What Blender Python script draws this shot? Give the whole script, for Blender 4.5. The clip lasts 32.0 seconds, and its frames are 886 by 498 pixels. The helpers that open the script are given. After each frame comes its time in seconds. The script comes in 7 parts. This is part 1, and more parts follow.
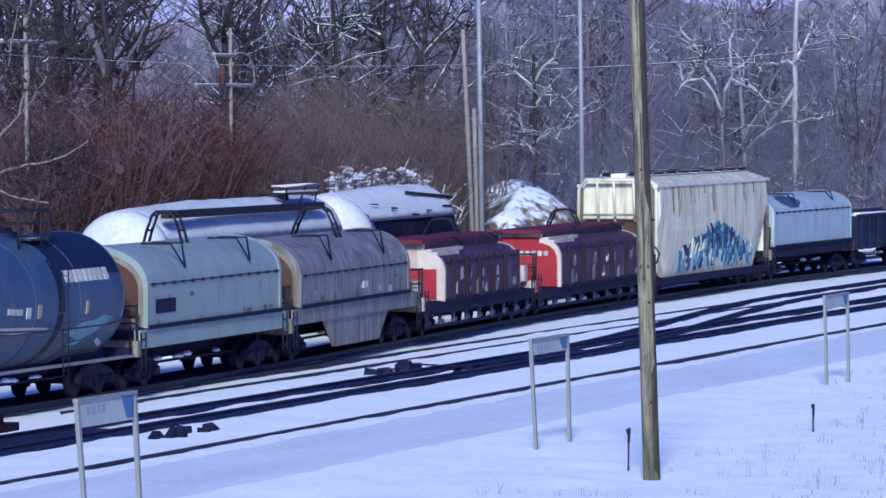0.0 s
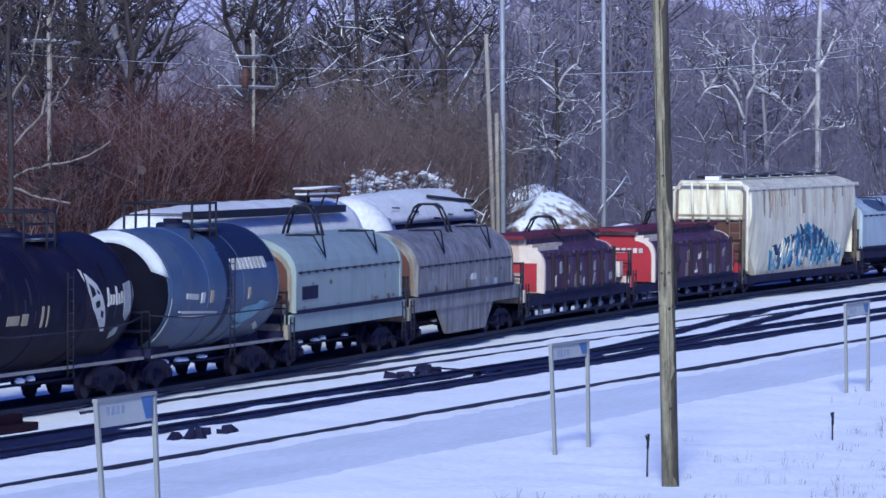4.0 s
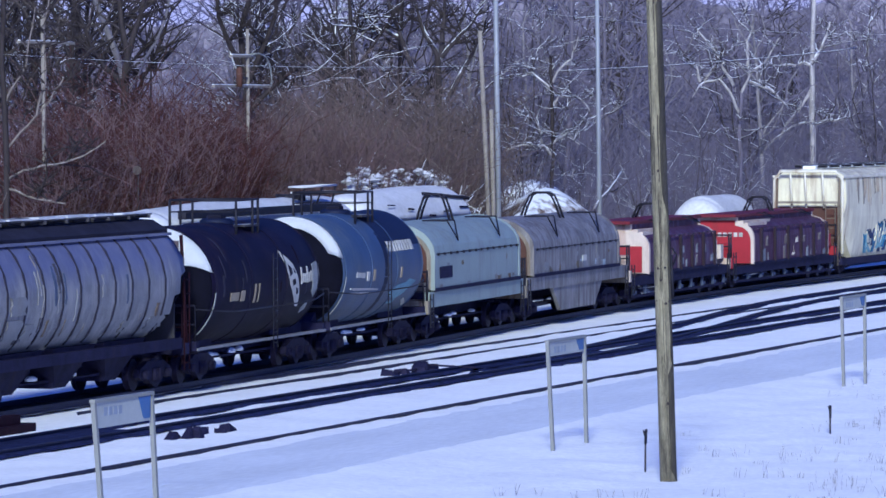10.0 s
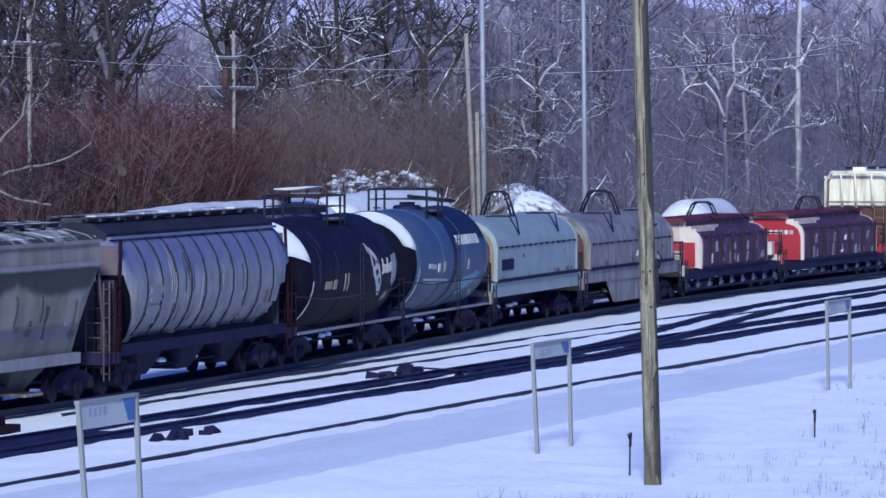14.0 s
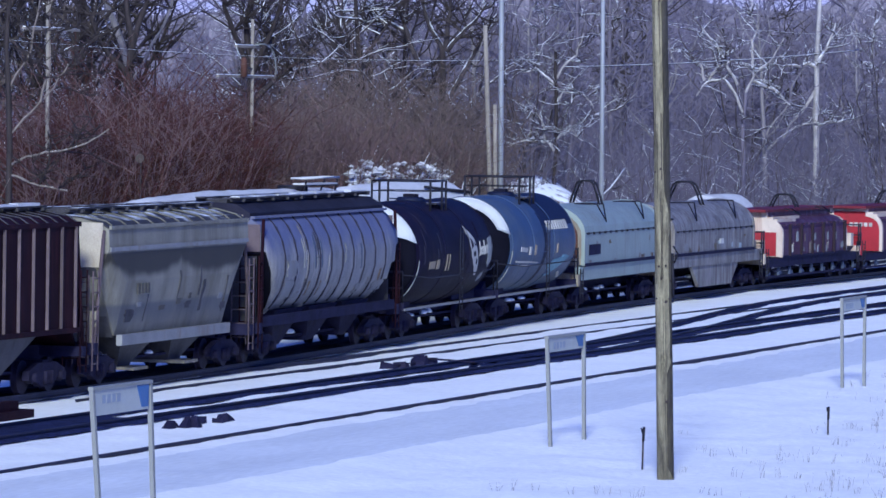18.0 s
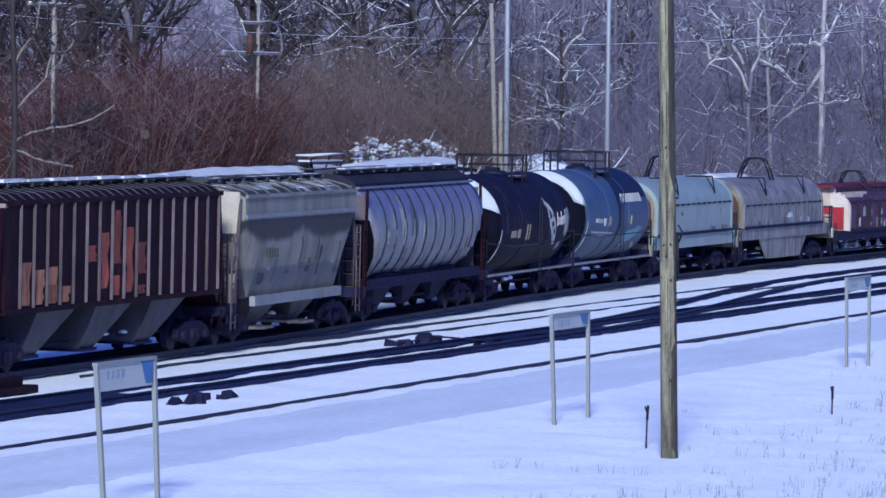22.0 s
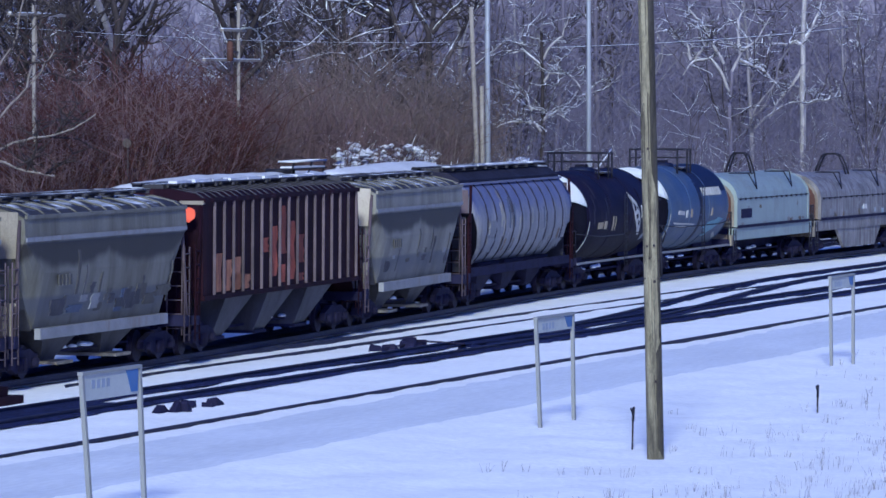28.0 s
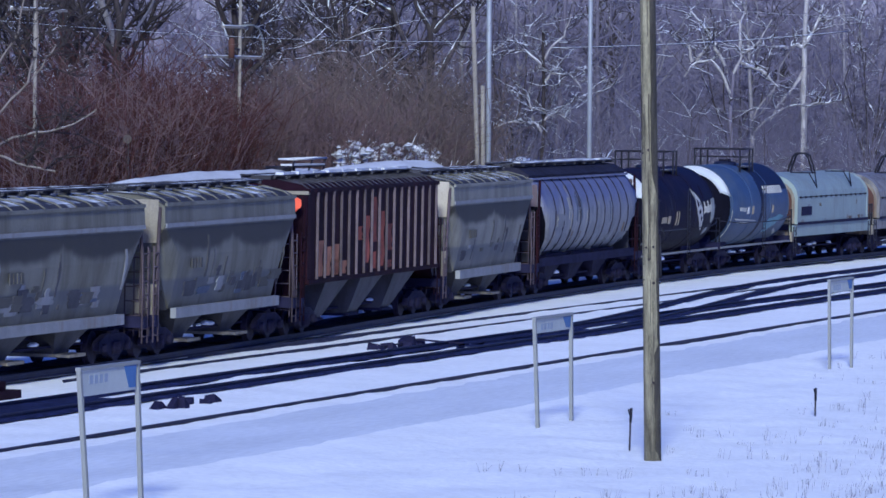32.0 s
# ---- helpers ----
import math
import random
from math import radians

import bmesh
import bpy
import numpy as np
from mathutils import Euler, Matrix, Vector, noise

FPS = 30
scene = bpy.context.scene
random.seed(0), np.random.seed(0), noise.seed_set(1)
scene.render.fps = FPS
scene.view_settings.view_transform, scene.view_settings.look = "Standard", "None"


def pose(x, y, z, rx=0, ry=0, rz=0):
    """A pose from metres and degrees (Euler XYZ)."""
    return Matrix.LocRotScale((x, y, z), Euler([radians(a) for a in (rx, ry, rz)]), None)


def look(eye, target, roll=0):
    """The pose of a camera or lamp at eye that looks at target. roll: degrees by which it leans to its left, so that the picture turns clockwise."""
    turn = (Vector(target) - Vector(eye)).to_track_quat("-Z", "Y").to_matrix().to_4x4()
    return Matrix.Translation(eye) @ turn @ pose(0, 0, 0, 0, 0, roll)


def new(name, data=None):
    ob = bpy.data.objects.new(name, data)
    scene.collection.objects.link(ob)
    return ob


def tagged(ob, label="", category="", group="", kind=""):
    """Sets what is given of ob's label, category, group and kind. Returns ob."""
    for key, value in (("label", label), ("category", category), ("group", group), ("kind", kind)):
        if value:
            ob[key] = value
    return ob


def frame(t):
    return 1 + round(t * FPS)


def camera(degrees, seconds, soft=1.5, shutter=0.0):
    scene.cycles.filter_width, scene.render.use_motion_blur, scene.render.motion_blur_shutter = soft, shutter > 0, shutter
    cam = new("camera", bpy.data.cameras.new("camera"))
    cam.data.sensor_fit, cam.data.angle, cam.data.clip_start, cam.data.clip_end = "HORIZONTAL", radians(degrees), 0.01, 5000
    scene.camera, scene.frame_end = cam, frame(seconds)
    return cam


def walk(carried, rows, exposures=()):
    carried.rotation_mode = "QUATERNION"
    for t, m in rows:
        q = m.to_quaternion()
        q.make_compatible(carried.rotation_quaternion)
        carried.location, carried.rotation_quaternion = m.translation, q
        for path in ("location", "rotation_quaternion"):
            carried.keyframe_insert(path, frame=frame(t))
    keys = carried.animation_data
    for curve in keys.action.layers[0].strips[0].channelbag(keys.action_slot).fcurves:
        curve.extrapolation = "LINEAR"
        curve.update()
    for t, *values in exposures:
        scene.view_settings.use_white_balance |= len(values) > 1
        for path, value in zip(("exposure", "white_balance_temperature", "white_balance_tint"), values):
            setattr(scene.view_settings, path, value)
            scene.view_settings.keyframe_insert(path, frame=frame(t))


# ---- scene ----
# The camera stands on a mast beside the yard and only sways: x runs along the tracks, y across them, z = 0 is the rail head.
EYE = (0.0, 0.0, 7.414)
cam = camera(9.395, 32.0, soft=1.6)
SWAY = [
    (0, 88.452, 0.187, -72.769),
    (0.5, 88.454, 0.185, -72.761),
    (1, 88.483, 0.161, -72.769),
    (1.5, 88.509, 0.064, -72.783),
    (2, 88.552, -0.301, -72.72),
    (2.5, 88.484, -0.086, -72.646),
    (3, 88.47, 0.007, -72.578),
    (3.5, 88.482, -0.216, -72.526),
    (5.5, 88.505, -0.584, -72.565),
    (6, 88.453, -0.464, -72.598),
    (6.5, 88.425, -0.345, -72.617),
    (7, 88.406, -0.229, -72.651),
    (7.5, 88.431, 0.017, -72.717),
    (8, 88.475, -0.044, -72.704),
    (8.5, 88.441, -0.25, -72.65),
    (9, 88.414, -0.289, -72.623),
    (9.5, 88.425, 0.094, -72.605),
    (10, 88.464, 0.138, -72.587),
    (10.5, 88.469, -0.107, -72.545),
    (11, 88.526, -0.092, -72.586),
    (11.5, 88.602, -0.344, -72.579),
    (12, 88.51, -0.272, -72.588),
    (12.5, 88.478, -0.145, -72.587),
    (13, 88.482, 0.041, -72.635),
    (13.5, 88.465, 0.001, -72.665),
    (14, 88.492, -0.077, -72.738),
    (14.5, 88.488, -0.535, -72.697),
    (16.5, 88.407, -0.21, -72.668),
    (17, 88.388, -0.594, -72.58),
    (17.5, 88.432, -0.818, -72.582),
    (18, 88.4, -0.93, -72.545),
    (18.5, 88.31, -0.689, -72.514),
    (19, 88.323, -0.383, -72.512),
    (19.5, 88.309, -0.485, -72.499),
    (20, 88.338, -0.46, -72.562),
    (20.5, 88.266, -1.528, -72.524),
    (21, 88.225, -1.47, -72.509),
    (21.5, 88.178, -1.251, -72.518),
    (22, 88.161, -1.208, -72.485),
    (22.5, 88.179, -1.072, -72.481),
    (23, 88.242, -0.983, -72.512),
    (23.5, 88.331, -0.789, -72.577),
    (24, 88.319, -0.823, -72.59),
    (24.5, 88.264, -0.824, -72.627),
    (25, 88.247, -0.589, -72.605),
    (25.5, 88.266, -0.428, -72.643),
    (27.5, 88.201, -0.502, -72.707),
    (28, 88.209, -0.388, -72.688),
    (28.5, 88.242, -0.385, -72.663),
    (29, 88.265, -0.386, -72.651),
    (29.5, 88.287, -0.652, -72.66),
    (30, 88.273, -0.931, -72.631),
    (30.5, 88.205, -0.991, -72.641),
    (31, 88.164, -0.773, -72.651),
    (31.5, 88.202, -0.742, -72.694),
    (32, 88.2, -0.995, -72.676),
]
walk(cam, [(t, pose(*EYE, rx, ry, rz)) for t, rx, ry, rz in SWAY], exposures=[(0, -0.12, 4100, 54), (22, -0.12, 4080, 54), (23, -0.13, 4040, 53), (24, -0.15, 3930, 52), (25, -0.14, 4040, 53), (28, -0.15, 4050, 53), (29, -0.17, 3930, 52), (30, -0.16, 3980, 52), (31, -0.19, 4070, 54), (32, -0.22, 4070, 54)])

# ---------------------------------------------------------------- light
SUN_TO = Vector((-0.968 * 0.91, -0.25 * 0.91, 0.415)).normalized()
world = bpy.data.worlds.new("winter_sky")
scene.world = world
world.use_nodes = True
wn = world.node_tree.nodes
sky = wn.new("ShaderNodeTexSky")
sky.sky_type = "NISHITA"
sky.sun_disc = False
sky.sun_elevation = math.asin(SUN_TO.z)
sky.sun_rotation = math.atan2(SUN_TO.x, SUN_TO.y)
sky.air_density, sky.dust_density, sky.ozone_density = 1.0, 2.0, 7.0
wn["Background"].inputs["Strength"].default_value = 0.078
world.node_tree.links.new(sky.outputs["Color"], wn["Background"].inputs["Color"])
sun = new("sun", bpy.data.lights.new("sun", "SUN"))
sun.data.energy, sun.data.angle, sun.data.color = 5.0, radians(8.0), (1.0, 0.92, 0.28)
sun.matrix_world = look((0, 0, 60), Vector((0, 0, 60)) - SUN_TO)

# ---------------------------------------------------------------- materials
def mat(name, color, rough=0.7, metal=0.0, var=0.25, scale=3.0, fine=40.0, bump=0.15, stretch=(1, 1, 1), dirt=None, dirt_amount=0.0, dirt_scale=0.8, object_var=0.0, snow=0.0):
    """A weathered surface: base colour varied at two scales, optional dirt streaks, optional snow on faces that look up."""
    m = bpy.data.materials.new(name)
    m.use_nodes = True
    nt = m.node_tree
    n, l = nt.nodes, nt.links
    bsdf = n["Principled BSDF"]
    bsdf.inputs["Roughness"].default_value = rough
    bsdf.inputs["Metallic"].default_value = metal
    bsdf.inputs["Specular IOR Level"].default_value = 0.22
    tc = n.new("ShaderNodeTexCoord")
    mp = n.new("ShaderNodeMapping")
    mp.inputs["Scale"].default_value = stretch
    l.new(tc.outputs["Object"], mp.inputs["Vector"])

    def tex(sc, detail):
        t = n.new("ShaderNodeTexNoise")
        t.inputs["Scale"].default_value, t.inputs["Detail"].default_value = sc, detail
        l.new(mp.outputs["Vector"], t.inputs["Vector"])
        return t
    coarse, grain = tex(scale, 4), tex(fine, 3)
    add = n.new("ShaderNodeMath")
    add.operation = "ADD"
    l.new(coarse.outputs["Fac"], add.inputs[0])
    l.new(grain.outputs["Fac"], add.inputs[1])
    rng = n.new("ShaderNodeMapRange")
    rng.inputs["From Min"].default_value, rng.inputs["From Max"].default_value = 0.6, 1.4
    rng.inputs["To Min"].default_value, rng.inputs["To Max"].default_value = 1 - 1.35 * var, 1 + 1.35 * var
    l.new(add.outputs[0], rng.inputs["Value"])
    val = rng.outputs["Result"]
    if object_var:
        info = n.new("ShaderNodeObjectInfo")
        r2 = n.new("ShaderNodeMapRange")
        r2.inputs["To Min"].default_value, r2.inputs["To Max"].default_value = 1 - object_var, 1 + object_var
        l.new(info.outputs["Random"], r2.inputs["Value"])
        mul = n.new("ShaderNodeMath")
        mul.operation = "MULTIPLY"
        l.new(val, mul.inputs[0])
        l.new(r2.outputs["Result"], mul.inputs[1])
        val = mul.outputs[0]
    hsv = n.new("ShaderNodeHueSaturation")
    hsv.inputs["Color"].default_value = (*color, 1)
    l.new(val, hsv.inputs["Value"])
    out = hsv.outputs["Color"]
    if dirt:
        mpd = n.new("ShaderNodeMapping")
        mpd.inputs["Scale"].default_value = (1.6, 1.6, 0.22)
        l.new(tc.outputs["Object"], mpd.inputs["Vector"])
        td = n.new("ShaderNodeTexNoise")
        td.inputs["Scale"].default_value, td.inputs["Detail"].default_value, td.inputs["Roughness"].default_value = dirt_scale, 6, 0.7
        l.new(mpd.outputs["Vector"], td.inputs["Vector"])
        rd = n.new("ShaderNodeMapRange")
        rd.inputs["From Min"].default_value, rd.inputs["From Max"].default_value = 0.62 - 0.3 * dirt_amount, 0.78 - 0.2 * dirt_amount
        l.new(td.outputs["Fac"], rd.inputs["Value"])
        mx = n.new("ShaderNodeMix")
        mx.data_type = "RGBA"
        mx.inputs["B"].default_value = (*dirt, 1)
        l.new(rd.outputs["Result"], mx.inputs["Factor"])
        l.new(out, mx.inputs["A"])
        out = mx.outputs["Result"]
    if snow:
        geo = n.new("ShaderNodeNewGeometry")
        sep = n.new("ShaderNodeSeparateXYZ")
        l.new(geo.outputs["Normal"], sep.inputs["Vector"])
        ad = n.new("ShaderNodeMath")
        ad.operation = "MULTIPLY_ADD"
        l.new(coarse.outputs["Fac"], ad.inputs[0])
        ad.inputs[1].default_value = 0.9
        l.new(sep.outputs["Z"], ad.inputs[2])
        rs = n.new("ShaderNodeMapRange")
        rs.inputs["From Min"].default_value, rs.inputs["From Max"].default_value = 1.15 - snow, 1.35 - snow
        l.new(ad.outputs[0], rs.inputs["Value"])
        mx = n.new("ShaderNodeMix")
        mx.data_type = "RGBA"
        mx.inputs["B"].default_value = (0.82, 0.84, 0.88, 1)
        l.new(rs.outputs["Result"], mx.inputs["Factor"])
        l.new(out, mx.inputs["A"])
        out = mx.outputs["Result"]
    l.new(out, bsdf.inputs["Base Color"])
    bp = n.new("ShaderNodeBump")
    bp.inputs["Strength"].default_value, bp.inputs["Distance"].default_value = bump, 0.03
    l.new(add.outputs[0], bp.inputs["Height"])
    l.new(bp.outputs["Normal"], bsdf.inputs["Normal"])
    return m


RUST, GRIME = (0.16, 0.075, 0.045), (0.05, 0.045, 0.045)


def side_tone_band(m, low, high, soft, color, reach, amount, half):
    """Mixes a second colour into a hopper's side: a ragged level band between two heights, in two bays of the given
    half length.
    """
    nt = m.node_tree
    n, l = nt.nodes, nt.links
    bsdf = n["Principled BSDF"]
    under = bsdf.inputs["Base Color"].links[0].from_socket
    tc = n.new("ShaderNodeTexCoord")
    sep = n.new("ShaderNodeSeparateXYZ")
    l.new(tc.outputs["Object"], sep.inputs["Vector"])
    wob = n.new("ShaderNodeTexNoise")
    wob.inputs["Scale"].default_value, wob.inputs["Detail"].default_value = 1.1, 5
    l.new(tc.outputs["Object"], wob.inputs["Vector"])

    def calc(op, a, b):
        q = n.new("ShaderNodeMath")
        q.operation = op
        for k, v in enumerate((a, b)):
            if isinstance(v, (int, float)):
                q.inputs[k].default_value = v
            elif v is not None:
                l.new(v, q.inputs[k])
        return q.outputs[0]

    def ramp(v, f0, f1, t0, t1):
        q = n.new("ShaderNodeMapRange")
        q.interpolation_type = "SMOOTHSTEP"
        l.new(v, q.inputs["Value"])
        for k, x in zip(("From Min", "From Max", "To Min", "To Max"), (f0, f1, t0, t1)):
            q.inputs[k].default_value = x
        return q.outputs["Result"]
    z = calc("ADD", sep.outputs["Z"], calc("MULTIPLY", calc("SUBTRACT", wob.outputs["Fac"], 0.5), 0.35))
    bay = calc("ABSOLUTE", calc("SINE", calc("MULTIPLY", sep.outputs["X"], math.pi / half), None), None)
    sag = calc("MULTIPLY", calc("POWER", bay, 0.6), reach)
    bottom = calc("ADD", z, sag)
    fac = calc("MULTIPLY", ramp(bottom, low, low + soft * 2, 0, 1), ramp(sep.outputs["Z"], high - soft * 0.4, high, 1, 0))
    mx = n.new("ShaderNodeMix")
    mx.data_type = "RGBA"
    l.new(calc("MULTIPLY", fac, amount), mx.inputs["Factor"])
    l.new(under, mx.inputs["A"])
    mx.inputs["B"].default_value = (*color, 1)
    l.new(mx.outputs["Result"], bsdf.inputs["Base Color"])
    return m


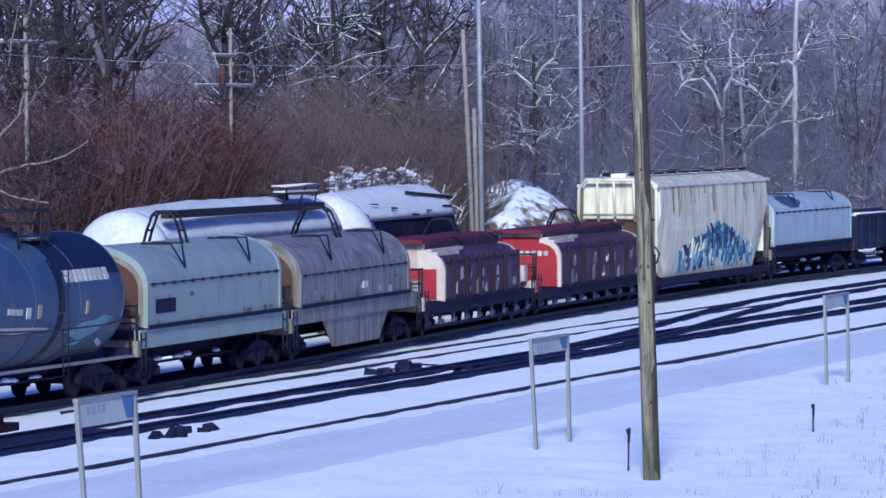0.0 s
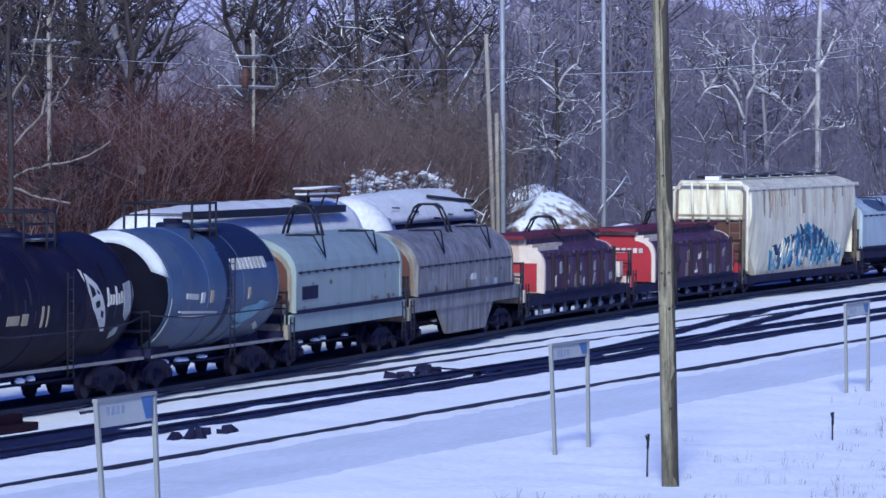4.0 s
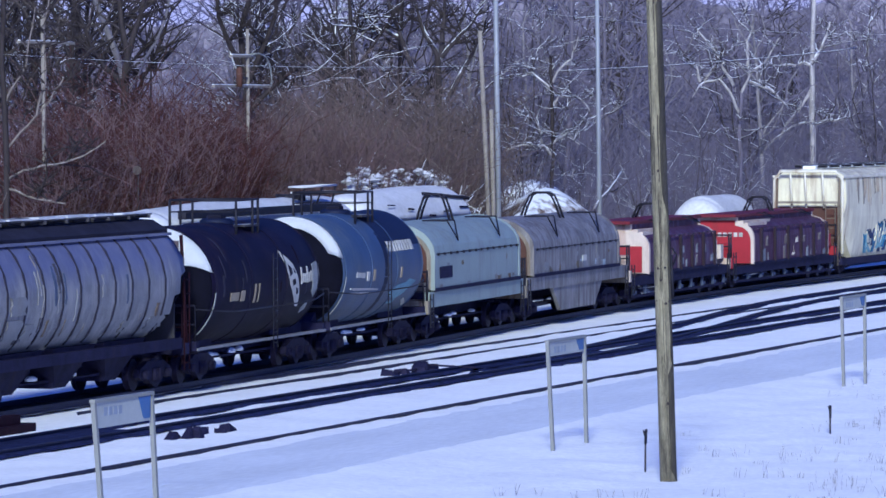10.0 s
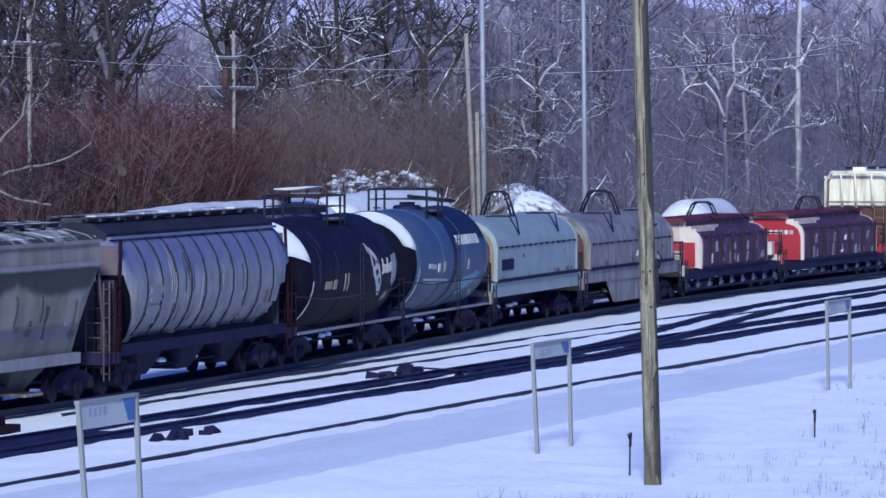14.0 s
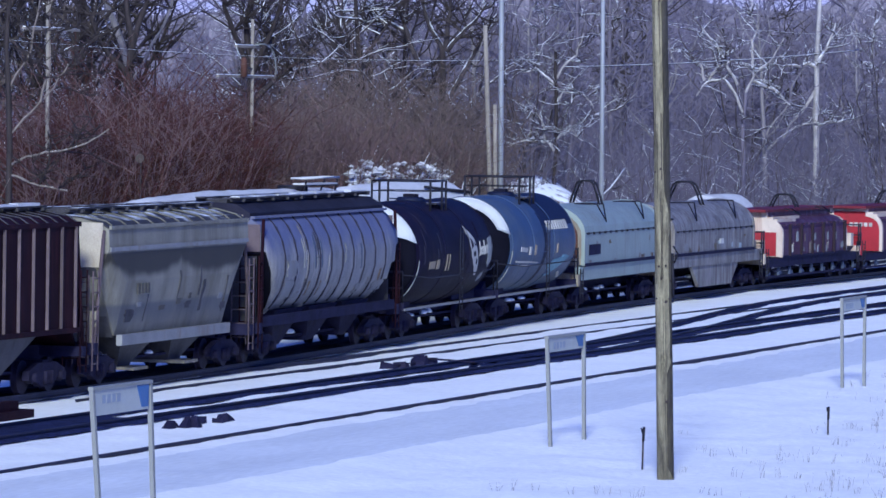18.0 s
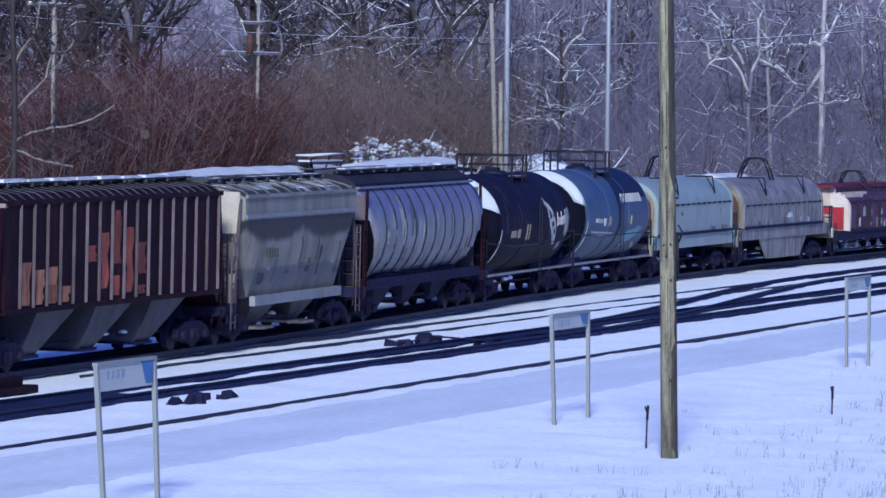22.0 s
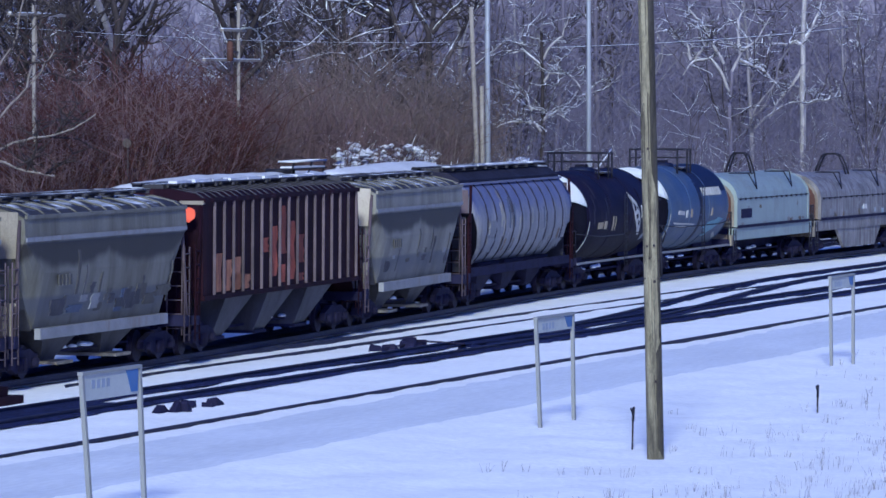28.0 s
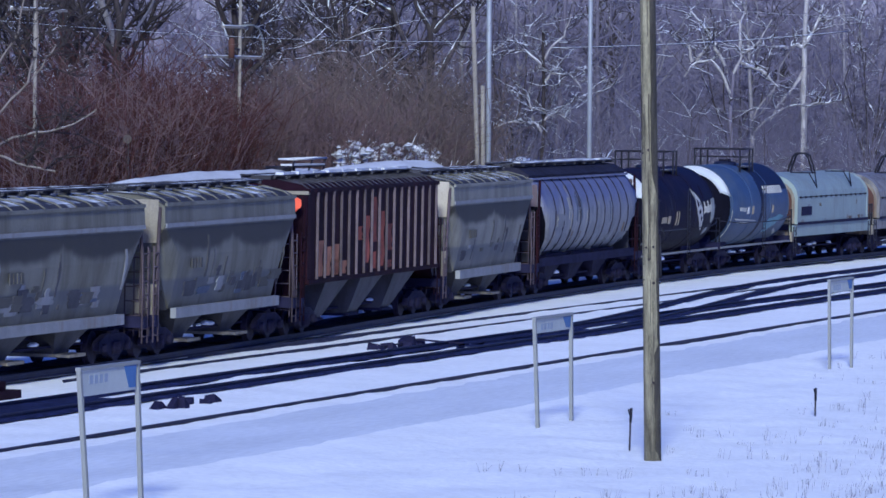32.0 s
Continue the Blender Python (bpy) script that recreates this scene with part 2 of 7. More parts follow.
M = {
    "snow": mat("snow", (0.88, 0.88, 0.875), 0.75, var=0.08, scale=0.5, fine=5.0, bump=1.0),
    # Snow greyed in its colour to stand in for the dimmer left side.
    "grey_snow": mat("dimmed_grey_snow", (0.56, 0.56, 0.58), 0.8, var=0.14, scale=0.8, fine=7.0, bump=0.6),
    "snow_cap": mat("snow_cap", (0.85, 0.87, 0.90), 0.8, var=0.04, scale=1.2, fine=9.0, bump=0.4),
    # Rail, ballast and running-gear colours carry the blue cast of shade.
    "rail": mat("rail_steel", (0.027, 0.028, 0.062), 0.55, 0.5, var=0.3, scale=2.0, bump=0.2, dirt=(0.03, 0.026, 0.045), dirt_amount=0.4),
    "tie": mat("creosote_tie", (0.045, 0.038, 0.036), 0.9, var=0.4, scale=2.0, stretch=(6, 0.7, 6), object_var=0.3),
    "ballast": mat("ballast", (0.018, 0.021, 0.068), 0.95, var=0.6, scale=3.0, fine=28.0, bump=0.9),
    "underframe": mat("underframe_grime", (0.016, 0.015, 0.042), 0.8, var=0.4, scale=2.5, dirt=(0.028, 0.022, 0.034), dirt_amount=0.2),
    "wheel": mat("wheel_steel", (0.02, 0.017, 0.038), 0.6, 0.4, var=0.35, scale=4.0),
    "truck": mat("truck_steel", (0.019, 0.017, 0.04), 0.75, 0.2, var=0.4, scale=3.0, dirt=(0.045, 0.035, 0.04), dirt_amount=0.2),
    "grey_hopper": mat("grey_hopper_paint", (0.148, 0.143, 0.118), 0.6, var=0.24, scale=0.9, bump=0.1, dirt=(0.085, 0.078, 0.055), dirt_amount=0.6, dirt_scale=0.6),
    # Yellower paint whose extra paleness partly puts brighter lighting into the colour.
    "pale_hopper": mat("pale_grey_hopper_paint", (0.205, 0.196, 0.160), 0.6, var=0.24, scale=0.9, bump=0.1, dirt=(0.115, 0.105, 0.078), dirt_amount=0.55, dirt_scale=0.6),
    "grey_hopper_light": mat("grey_sill_paint", (0.205, 0.205, 0.215), 0.6, var=0.2, scale=1.4, dirt=(0.16, 0.13, 0.10), dirt_amount=0.35),
    "hopper_band": mat("old_band_paint", (0.075, 0.07, 0.062), 0.7, var=0.25, scale=0.7, dirt=(0.13, 0.125, 0.115), dirt_amount=0.35),
    "cream_hood": mat("cream_hood_paint", (0.52, 0.44, 0.36), 0.6, var=0.2, scale=1.5, dirt=(0.30, 0.17, 0.12), dirt_amount=0.4),
    "cream_end": mat("cream_end_paint", (0.40, 0.355, 0.275), 0.6, var=0.2, scale=1.5, dirt=RUST, dirt_amount=0.4),
    "roof_dark": mat("roof_grime", (0.04, 0.038, 0.045), 0.75, var=0.45, scale=1.2, snow=-0.22),
    # Roof shelf colour holds the shade of the overhang.
    "roof_shelf": mat("roof_shelf_shade", (0.022, 0.021, 0.036), 0.8, var=0.4, scale=1.5),
    "brown": mat("boxcar_brown", (0.011, 0.0036, 0.009), 0.75, var=0.4, scale=0.8, dirt=(0.034, 0.010, 0.012), dirt_amount=0.35, dirt_scale=1.4),
    "brown_rib": mat("worn_rib_paint", (0.082, 0.062, 0.072), 0.65, var=0.35, scale=1.5, object_var=0.3),
    "primer": mat("orange_primer", (0.36, 0.165, 0.075), 0.75, var=0.5, scale=1.5, dirt=(0.08, 0.03, 0.03), dirt_amount=0.45, dirt_scale=2.5, object_var=0.25),
    "primer_red": mat("red_oxide_primer", (0.23, 0.058, 0.027), 0.75, var=0.5, scale=1.5, dirt=(0.05, 0.02, 0.02), dirt_amount=0.5, dirt_scale=2.5, object_var=0.35),
    "orange": mat("orange_paint", (0.75, 0.11, 0.03), 0.6, var=0.2, scale=3.0),
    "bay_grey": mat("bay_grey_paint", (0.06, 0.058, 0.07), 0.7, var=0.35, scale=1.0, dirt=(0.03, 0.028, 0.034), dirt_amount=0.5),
    "violet_grey": mat("faded_violet_grey_paint", (0.178, 0.176, 0.192), 0.5, var=0.42, scale=1.3, dirt=(0.30, 0.29, 0.28), dirt_amount=0.5, dirt_scale=2.2),
    "rib_dark": mat("dark_seam", (0.022, 0.020, 0.034), 0.8, var=0.3),
    "black_tank": mat("black_tank_paint", (0.0075, 0.0058, 0.020), 0.65, var=0.35, scale=0.9, dirt=(0.032, 0.021, 0.028), dirt_amount=0.3),
    # Black that puts shade into tank heads and the void under the curved hopper.
    "head_black": mat("shade_black", (0.004, 0.004, 0.010), 0.9, var=0.4, scale=1.5),
    "blue_tank": mat("blue_tank_paint", (0.045, 0.068, 0.135), 0.5, var=0.3, scale=0.9, dirt=(0.085, 0.10, 0.125), dirt_amount=0.45),
    "blue_dark": mat("dark_blue_band_paint", (0.007, 0.010, 0.036), 0.65, var=0.25, scale=0.9),
    "white_mark": mat("worn_white_lettering", (0.42, 0.41, 0.37), 0.6, var=0.2, scale=4.0, object_var=0.2),
    "tag_grey": mat("faded_grey_patch_paint", (0.24, 0.25, 0.25), 0.6, var=0.35, scale=3.0),
    "yellow_mark": mat("faded_yellow_marking", (0.30, 0.25, 0.16), 0.6, var=0.2, scale=4.0),
    "coil_teal": mat("pale_teal_hood_paint", (0.245, 0.29, 0.275), 0.5, var=0.14, scale=0.7, dirt=(0.18, 0.19, 0.18), dirt_amount=0.35),
    "coil_grey": mat("grey_hood_paint", (0.22, 0.21, 0.205), 0.55, var=0.34, scale=1.3, dirt=(0.085, 0.07, 0.065), dirt_amount=0.62, dirt_scale=1.7),
    "coil_blue": mat("pale_blue_grey_hood_paint", (0.36, 0.42, 0.46), 0.55, var=0.15, scale=0.8, dirt=(0.24, 0.25, 0.27), dirt_amount=0.4),
    "tan_stain": mat("tan_rust_stain", (0.15, 0.125, 0.085), 0.8, var=0.35, scale=1.5, dirt=(0.12, 0.07, 0.045), dirt_amount=0.5),
    "tan_steel": mat("tan_end_steel", (0.225, 0.20, 0.15), 0.7, var=0.3, scale=1.5, dirt=(0.10, 0.065, 0.045), dirt_amount=0.4),
    "red": mat("bright_red_paint", (0.27, 0.018, 0.022), 0.55, var=0.2, scale=1.0, dirt=(0.16, 0.03, 0.03), dirt_amount=0.3),
    "red_roof": mat("dark_red_roof_paint", (0.11, 0.012, 0.02), 0.65, var=0.3, scale=0.9, dirt=(0.05, 0.015, 0.02), dirt_amount=0.4),
    "dark_red": mat("faded_maroon_paint", (0.05, 0.015, 0.04), 0.65, var=0.3, scale=0.9, dirt=(0.09, 0.062, 0.11), dirt_amount=0.6, dirt_scale=1.8),
    "white_trim": mat("white_trim_paint", (0.64, 0.60, 0.47), 0.6, var=0.15, scale=2.0, dirt=(0.35, 0.24, 0.15), dirt_amount=0.3),
    "cream": mat("cream_hopper_paint", (0.66, 0.62, 0.44), 0.55, var=0.14, scale=0.7, dirt=(0.34, 0.27, 0.18), dirt_amount=0.5, dirt_scale=1.3),
    "cream_streak": mat("dirty_cream_streak", (0.40, 0.33, 0.22), 0.6, var=0.3, scale=2.0),
    "graffiti": mat("blue_spray_paint", (0.03, 0.12, 0.25), 0.55, var=0.35, scale=3.0, object_var=0.35),
    "graffiti_dark": mat("navy_spray_paint", (0.015, 0.03, 0.10), 0.55, var=0.35, scale=3.0, object_var=0.3),
    "graffiti_pale": mat("pale_blue_spray_paint", (0.17, 0.31, 0.38), 0.55, var=0.3, scale=3.0, object_var=0.2),
    "rust": mat("rusted_steel", (0.085, 0.036, 0.024), 0.85, var=0.35, scale=1.4, dirt=(0.07, 0.04, 0.03), dirt_amount=0.5),
    "rib_red": mat("dark_maroon_rib", (0.014, 0.006, 0.012), 0.7, var=0.3),
    "hopper_blue": mat("pale_blue_grey_paint", (0.17, 0.18, 0.21), 0.6, var=0.3, scale=2.0),
    "tag_blue": mat("blue_grey_spray_paint", (0.06, 0.075, 0.13), 0.6, var=0.3, scale=3.0),
    "frost_twig": mat("snow_laden_twig", (0.10, 0.08, 0.08), 0.9, var=0.3, scale=1.2, snow=0.85),
    # haze_twig, haze_wood, haze_bark and far_wood have distance haze mixed into their colour.
    "haze_twig": mat("haze_tinted_twig", (0.140, 0.125, 0.169), 0.95, var=0.35, scale=0.3),
    "packed_snow": mat("packed_snow", (0.69, 0.705, 0.745), 0.6, var=0.10, scale=0.4, fine=5.0, bump=0.5, stretch=(0.35, 1.6, 1)),
    "haze_wood": mat("haze_tinted_distant_wood", (0.163, 0.147, 0.181), 0.95, var=0.35, scale=0.03, fine=0.35, stretch=(6, 6, 0.5)),
    "hoop": mat("black_hoop_steel", (0.02, 0.019, 0.028), 0.6, 0.3, var=0.3),
    "pole": mat("weathered_pole_wood", (0.235, 0.212, 0.130), 0.85, var=0.6, scale=2.0, fine=30.0, bump=0.6, stretch=(5, 5, 0.30), dirt=(0.075, 0.066, 0.046), dirt_amount=0.6, dirt_scale=3.0),
    "dark_wood": mat("damp_dark_pole_wood", (0.040, 0.036, 0.030), 0.8, var=0.6, scale=2.0, fine=30.0, bump=0.6, stretch=(5, 5, 0.30), dirt=(0.085, 0.075, 0.05), dirt_amount=0.45, dirt_scale=3.0),
    "sign_white": mat("white_sign_paint", (0.21, 0.213, 0.205), 0.5, var=0.06, scale=3.0),
    "sign_grey": mat("pale_sign_face", (0.35, 0.365, 0.355), 0.5, var=0.1, scale=3.0),
    "sign_blue": mat("blue_sign_paint", (0.06, 0.12, 0.30), 0.5, var=0.15, scale=3.0),
    "sign_text": mat("faded_sign_lettering", (0.24, 0.27, 0.34), 0.5, var=0.2, scale=3.0),
    "galv": mat("galvanised_pole", (0.26, 0.27, 0.30), 0.55, 0.2, var=0.15, scale=1.0, stretch=(3, 3, 0.4)),
    "old_pole": mat("grey_old_pole_wood", (0.24, 0.215, 0.18), 0.9, var=0.3, scale=2.0, stretch=(5, 5, 0.4)),
    "bark": mat("bare_bark", (0.036, 0.029, 0.030), 0.9, var=0.4, scale=2.0, bump=0.5, stretch=(4, 4, 0.6)),
    "pale_bark": mat("pale_bark", (0.19, 0.175, 0.185), 0.85, var=0.4, scale=1.5, bump=0.4, stretch=(4, 4, 0.7), snow=0.02),
    "haze_bark": mat("haze_tinted_bark", (0.124, 0.111, 0.146), 0.95, var=0.35, scale=1.0, stretch=(4, 4, 0.6)),
    # Twig colour lightened to stand for sunlit branches.
    "lit_twig": mat("sunlit_brown_twig", (0.085, 0.070, 0.064), 0.9, var=0.45, scale=0.5),
    "snowy_limb": mat("dark_limb_with_snow", (0.05, 0.042, 0.046), 0.9, var=0.4, scale=1.6, bump=0.4, stretch=(3, 3, 0.8), snow=0.42),
    "pale_limb": mat("pale_snowy_limb", (0.32, 0.30, 0.295), 0.9, var=0.5, scale=1.6, bump=0.4, stretch=(3, 3, 0.8), snow=0.28),
    "dusty_limb": mat("limb_dusted_with_snow", (0.17, 0.145, 0.13), 0.9, var=0.5, scale=2.2, bump=0.4, stretch=(3, 3, 0.8), snow=-0.15),
    "stalk": mat("pale_dead_stalk", (0.19, 0.155, 0.135), 0.9, var=0.5, scale=0.4),
    "olive_brush": mat("olive_brown_brush_stem", (0.148, 0.113, 0.102), 0.9, var=0.4, scale=0.15, fine=2.0),
    "twig": mat("winter_twig", (0.042, 0.034, 0.034), 0.9, var=0.4, scale=0.6),
    "snow_twig": mat("snowy_twig", (0.06, 0.05, 0.054), 0.9, var=0.3, scale=1.2, snow=0.22),
    "red_brush": mat("reddish_brush_stem", (0.066, 0.025, 0.022), 0.9, var=0.4, scale=0.15, fine=2.0),
    "brown_brush": mat("brown_brush_stem", (0.148, 0.099, 0.096), 0.9, var=0.4, scale=0.15, fine=2.0),
    "far_wood": mat("haze_tinted_far_stem", (0.150, 0.133, 0.175), 0.95, var=0.35, scale=0.1, fine=1.0),
    "grass": mat("dry_grass_stem", (0.27, 0.26, 0.29), 0.9, var=0.3, scale=1.0),
    "dirt_pile": mat("brown_earth", (0.15, 0.11, 0.085), 0.95, var=0.45, scale=2.2, fine=9.0, bump=1.0, snow=0.03),
}

# The dark band under the seam is bulge shade and dirt put into colour.
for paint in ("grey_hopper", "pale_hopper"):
    side_tone_band(M[paint], 2.98, 3.40, 0.13, (0.027, 0.024, 0.019), 0.36, 0.95, 5.6)
    side_tone_band(M[paint], 1.30, 2.10, 0.34, (0.060, 0.066, 0.095), 0.15, 0.65, 2.9)
# Blue towards the roof: sky sheen mixed into the round side's colour.
side_tone_band(M["violet_grey"], 2.95, 4.20, 0.45, (0.095, 0.10, 0.215), 0.35, 0.70, 1.6)
for matte in ("underframe", "truck", "wheel", "black_tank", "head_black", "brown", "roof_shelf", "rail", "ballast"):
    M[matte].node_tree.nodes["Principled BSDF"].inputs["Specular IOR Level"].default_value = 0.08

# ---------------------------------------------------------------- mesh helpers
def part(name, bm, material, parent=None, label=""):
    """One mesh object from a bmesh (or a ready mesh), under its thing."""
    if isinstance(bm, bpy.types.Mesh):
        me = bm
    else:
        me = bpy.data.meshes.new(name)
        bmesh.ops.recalc_face_normals(bm, faces=bm.faces)
        bm.to_mesh(me)
        bm.free()
    if material and not me.materials:
        me.materials.append(material)
    ob = new(name, me)
    if parent:
        ob.parent = parent
    if label:
        ob["label"] = label
    return ob


def empty(name, label, category, group="", kind=""):
    return tagged(new(name), label, category, group, kind)


def box(bm, x0, x1, y0, y1, z0, z1):
    v = [bm.verts.new(p) for p in ((x0, y0, z0), (x1, y0, z0), (x1, y1, z0), (x0, y1, z0), (x0, y0, z1), (x1, y0, z1), (x1, y1, z1), (x0, y1, z1))]
    for q in ((0, 3, 2, 1), (4, 5, 6, 7), (0, 1, 5, 4), (1, 2, 6, 5), (2, 3, 7, 6), (3, 0, 4, 7)):
        bm.faces.new([v[i] for i in q])
    return v


def loft(bm, rings, cap=True, smooth=True):
    """Skin over closed rings of equally many points."""
    vs = [[bm.verts.new(p) for p in ring] for ring in rings]
    k = len(vs[0])
    for a, b in zip(vs, vs[1:]):
        for i in range(k):
            fc = bm.faces.new((a[i], a[(i + 1) % k], b[(i + 1) % k], b[i]))
            fc.smooth = smooth
    if cap:
        bm.faces.new(vs[0][::-1])
        bm.faces.new(vs[-1])
    return vs


def tube(bm, pts, r0, r1=None, seg=6, cap=True):
    """A round bar along points, tapering from r0 to r1."""
    r1 = r0 if r1 is None else r1
    pts = [Vector(p) for p in pts]
    rings = []
    for i, p in enumerate(pts):
        d = (pts[min(i + 1, len(pts) - 1)] - pts[max(i - 1, 0)]).normalized()
        a = d.cross(Vector((0, 0, 1)) if abs(d.z) < 0.9 else Vector((1, 0, 0))).normalized()
        b = d.cross(a)
        r = r0 + (r1 - r0) * i / max(1, len(pts) - 1)
        rings.append([p + (a * math.cos(2 * math.pi * k / seg) + b * math.sin(2 * math.pi * k / seg)) * r for k in range(seg)])
    loft(bm, rings, cap)


def bars(specs, seg=6):
    """A bmesh of several round bars: (points, radius)."""
    bm = bmesh.new()
    for pts, r in specs:
        tube(bm, pts, r, seg=seg)
    return bm


def boxes(specs):
    bm = bmesh.new()
    for s in specs:
        box(bm, *s)
    return bm


def prism(bm, prof, x0, x1, smooth=False):
    """A closed (y, z) outline pushed along x."""
    loft(bm, [[(x0, y, z) for y, z in prof], [(x1, y, z) for y, z in prof]], smooth=smooth)


def slab(bm, outline, y0, y1):
    """A closed (x, z) outline with thickness in y."""
    loft(bm, [[(x, y0, z) for x, z in outline], [(x, y1, z) for x, z in outline]], smooth=False)


def train_line(s):
    """Lateral place and slope of the track that the train is on."""
    y, slope = 53.106, 0.0
    for k, x0 in ((-0.001008, 20.0), (0.003191, 85.0), (-0.002329, 150.14), (-0.001407, 170.0)):
        d = max(0.0, s - x0)
        y, slope = y + 0.5 * k * d * d, slope + k * d
    return y, slope


def travelled(t):
    u = t / 32.0
    return 94.91 * u - 1.283 * u ** 2 - 19.778 * u ** 3 + 27.745 * u ** 4 - 12.297 * u ** 5

# ---------------------------------------------------------------- ground
def ground_z(x, y):
    """Snow height: trough beds for the tracks, a low grassy bank on the near side, rough snow beyond the yard."""
    z = -0.20 + 0.05 * noise.noise((x * 0.09, y * 0.16, 0.3)) + 0.04 * noise.noise((x * 0.5, y * 0.7, 4.0)) + 0.02 * noise.noise((x * 1.1, y * 1.5, 6.0))
    edge = 35.6 + 0.2 * noise.noise((x * 0.05, 2.0, 7.0))
    up = min(1.0, max(0.0, (edge - y) / 2.0))
    z += up * up * (3 - 2 * up) * 0.10 + up * 0.09 * noise.noise((x * 0.8, y * 0.8, 9.0)) - 0.20 * up - 0.10 * math.exp(-((x - 107.6) ** 2 + (y - 28.9) ** 2) / 1.5)
    far = min(1.0, max(0.0, (y - 60.5) / 10.0))
    z += far * (0.5 + 0.5 * noise.noise((x * 0.06, y * 0.06, 1.0)))
    yt, _ = train_line(x)
    bed = max(0.0, 1.0 - abs(y - yt) / 3.0)
    return z - 0.06 * min(1.0, bed * 2)


def build_ground():
    xs = [-2500, -900, -300, -80, 0, 40, 70] + [80 + 0.75 * i for i in range(280)] + [300, 330, 380, 460, 700, 1300, 2600]
    ys = [-2500, -900, -300, -80, -20, 0, 10, 16] + [20 + 0.4 * i for i in range(120)] + [69 + 1.5 * i for i in range(20)] + [105, 130, 180, 300, 700, 1500, 2600]
    bm = bmesh.new()
    rows = [[bm.verts.new((x, y, ground_z(x, y))) for x in xs] for y in ys]
    for a, b in zip(rows, rows[1:]):
        for i in range(len(xs) - 1):
            fc = bm.faces.new((a[i], a[i + 1], b[i + 1], b[i]))
            fc.smooth = True
    return tagged(part("ground", bm, M["snow"]), "snow-covered ground of the rail yard", "ground", kind="structure")


build_ground()

def build_road():
    """Packed-snow service road between the near track and the grassy bank."""
    bm = bmesh.new()
    prev = None
    n = 14
    for i in range(330):
        x = 70 + i * 0.7
        lo = 35.5 + 0.15 * noise.noise((x * 0.12, 1.0, 3.0)) + 0.08 * noise.noise((x * 0.6, 4.0, 3.0))
        hi = 39.7 + 0.25 * noise.noise((x * 0.15, 8.0, 3.0)) + 0.25 * noise.noise((x * 0.7, 5.0, 3.0))
        lo = min(lo, hi - 0.4)
        lo = max(lo, 29.5)
        cur = []
        for j in range(n):
            y = lo + (hi - lo) * j / (n - 1)
            edge = min(j, n - 1 - j)
            cur.append(bm.verts.new((x, y, ground_z(x, y) + (0.012 if edge else -0.03))))
        if prev:
            for j in range(n - 1):
                bm.faces.new((prev[j], cur[j], cur[j + 1], prev[j + 1])).smooth = True
        prev = cur
    return tagged(part("road", bm, M["packed_snow"]), "packed snow on the service road beside the track", "road", kind="structure")


build_road()

RAIL = [(-0.07, -0.17), (0.07, -0.17), (0.07, -0.15), (0.012, -0.13), (0.012, -0.045), (0.036, -0.035), (0.036, 0.0), (-0.036, 0.0), (-0.036, -0.035), (-0.012, -0.045), (-0.012, -0.13), (-0.07, -0.15)]


def rail_bm(line, x0, x1, off, drop=0.0, step=3.0):
    bm = bmesh.new()
    rings = []
    for i in range(int((x1 - x0) / step) + 1):
        s = x0 + i * step
        y, slope = line(s)
        n = math.hypot(1, slope)
        rings.append([(s - (off + a) * slope / n, y + (off + a) / n, z - drop) for a, z in RAIL])
    loft(bm, rings, smooth=False)
    return bm


def spline_line(knots):
    """Lateral place and slope by smooth steps between (x, y) knots."""
    def line(s):
        for (xa, ya), (xb, yb) in zip(knots, knots[1:]):
            if s <= xb or (xb, yb) == knots[-1]:
                u = min(1.0, max(0.0, (s - xa) / (xb - xa)))
                return ya + (yb - ya) * u * u * (3 - 2 * u), (yb - ya) / (xb - xa) * 6 * u * (1 - u)
    return line


mid_line = spline_line([(-400, 44.7), (150, 44.65), (420, 42.0)])
near_line = spline_line([(-400, 39.6), (120, 39.56), (330, 38.2)])
cross_line = spline_line([(152, 44.66), (206, 48.75), (420, 46.0)])


def track(name, line, x0, x1, label, drop=0.0, gauge=0.755, near_drop=0.0):
    th = empty(name, label, "railway track", kind="structure")
    for side in (-1, 1):
        part("rail", rail_bm(line, x0, x1, side * gauge, drop + (near_drop if side < 0 else 0)), M["rail"], th)
    return th


train_track = track("track_1", train_line, 60, 420, "steel rails on dark ties under the freight train")
mid_track = track("track_2", mid_line, 60, 420, "dark steel rails cleared in the snow", drop=0.02, gauge=0.79)
near_track = track("track_3", near_line, 60, 420, "single rail showing above the snow", drop=0.11, near_drop=0.3)
cross_track = track("track_4", cross_line, 153, 420, "turnout rails curving away through the snow", drop=0.03)
old_track = track("track_6", lambda s: (49.1, 0.0), 124, 420, "straight siding rails nearly buried in snow", drop=0.15)
side_track = track("track_5", lambda s: (58.2, 0.0), 60, 420, "yard track under the parked tank cars", drop=0.02)

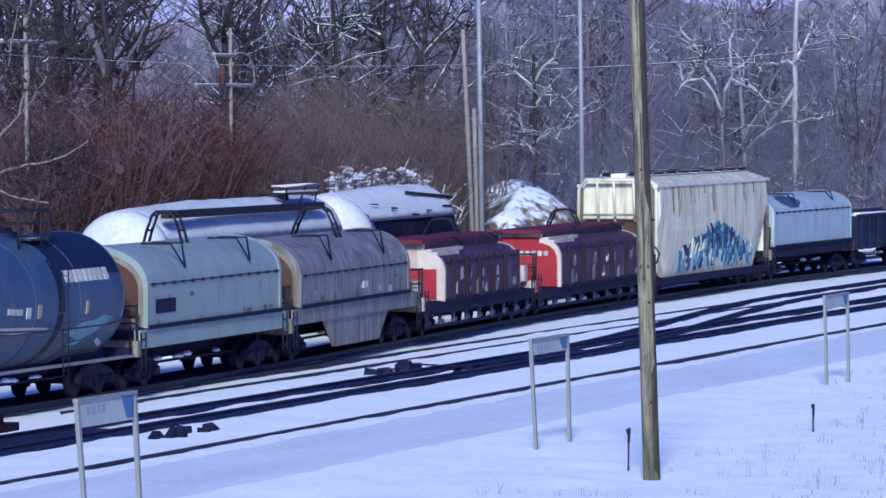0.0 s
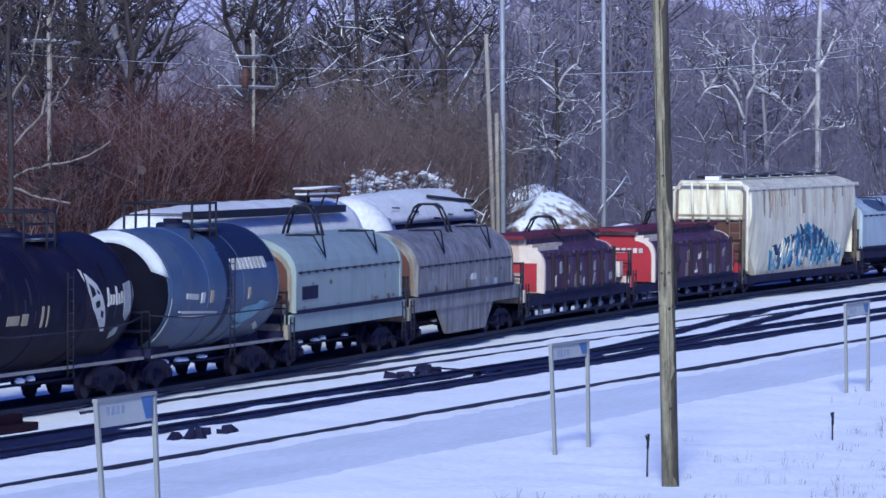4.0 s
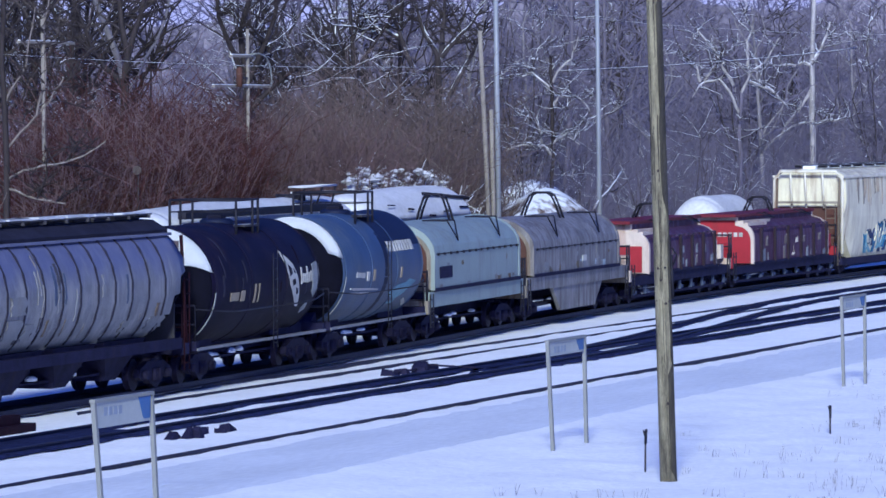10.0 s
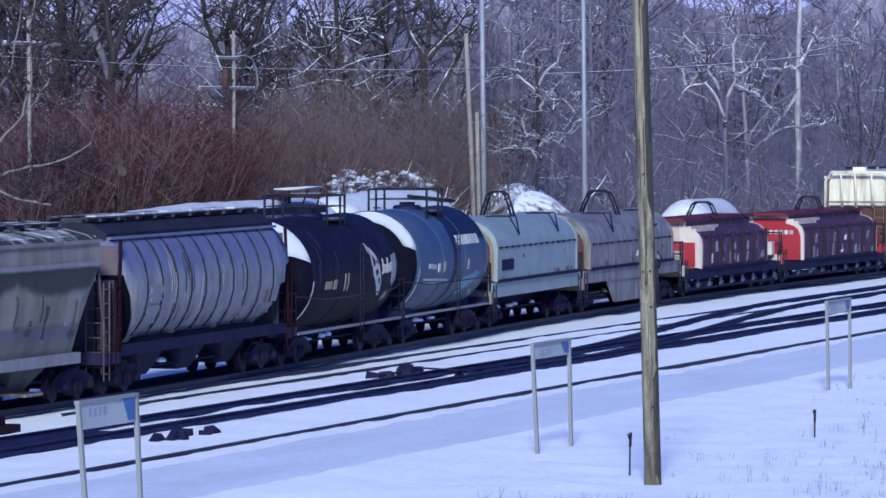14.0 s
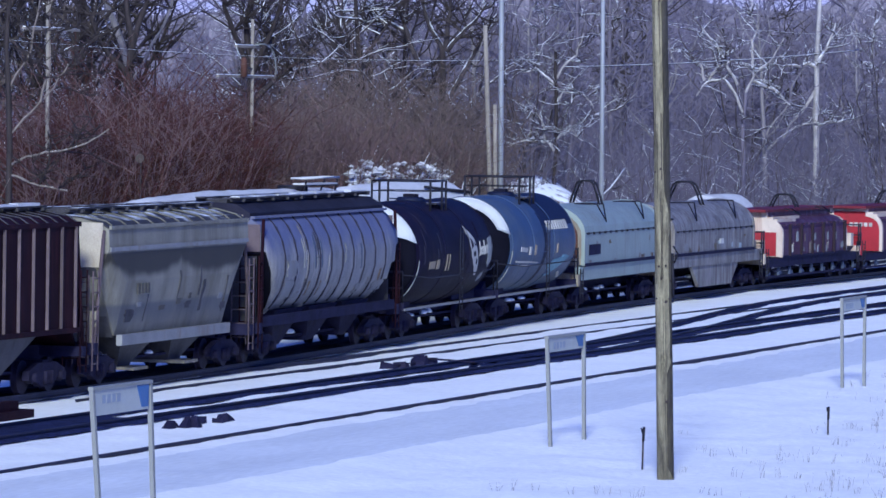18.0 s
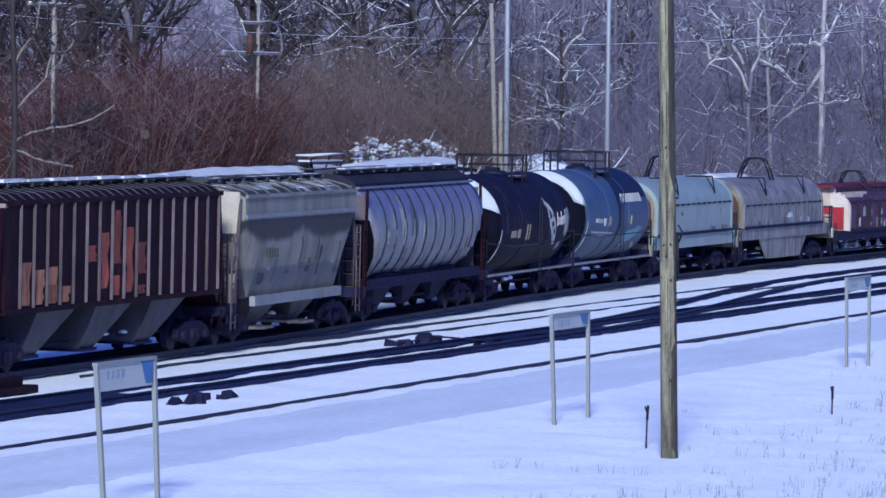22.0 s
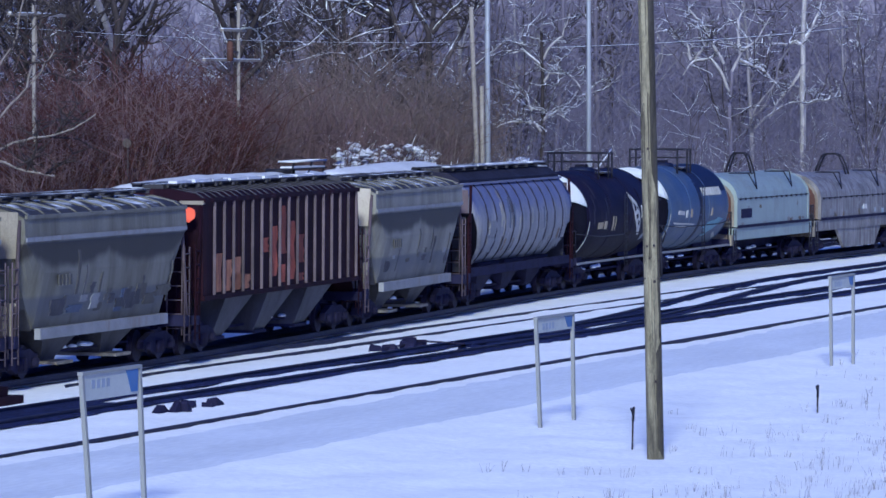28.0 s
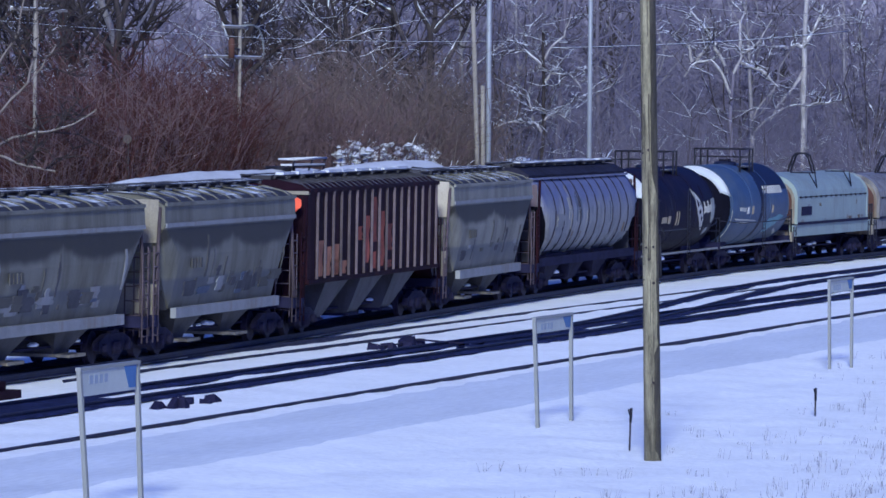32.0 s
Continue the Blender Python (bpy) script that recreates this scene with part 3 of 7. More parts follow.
# shallow strips of bare bed along the rails, shade put into their colour
def strip_bm(line, x0, x1, off, w, z, ragged=0.09, step=0.6):
    bm = bmesh.new()
    prev = None
    for i in range(int((x1 - x0) / step) + 1):
        s = x0 + i * step
        y, slope = line(s)
        a = off - w / 2 + ragged * noise.noise((s * 1.1, off * 3.1, 0))
        b = off + w / 2 + ragged * noise.noise((s * 1.1, off * 3.1, 9))
        zz = z
        cur = [bm.verts.new((s, y + a, zz - 0.07)), bm.verts.new((s, y + a + 0.04, zz)), bm.verts.new((s, y + b - 0.04, zz)), bm.verts.new((s, y + b, zz - 0.07))]
        if prev:
            for k in range(3):
                bm.faces.new((prev[k], cur[k], cur[k + 1], prev[k + 1]))
        prev = cur
    return bm


for line, x0, x1, off, w in ((mid_line, 70, 420, -0.79, 0.38), (mid_line, 70, 420, 0.79, 0.38), (cross_line, 160, 420, -0.755, 0.27), (cross_line, 160, 420, 0.755, 0.27)):
    ob = part("bare_bed", strip_bm(line, x0, x1, off, w, -0.105), M["ballast"])
    tagged(ob, "dark strip of bare ballast and shade beside a rail", "ballast", kind="structure")
# Ballast bed that also stands for the train's shadow below the cars.
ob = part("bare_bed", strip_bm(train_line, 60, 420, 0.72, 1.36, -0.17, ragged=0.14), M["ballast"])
tagged(ob, "dark strip of ballast and train shadow under the train", "ballast", kind="structure")
ob = part("rail_snow", strip_bm(train_line, 60, 420, -0.36, 0.62, -0.145, ragged=0.16, step=0.5), M["grey_snow"])
tagged(ob, "grey snow lying between the rails under the train", "snow", kind="structure")
for x0, x1, off, w in ((96, 117.5, 0.0, 1.6), (145.5, 158.5, -0.35, 1.2), (147, 153, 0.45, 0.9)):
    ob = part("bare_bed", strip_bm(mid_line, x0, x1, off, w, -0.115, ragged=0.3, step=0.4), M["ballast"])
    tagged(ob, "patch of bare dark ballast between the rails", "ballast", kind="structure")

# ---------------------------------------------------------------- freight cars (car space: x along the car, y across, -y the side towards the camera)
WHEEL_R = 0.42
CARS = []
WHEELS = []


def mesh_of(name, bm, material):
    me = bpy.data.meshes.new(name)
    bmesh.ops.recalc_face_normals(bm, faces=bm.faces)
    bm.to_mesh(me)
    bm.free()
    me.materials.append(material)
    return me


def wheelset_bm():
    bm = bmesh.new()
    for s in (-1, 1):
        y = s * 0.72
        rings = []
        for dy, r in ((0.07 * s, 0.30), (0.07 * s, WHEEL_R), (-0.05 * s, WHEEL_R + 0.01), (-0.08 * s, WHEEL_R + 0.035), (-0.08 * s, 0.30)):
            rings.append([(r * math.cos(2 * math.pi * k / 20), y + dy, r * math.sin(2 * math.pi * k / 20)) for k in range(20)])
        loft(bm, rings, smooth=False)
    tube(bm, [(0, -1.05, 0), (0, 1.05, 0)], 0.085, seg=8)
    return bm


def sideframe_bm():
    """Cast truck side frame with its pedestal ends, spring window and bearing boxes."""
    bm = bmesh.new()
    slab(bm, [(-1.22, 0.36), (-0.98, 0.27), (-0.72, 0.40), (-0.42, 0.18), (0.42, 0.18), (0.72, 0.40), (0.98, 0.27), (1.22, 0.36), (1.18, 0.58), (0.6, 0.76), (-0.6, 0.76), (-1.18, 0.58)], -0.09, 0.09)
    for sx in (-0.89, 0.89):
        tube(bm, [(sx, -0.2, 0.42), (sx, 0.1, 0.42)], 0.12, seg=10)
    for sx in (-0.17, 0.0, 0.17):
        tube(bm, [(sx, -0.12, 0.24), (sx, -0.12, 0.56)], 0.07, seg=8)
    return bm


WHEELSET = mesh_of("wheelset", wheelset_bm(), M["wheel"])
SIDEFRAME = mesh_of("side_frame", sideframe_bm(), M["truck"])
BOLSTER = mesh_of("bolster", boxes([(-0.22, 0.22, -1.05, 1.05, 0.5, 0.82), (-0.05, 0.05, -0.3, 0.3, 0.82, 0.98)]), M["truck"])
COUPLER_BM = bmesh.new()
box(COUPLER_BM, -0.75, -0.1, -0.09, 0.09, 0.72, 0.92)
box(COUPLER_BM, -0.18, 0.12, -0.17, 0.17, 0.66, 0.98)
COUPLER = mesh_of("coupler", COUPLER_BM, M["truck"])


def start_car(name, s0, s1, label, category="railcar", truck_in=2.0):
    """A freight car between two coupler points of the train's line (at the clip's start): its frame, trucks, wheels and couplers."""
    car = empty(name, label, category, "cars of the freight train")
    half = (s1 - s0) / 2
    CARS.append((car, (s0 + s1) / 2, half - truck_in))
    for sx in (-1, 1):
        tx = sx * (half - truck_in)
        for sy in (-1, 1):
            f = part("side_frame", SIDEFRAME, None, car)
            f.location = (tx, sy * 1.0, 0)
        b = part("bolster", BOLSTER, None, car)
        b.location = (tx, 0, 0)
        for wx in (-0.89, 0.89):
            w = part("wheelset", WHEELSET, None, car)
            w.location = (tx + wx, 0, WHEEL_R)
            WHEELS.append((w, tx + wx))
        c = part("coupler", COUPLER, None, car)
        c.location = (sx * (half - 0.06), 0, 0)
        if sx < 0:
            c.rotation_euler = (0, 0, math.pi)
    r_ = random.Random(int(s0 * 3))
    part("brake_rod", boxes([(-half + 3.0, half - 3.0, -0.68, -0.56, 0.52, 0.58)]), M["underframe"], car)
    # White lumps stand in for sunlit snow glimpsed under the cars.
    for i in range(4):
        clod = part("snow_clod", CLODS[i % 4], None, car, "white lump for the bright snow glimpsed under the car" if i == 0 else "")
        inner = r_.uniform(-half + 3.4, half - 3.4)
        clod.location = (inner, -0.62, 0.58 + r_.uniform(0, 0.03))
        clod.scale = (r_.uniform(0.6, 1.6), 1.0, r_.uniform(0.6, 1.2))
    return car, half


CLODS = []
for seed in range(4):
    r_ = random.Random(seed)
    bm = bmesh.new()
    loft(bm, [[(q * math.cos(2 * math.pi * i / 8) * r_.uniform(0.7, 1.3), 0.5 * q * math.sin(2 * math.pi * i / 8), z) for i in range(8)] for q, z in ((0.22, 0.0), (0.24, 0.05), (0.12, 0.11))])
    CLODS.append(mesh_of("snow_clod", bm, M["snow_cap"]))


def ladder_bm(x, y, z0, z1, w, axis="x", rungs=8, r=0.022):
    spec = []
    for s in (-0.5, 0.5):
        p = (x + s * w, y) if axis == "x" else (x, y + s * w)
        spec.append(([(p[0], p[1], z0), (p[0], p[1], z1)], r * 1.2))
    for i in range(rungs):
        z = z0 + (i + 0.5) * (z1 - z0) / rungs
        a = (x - 0.5 * w, y, z) if axis == "x" else (x, y - 0.5 * w, z)
        b = (x + 0.5 * w, y, z) if axis == "x" else (x, y + 0.5 * w, z)
        spec.append(([a, b], r))
    return bars(spec, 5)


def roof_fittings(car, half, z, hatches, walk_w=0.55, long_hatch=False, cover="snow_cap", trough=0.10):
    """Running board on posts along the roof's middle, and loading hatches."""
    bm = boxes([(-half + 0.2, half - 0.2, -walk_w - 0.05, -walk_w + 0.22, z + 0.10, z + 0.14), (-half + 0.2, half - 0.2, walk_w - 0.22, walk_w + 0.05, z + 0.10, z + 0.14)])
    part("running_board", bm, M["roof_dark"], car, "grated roof walk dusted with snow")
    me = mesh_of("walk_bracket", boxes([(-0.03, 0.03, -walk_w - 0.1, walk_w + 0.1, z + 0.02, z + 0.10)]), M["roof_dark"])
    for i in range(10):
        part("walk_bracket", me, None, car).location = (-half + 0.5 + i * (2 * half - 1.0) / 9, 0, 0)
    for i in range(hatches):
        x = -half + (i + 0.5) * 2 * half / hatches
        bm = bmesh.new()
        if long_hatch:
            box(bm, x - half / hatches * 0.92, x + half / hatches * 0.92, -0.28, 0.28, z - 0.05, z + trough)
        else:
            rings = [[(x + r * math.cos(2 * math.pi * k / 12), r * math.sin(2 * math.pi * k / 12), zz) for k in range(12)] for r, zz in ((0.3, z - 0.1), (0.3, z + 0.1), (0.26, z + 0.16))]
            loft(bm, rings)
        part("hatch", bm, M[cover], car, "snow-dusted roof hatch")


def bulge_ring(x, zb, zt, w, wb, belly, ze):
    """One cross-section of a hopper body: narrow below, bulging sides, curved roof."""
    side = []
    n = 7
    for i in range(n):
        u = i / (n - 1)
        z = zb + (ze - zb) * u
        side.append((wb + (w - wb) * min(1.0, u * 2.2) + belly * math.sin(math.pi * u) , z))
    roof = [(w * 0.86, ze + (zt - ze) * 0.42), (w * 0.5, ze + (zt - ze) * 0.85), (0.0, zt)]
    right = side + roof
    return [(x, y, z) for y, z in right] + [(x, -y, z) for y, z in reversed(right[:-1])]


def hopper_body(half, zb, zt, ze, w, belly, end_in, knee, taper=0.0):
    """Body whose ends fall straight from the roof to the knee height, then slope inwards."""
    bm = bmesh.new()
    rings = []
    for x, b in ((-half, knee), (-half + end_in * 0.55, zb + (knee - zb) * 0.42), (-half + end_in, zb), (-half * 0.4, zb), (0, zb), (half * 0.4, zb), (half - end_in, zb), (half - end_in * 0.55, zb + (knee - zb) * 0.42), (half, knee)):
        rings.append(bulge_ring(x, b, zt, w, w - taper, belly, ze))
    loft(bm, rings, smooth=False)
    return bm


def end_gear(car, half, sx, body_half, deck, top, material):
    """End sill, corner posts, ladder, brake wheel and grab irons at one end."""
    x = sx * half
    part("end_sill", boxes([(min(x, x - sx * 0.25), max(x, x - sx * 0.25), -1.45, 1.45, 0.85, deck)]), M["underframe"], car)
    rungs = M["brown_rib"] if material in (M["cream_end"], M["tan_steel"]) else M["tan_stain"] if material is M["white_trim"] else material
    for sy in (-1, 1):
        part("end_post", bars([([(x - sx * 0.1, sy * 1.4, deck), (sx * body_half, sy * 1.38, top)], 0.05)], 6), rungs, car)
    part("ladder", ladder_bm(x - sx * 0.12, -1.42, 0.45, top - 1.0, 0.42, "x", 7, 0.018), rungs, car)
    part("ladder", ladder_bm(x - sx * 0.05, -1.05, 0.6, top - 1.1, 0.42, "y", 6, 0.018), rungs, car)
    if sx < 0:
        bm = bmesh.new()
        rg = [[(x + 0.12 + dx, 0.45 + r * math.cos(2 * math.pi * k / 16), 1.9 + r * math.sin(2 * math.pi * k / 16)) for k in range(16)] for dx, r in ((0, 0.26), (0.03, 0.28), (0.05, 0.26), (0.02, 0.22))]
        loft(bm, rg + [rg[0]], cap=False)
        part("brake_wheel", bm, M["hoop"], car)


def side_patch(parent, name, face, x, z, w, h, material, seed, lift=0.012, label="", rag=0.16):
    """Paint with a ragged outline lying on a side whose (y) at a height is face(z)."""
    r = random.Random(seed)
    n = 6
    rows = []
    for i in range(n):
        u = i / (n - 1)
        zz = z + h * u
        y = face(zz)
        ja, jb = w * r.uniform(0, rag), w * r.uniform(0, rag)
        rows.append([(x + ja, y + 0.01, zz), (x + ja, y - lift, zz), (x + w - jb, y - lift, zz), (x + w - jb, y + 0.01, zz)])
    bm = bmesh.new()
    loft(bm, rows, smooth=False)
    return part(name, bm, material, parent, label)


def hopper_face(z):
    u = max(0.0, min(1.0, (z - 1.25) / 2.77))
    return -(1.22 + 0.28 * min(1.0, u * 2.2) + 0.03 * math.sin(math.pi * u))


def small_hopper(name, s0, s1, body, label, end_mat, inset=0.8):
    """Two-bay covered hopper with bulging sides, sloped ends and a light side sill."""
    car, half = start_car(name, s0, s1, label, "hopper car", 1.75)
    bh = half - inset
    part("body", hopper_body(bh, 1.25, 4.33, 4.02, 1.50, 0.03, 1.35, 2.95, 0.28), body, car)
    # The lower rail's pale paint carries the gleam along the bulge.
    for z, h, m in ((3.98, 0.09, body), (3.42, 0.11, M["grey_hopper_light"])):
        part("seam_rail", boxes([(-bh + 0.05, bh - 0.05, -1.565, -1.50, z, z + h), (-bh + 0.05, bh - 0.05, 1.50, 1.565, z, z + h)]), m, car)
    rnd = random.Random(int(s0 * 7))
    for i in range(9):
        x = -bh + 1.5 + rnd.random() * (2 * bh - 3.4)
        z = rnd.uniform(1.45, 2.05)
        w, h = rnd.uniform(0.2, 0.75), rnd.uniform(0.1, 0.34)
        side_patch(car, "spray_tag", hopper_face, x, z, w, h, rnd.choice([M["hopper_band"], M["bay_grey"], M["grey_hopper_light"], M["hopper_band"]]), i, 0.014, "faded spray-painted tag", 0.3)
    # long pale and rusty stains down the side
    for i in range(5):
        x = -bh + 0.9 + rnd.random() * (2 * bh - 2.0)
        side_patch(car, "stain", hopper_face, x, rnd.uniform(1.5, 2.1), rnd.uniform(0.08, 0.3), rnd.uniform(0.6, 1.2), rnd.choice([M["grey_hopper_light"], M["hopper_band"], M["bay_grey"]]), i + 50, 0.009, "streak of dirt", 0.4)
    part("side_sill", boxes([(-bh + 1.3, bh - 1.3, -1.46, -1.30, 1.00, 1.27)]), M["grey_hopper_light"], car, "pale worn side sill")
    part("side_sill", boxes([(-bh + 1.3, bh - 1.3, 1.30, 1.46, 1.00, 1.27)]), M["grey_hopper_light"], car)
    part("centre_sill", boxes([(-half + 0.1, half - 0.1, -0.3, 0.3, 0.72, 1.12)]), M["underframe"], car)
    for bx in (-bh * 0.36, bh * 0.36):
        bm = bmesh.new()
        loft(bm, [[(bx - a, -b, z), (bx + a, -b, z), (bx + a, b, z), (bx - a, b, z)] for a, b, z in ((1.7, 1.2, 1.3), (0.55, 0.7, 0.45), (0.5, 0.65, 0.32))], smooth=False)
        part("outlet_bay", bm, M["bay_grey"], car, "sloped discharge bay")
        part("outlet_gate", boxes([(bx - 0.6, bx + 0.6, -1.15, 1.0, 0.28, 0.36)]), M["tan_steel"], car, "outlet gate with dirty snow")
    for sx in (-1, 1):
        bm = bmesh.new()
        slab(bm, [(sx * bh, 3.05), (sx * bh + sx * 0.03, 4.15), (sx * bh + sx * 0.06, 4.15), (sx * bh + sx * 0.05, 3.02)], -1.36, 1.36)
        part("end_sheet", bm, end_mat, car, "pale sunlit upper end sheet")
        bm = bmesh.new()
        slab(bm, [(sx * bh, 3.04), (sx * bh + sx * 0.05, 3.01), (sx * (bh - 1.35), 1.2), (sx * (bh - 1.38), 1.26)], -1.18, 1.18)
        # The end sheet's shaded lower half gets a dark colour of its own.
        part("slope_sheet", bm, M["bay_grey"], car, "slope sheet coloured dark for its shade")
        if sx < 0:
            part("end_panel", boxes([(min(sx * (half - 0.5), sx * (half - 0.46)), max(sx * (half - 0.5), sx * (half - 0.46)), -1.42, 0.3, 1.15, 1.95)]), M["tan_steel"], car, "tan stained panel over the end sill")
        end_gear(car, half - 0.3, sx, bh, 1.15, 3.95, end_mat)
    bm = bmesh.new()
    arch = [(1.50, 4.03), (1.29, 4.162), (0.75, 4.296), (0.0, 4.342), (-0.75, 4.296), (-1.29, 4.162), (-1.50, 4.03)]
    loft(bm, [[(x, y, z) for y, z in arch] + [(x, y, z - 0.03) for y, z in reversed(arch)] for x in (-bh - 0.03, bh + 0.03)], smooth=False)
    part("roof_sheet", bm, M["roof_dark"], car, "grimy dark roof")
    for i in range(11):
        x = -bh + 0.4 + i * (2 * bh - 0.8) / 10
        part("roof_rib", bars([([(x, -1.46, 4.07), (x, -1.29, 4.18), (x, -0.75, 4.315), (x, -0.5, 4.33)], 0.025)], 5), M["grey_hopper"], car)
    if s0 < 50:
        gr = random.Random(int(s0))
        for i in range(16):
            side_patch(car, "graffiti", hopper_face, -bh + 1.5 + gr.random() * (2 * bh - 3.6), gr.uniform(1.45, 1.8), gr.uniform(0.4, 1.5), gr.uniform(0.18, 0.42), M[gr.choice(("tag_blue", "grey_hopper_light", "bay_grey", "hopper_band", "bay_grey"))], i, 0.016 + 0.001 * i, "faded blue graffiti", 0.22)
    roof_fittings(car, bh, 4.36, 8, cover="roof_dark")
    bm = bmesh.new()
    for i in range(4):
        x = -bh * 0.62 + i * 0.26
        box(bm, x, x + 0.17, -1.572, -1.545, 2.30, 2.56)
    part("lettering", bm, M["hopper_band"], car, "worn reporting marks")
    return car


def brown_hopper(s0, s1):
    car, half = start_car("ribbed_hopper", s0, s1, "dark brown ribbed covered hopper with rusty patches", "hopper car", 2.0)
    bh = half - 0.85
    bm = bmesh.new()
    prism(bm, [(-1.44, 1.55), (1.44, 1.55), (1.44, 4.18), (1.2, 4.34), (0.5, 4.46), (-0.5, 4.46), (-1.2, 4.34), (-1.44, 4.18)], -bh, bh)
    part("body", bm, M["brown"], car)
    n = 17
    for i in range(n):
        x = -bh + 1.0 + i * (2 * bh - 1.3) / (n - 1)
        for sy in (-1, 1):
            bm = bmesh.new()
            w = 0.020
            loft(bm, [[(x - w, sy * 1.435, z), (x - w * 0.6, sy * 1.515, z), (x + w * 0.6, sy * 1.515, z), (x + w, sy * 1.435, z)] for z in (1.6, 4.1)], smooth=False)
            part("rib", bm, M["brown_rib"], car)
    part("side_plate", boxes([(-bh, bh, -1.5, -1.40, 4.1, 4.22), (-bh, bh, 1.40, 1.5, 4.1, 4.22)]), M["brown"], car)
    part("side_sill", boxes([(-bh, bh, -1.5, -1.38, 1.47, 1.60), (-bh, bh, 1.38, 1.5, 1.47, 1.60)]), M["brown"], car)
    rnd = random.Random(5)
    gap = (2 * bh - 1.3) / (n - 1)
    for i, z0, z1 in ((0, 1.66, 2.70), (1, 1.66, 2.50), (2, 1.68, 2.55), (2, 1.66, 2.1), (3, 1.66, 2.05), (5, 2.6, 3.0), (6, 1.9, 3.3), (7, 2.5, 3.85), (7, 1.7, 2.2), (8, 1.75, 3.4), (9, 2.2, 3.0), (9, 1.68, 1.9)):
        x = -bh + 1.0 + i * gap
        side_patch(car, "primer_patch", lambda q: -1.44, x + 0.06, z0, gap - 0.12, z1 - z0, M["primer" if i < 4 else "primer_red"], i + int(z0 * 10), 0.012, "bare rusty orange patch", 0.32)
    bm = bmesh.new()
    mr = random.Random(4)
    edge = [mr.uniform(0.8, 1.15) for _ in range(14)]
    loft(bm, [[(x, -1.19 + 0.20 * edge[i] * math.cos(2 * math.pi * i / 14), 3.80 + 0.23 * edge[i] * math.sin(2 * math.pi * i / 14)) for i in range(14)] for x in (-bh - 0.60, -bh - 0.65)], smooth=False)
    part("end_badge", bm, M["orange"], car, "bright orange-red round marker hung on the end ladder")
    part("corner_cap", boxes([(-bh - 0.05, -bh + 0.12, -1.46, -0.8, 4.05, 4.15)]), M["tan_steel"], car, "scuffed tan corner cap")
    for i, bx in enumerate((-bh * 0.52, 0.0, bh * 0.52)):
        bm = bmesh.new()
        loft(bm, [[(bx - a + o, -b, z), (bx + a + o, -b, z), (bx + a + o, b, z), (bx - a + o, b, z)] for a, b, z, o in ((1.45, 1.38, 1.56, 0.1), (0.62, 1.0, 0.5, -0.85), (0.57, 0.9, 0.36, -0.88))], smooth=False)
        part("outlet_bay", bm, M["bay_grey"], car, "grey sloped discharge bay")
        # Dark plate added to close the gap between bays as shade.
        part("bay_web", boxes([(bx + 0.4, bx + 1.6, 0.2, 0.6, 0.6, 1.56)]), M["underframe"], car)
        part("outlet_gate", boxes([(bx - 1.48, bx - 0.28, -1.0, 1.0, 0.30, 0.38)]), M["underframe"], car)
    part("centre_sill", boxes([(-half + 0.1, half - 0.1, -0.3, 0.3, 0.72, 1.12)]), M["underframe"], car)
    for sx in (-1, 1):
        end_gear(car, half - 0.3, sx, bh, 1.1, 4.0, M["brown"])
        bm = bmesh.new()
        slab(bm, [(sx * bh, 1.9), (sx * (half - 0.35), 1.12), (sx * (half - 0.35), 1.05), (sx * bh, 1.6)], -1.2, 1.2)
        part("end_slope", bm, M["brown"], car)
    roof_fittings(car, bh, 4.46, 4, 0.6, True, "roof_dark", 0.12)
    rs = random.Random(14)
    for i in range(9):
        x = -bh + 0.3 + i * (2 * bh - 0.6) / 9
        w = rs.uniform(1.35, 1.75)
        part("roof_snow", boxes([(x, min(bh, x + w), -0.62, -0.38, 4.60, 4.60 + rs.uniform(0.04, 0.08))]), M["grey_snow"], car, "snow left on the roof walk")
    for i in range(26):
        x = -bh + 0.15 + i * (2 * bh - 0.3) / 25
        part("roof_rib", bars([([(x, -1.44, 4.20), (x, -1.2, 4.355), (x, -0.5, 4.475)], 0.022)], 4), M["bay_grey"], car)
    return car


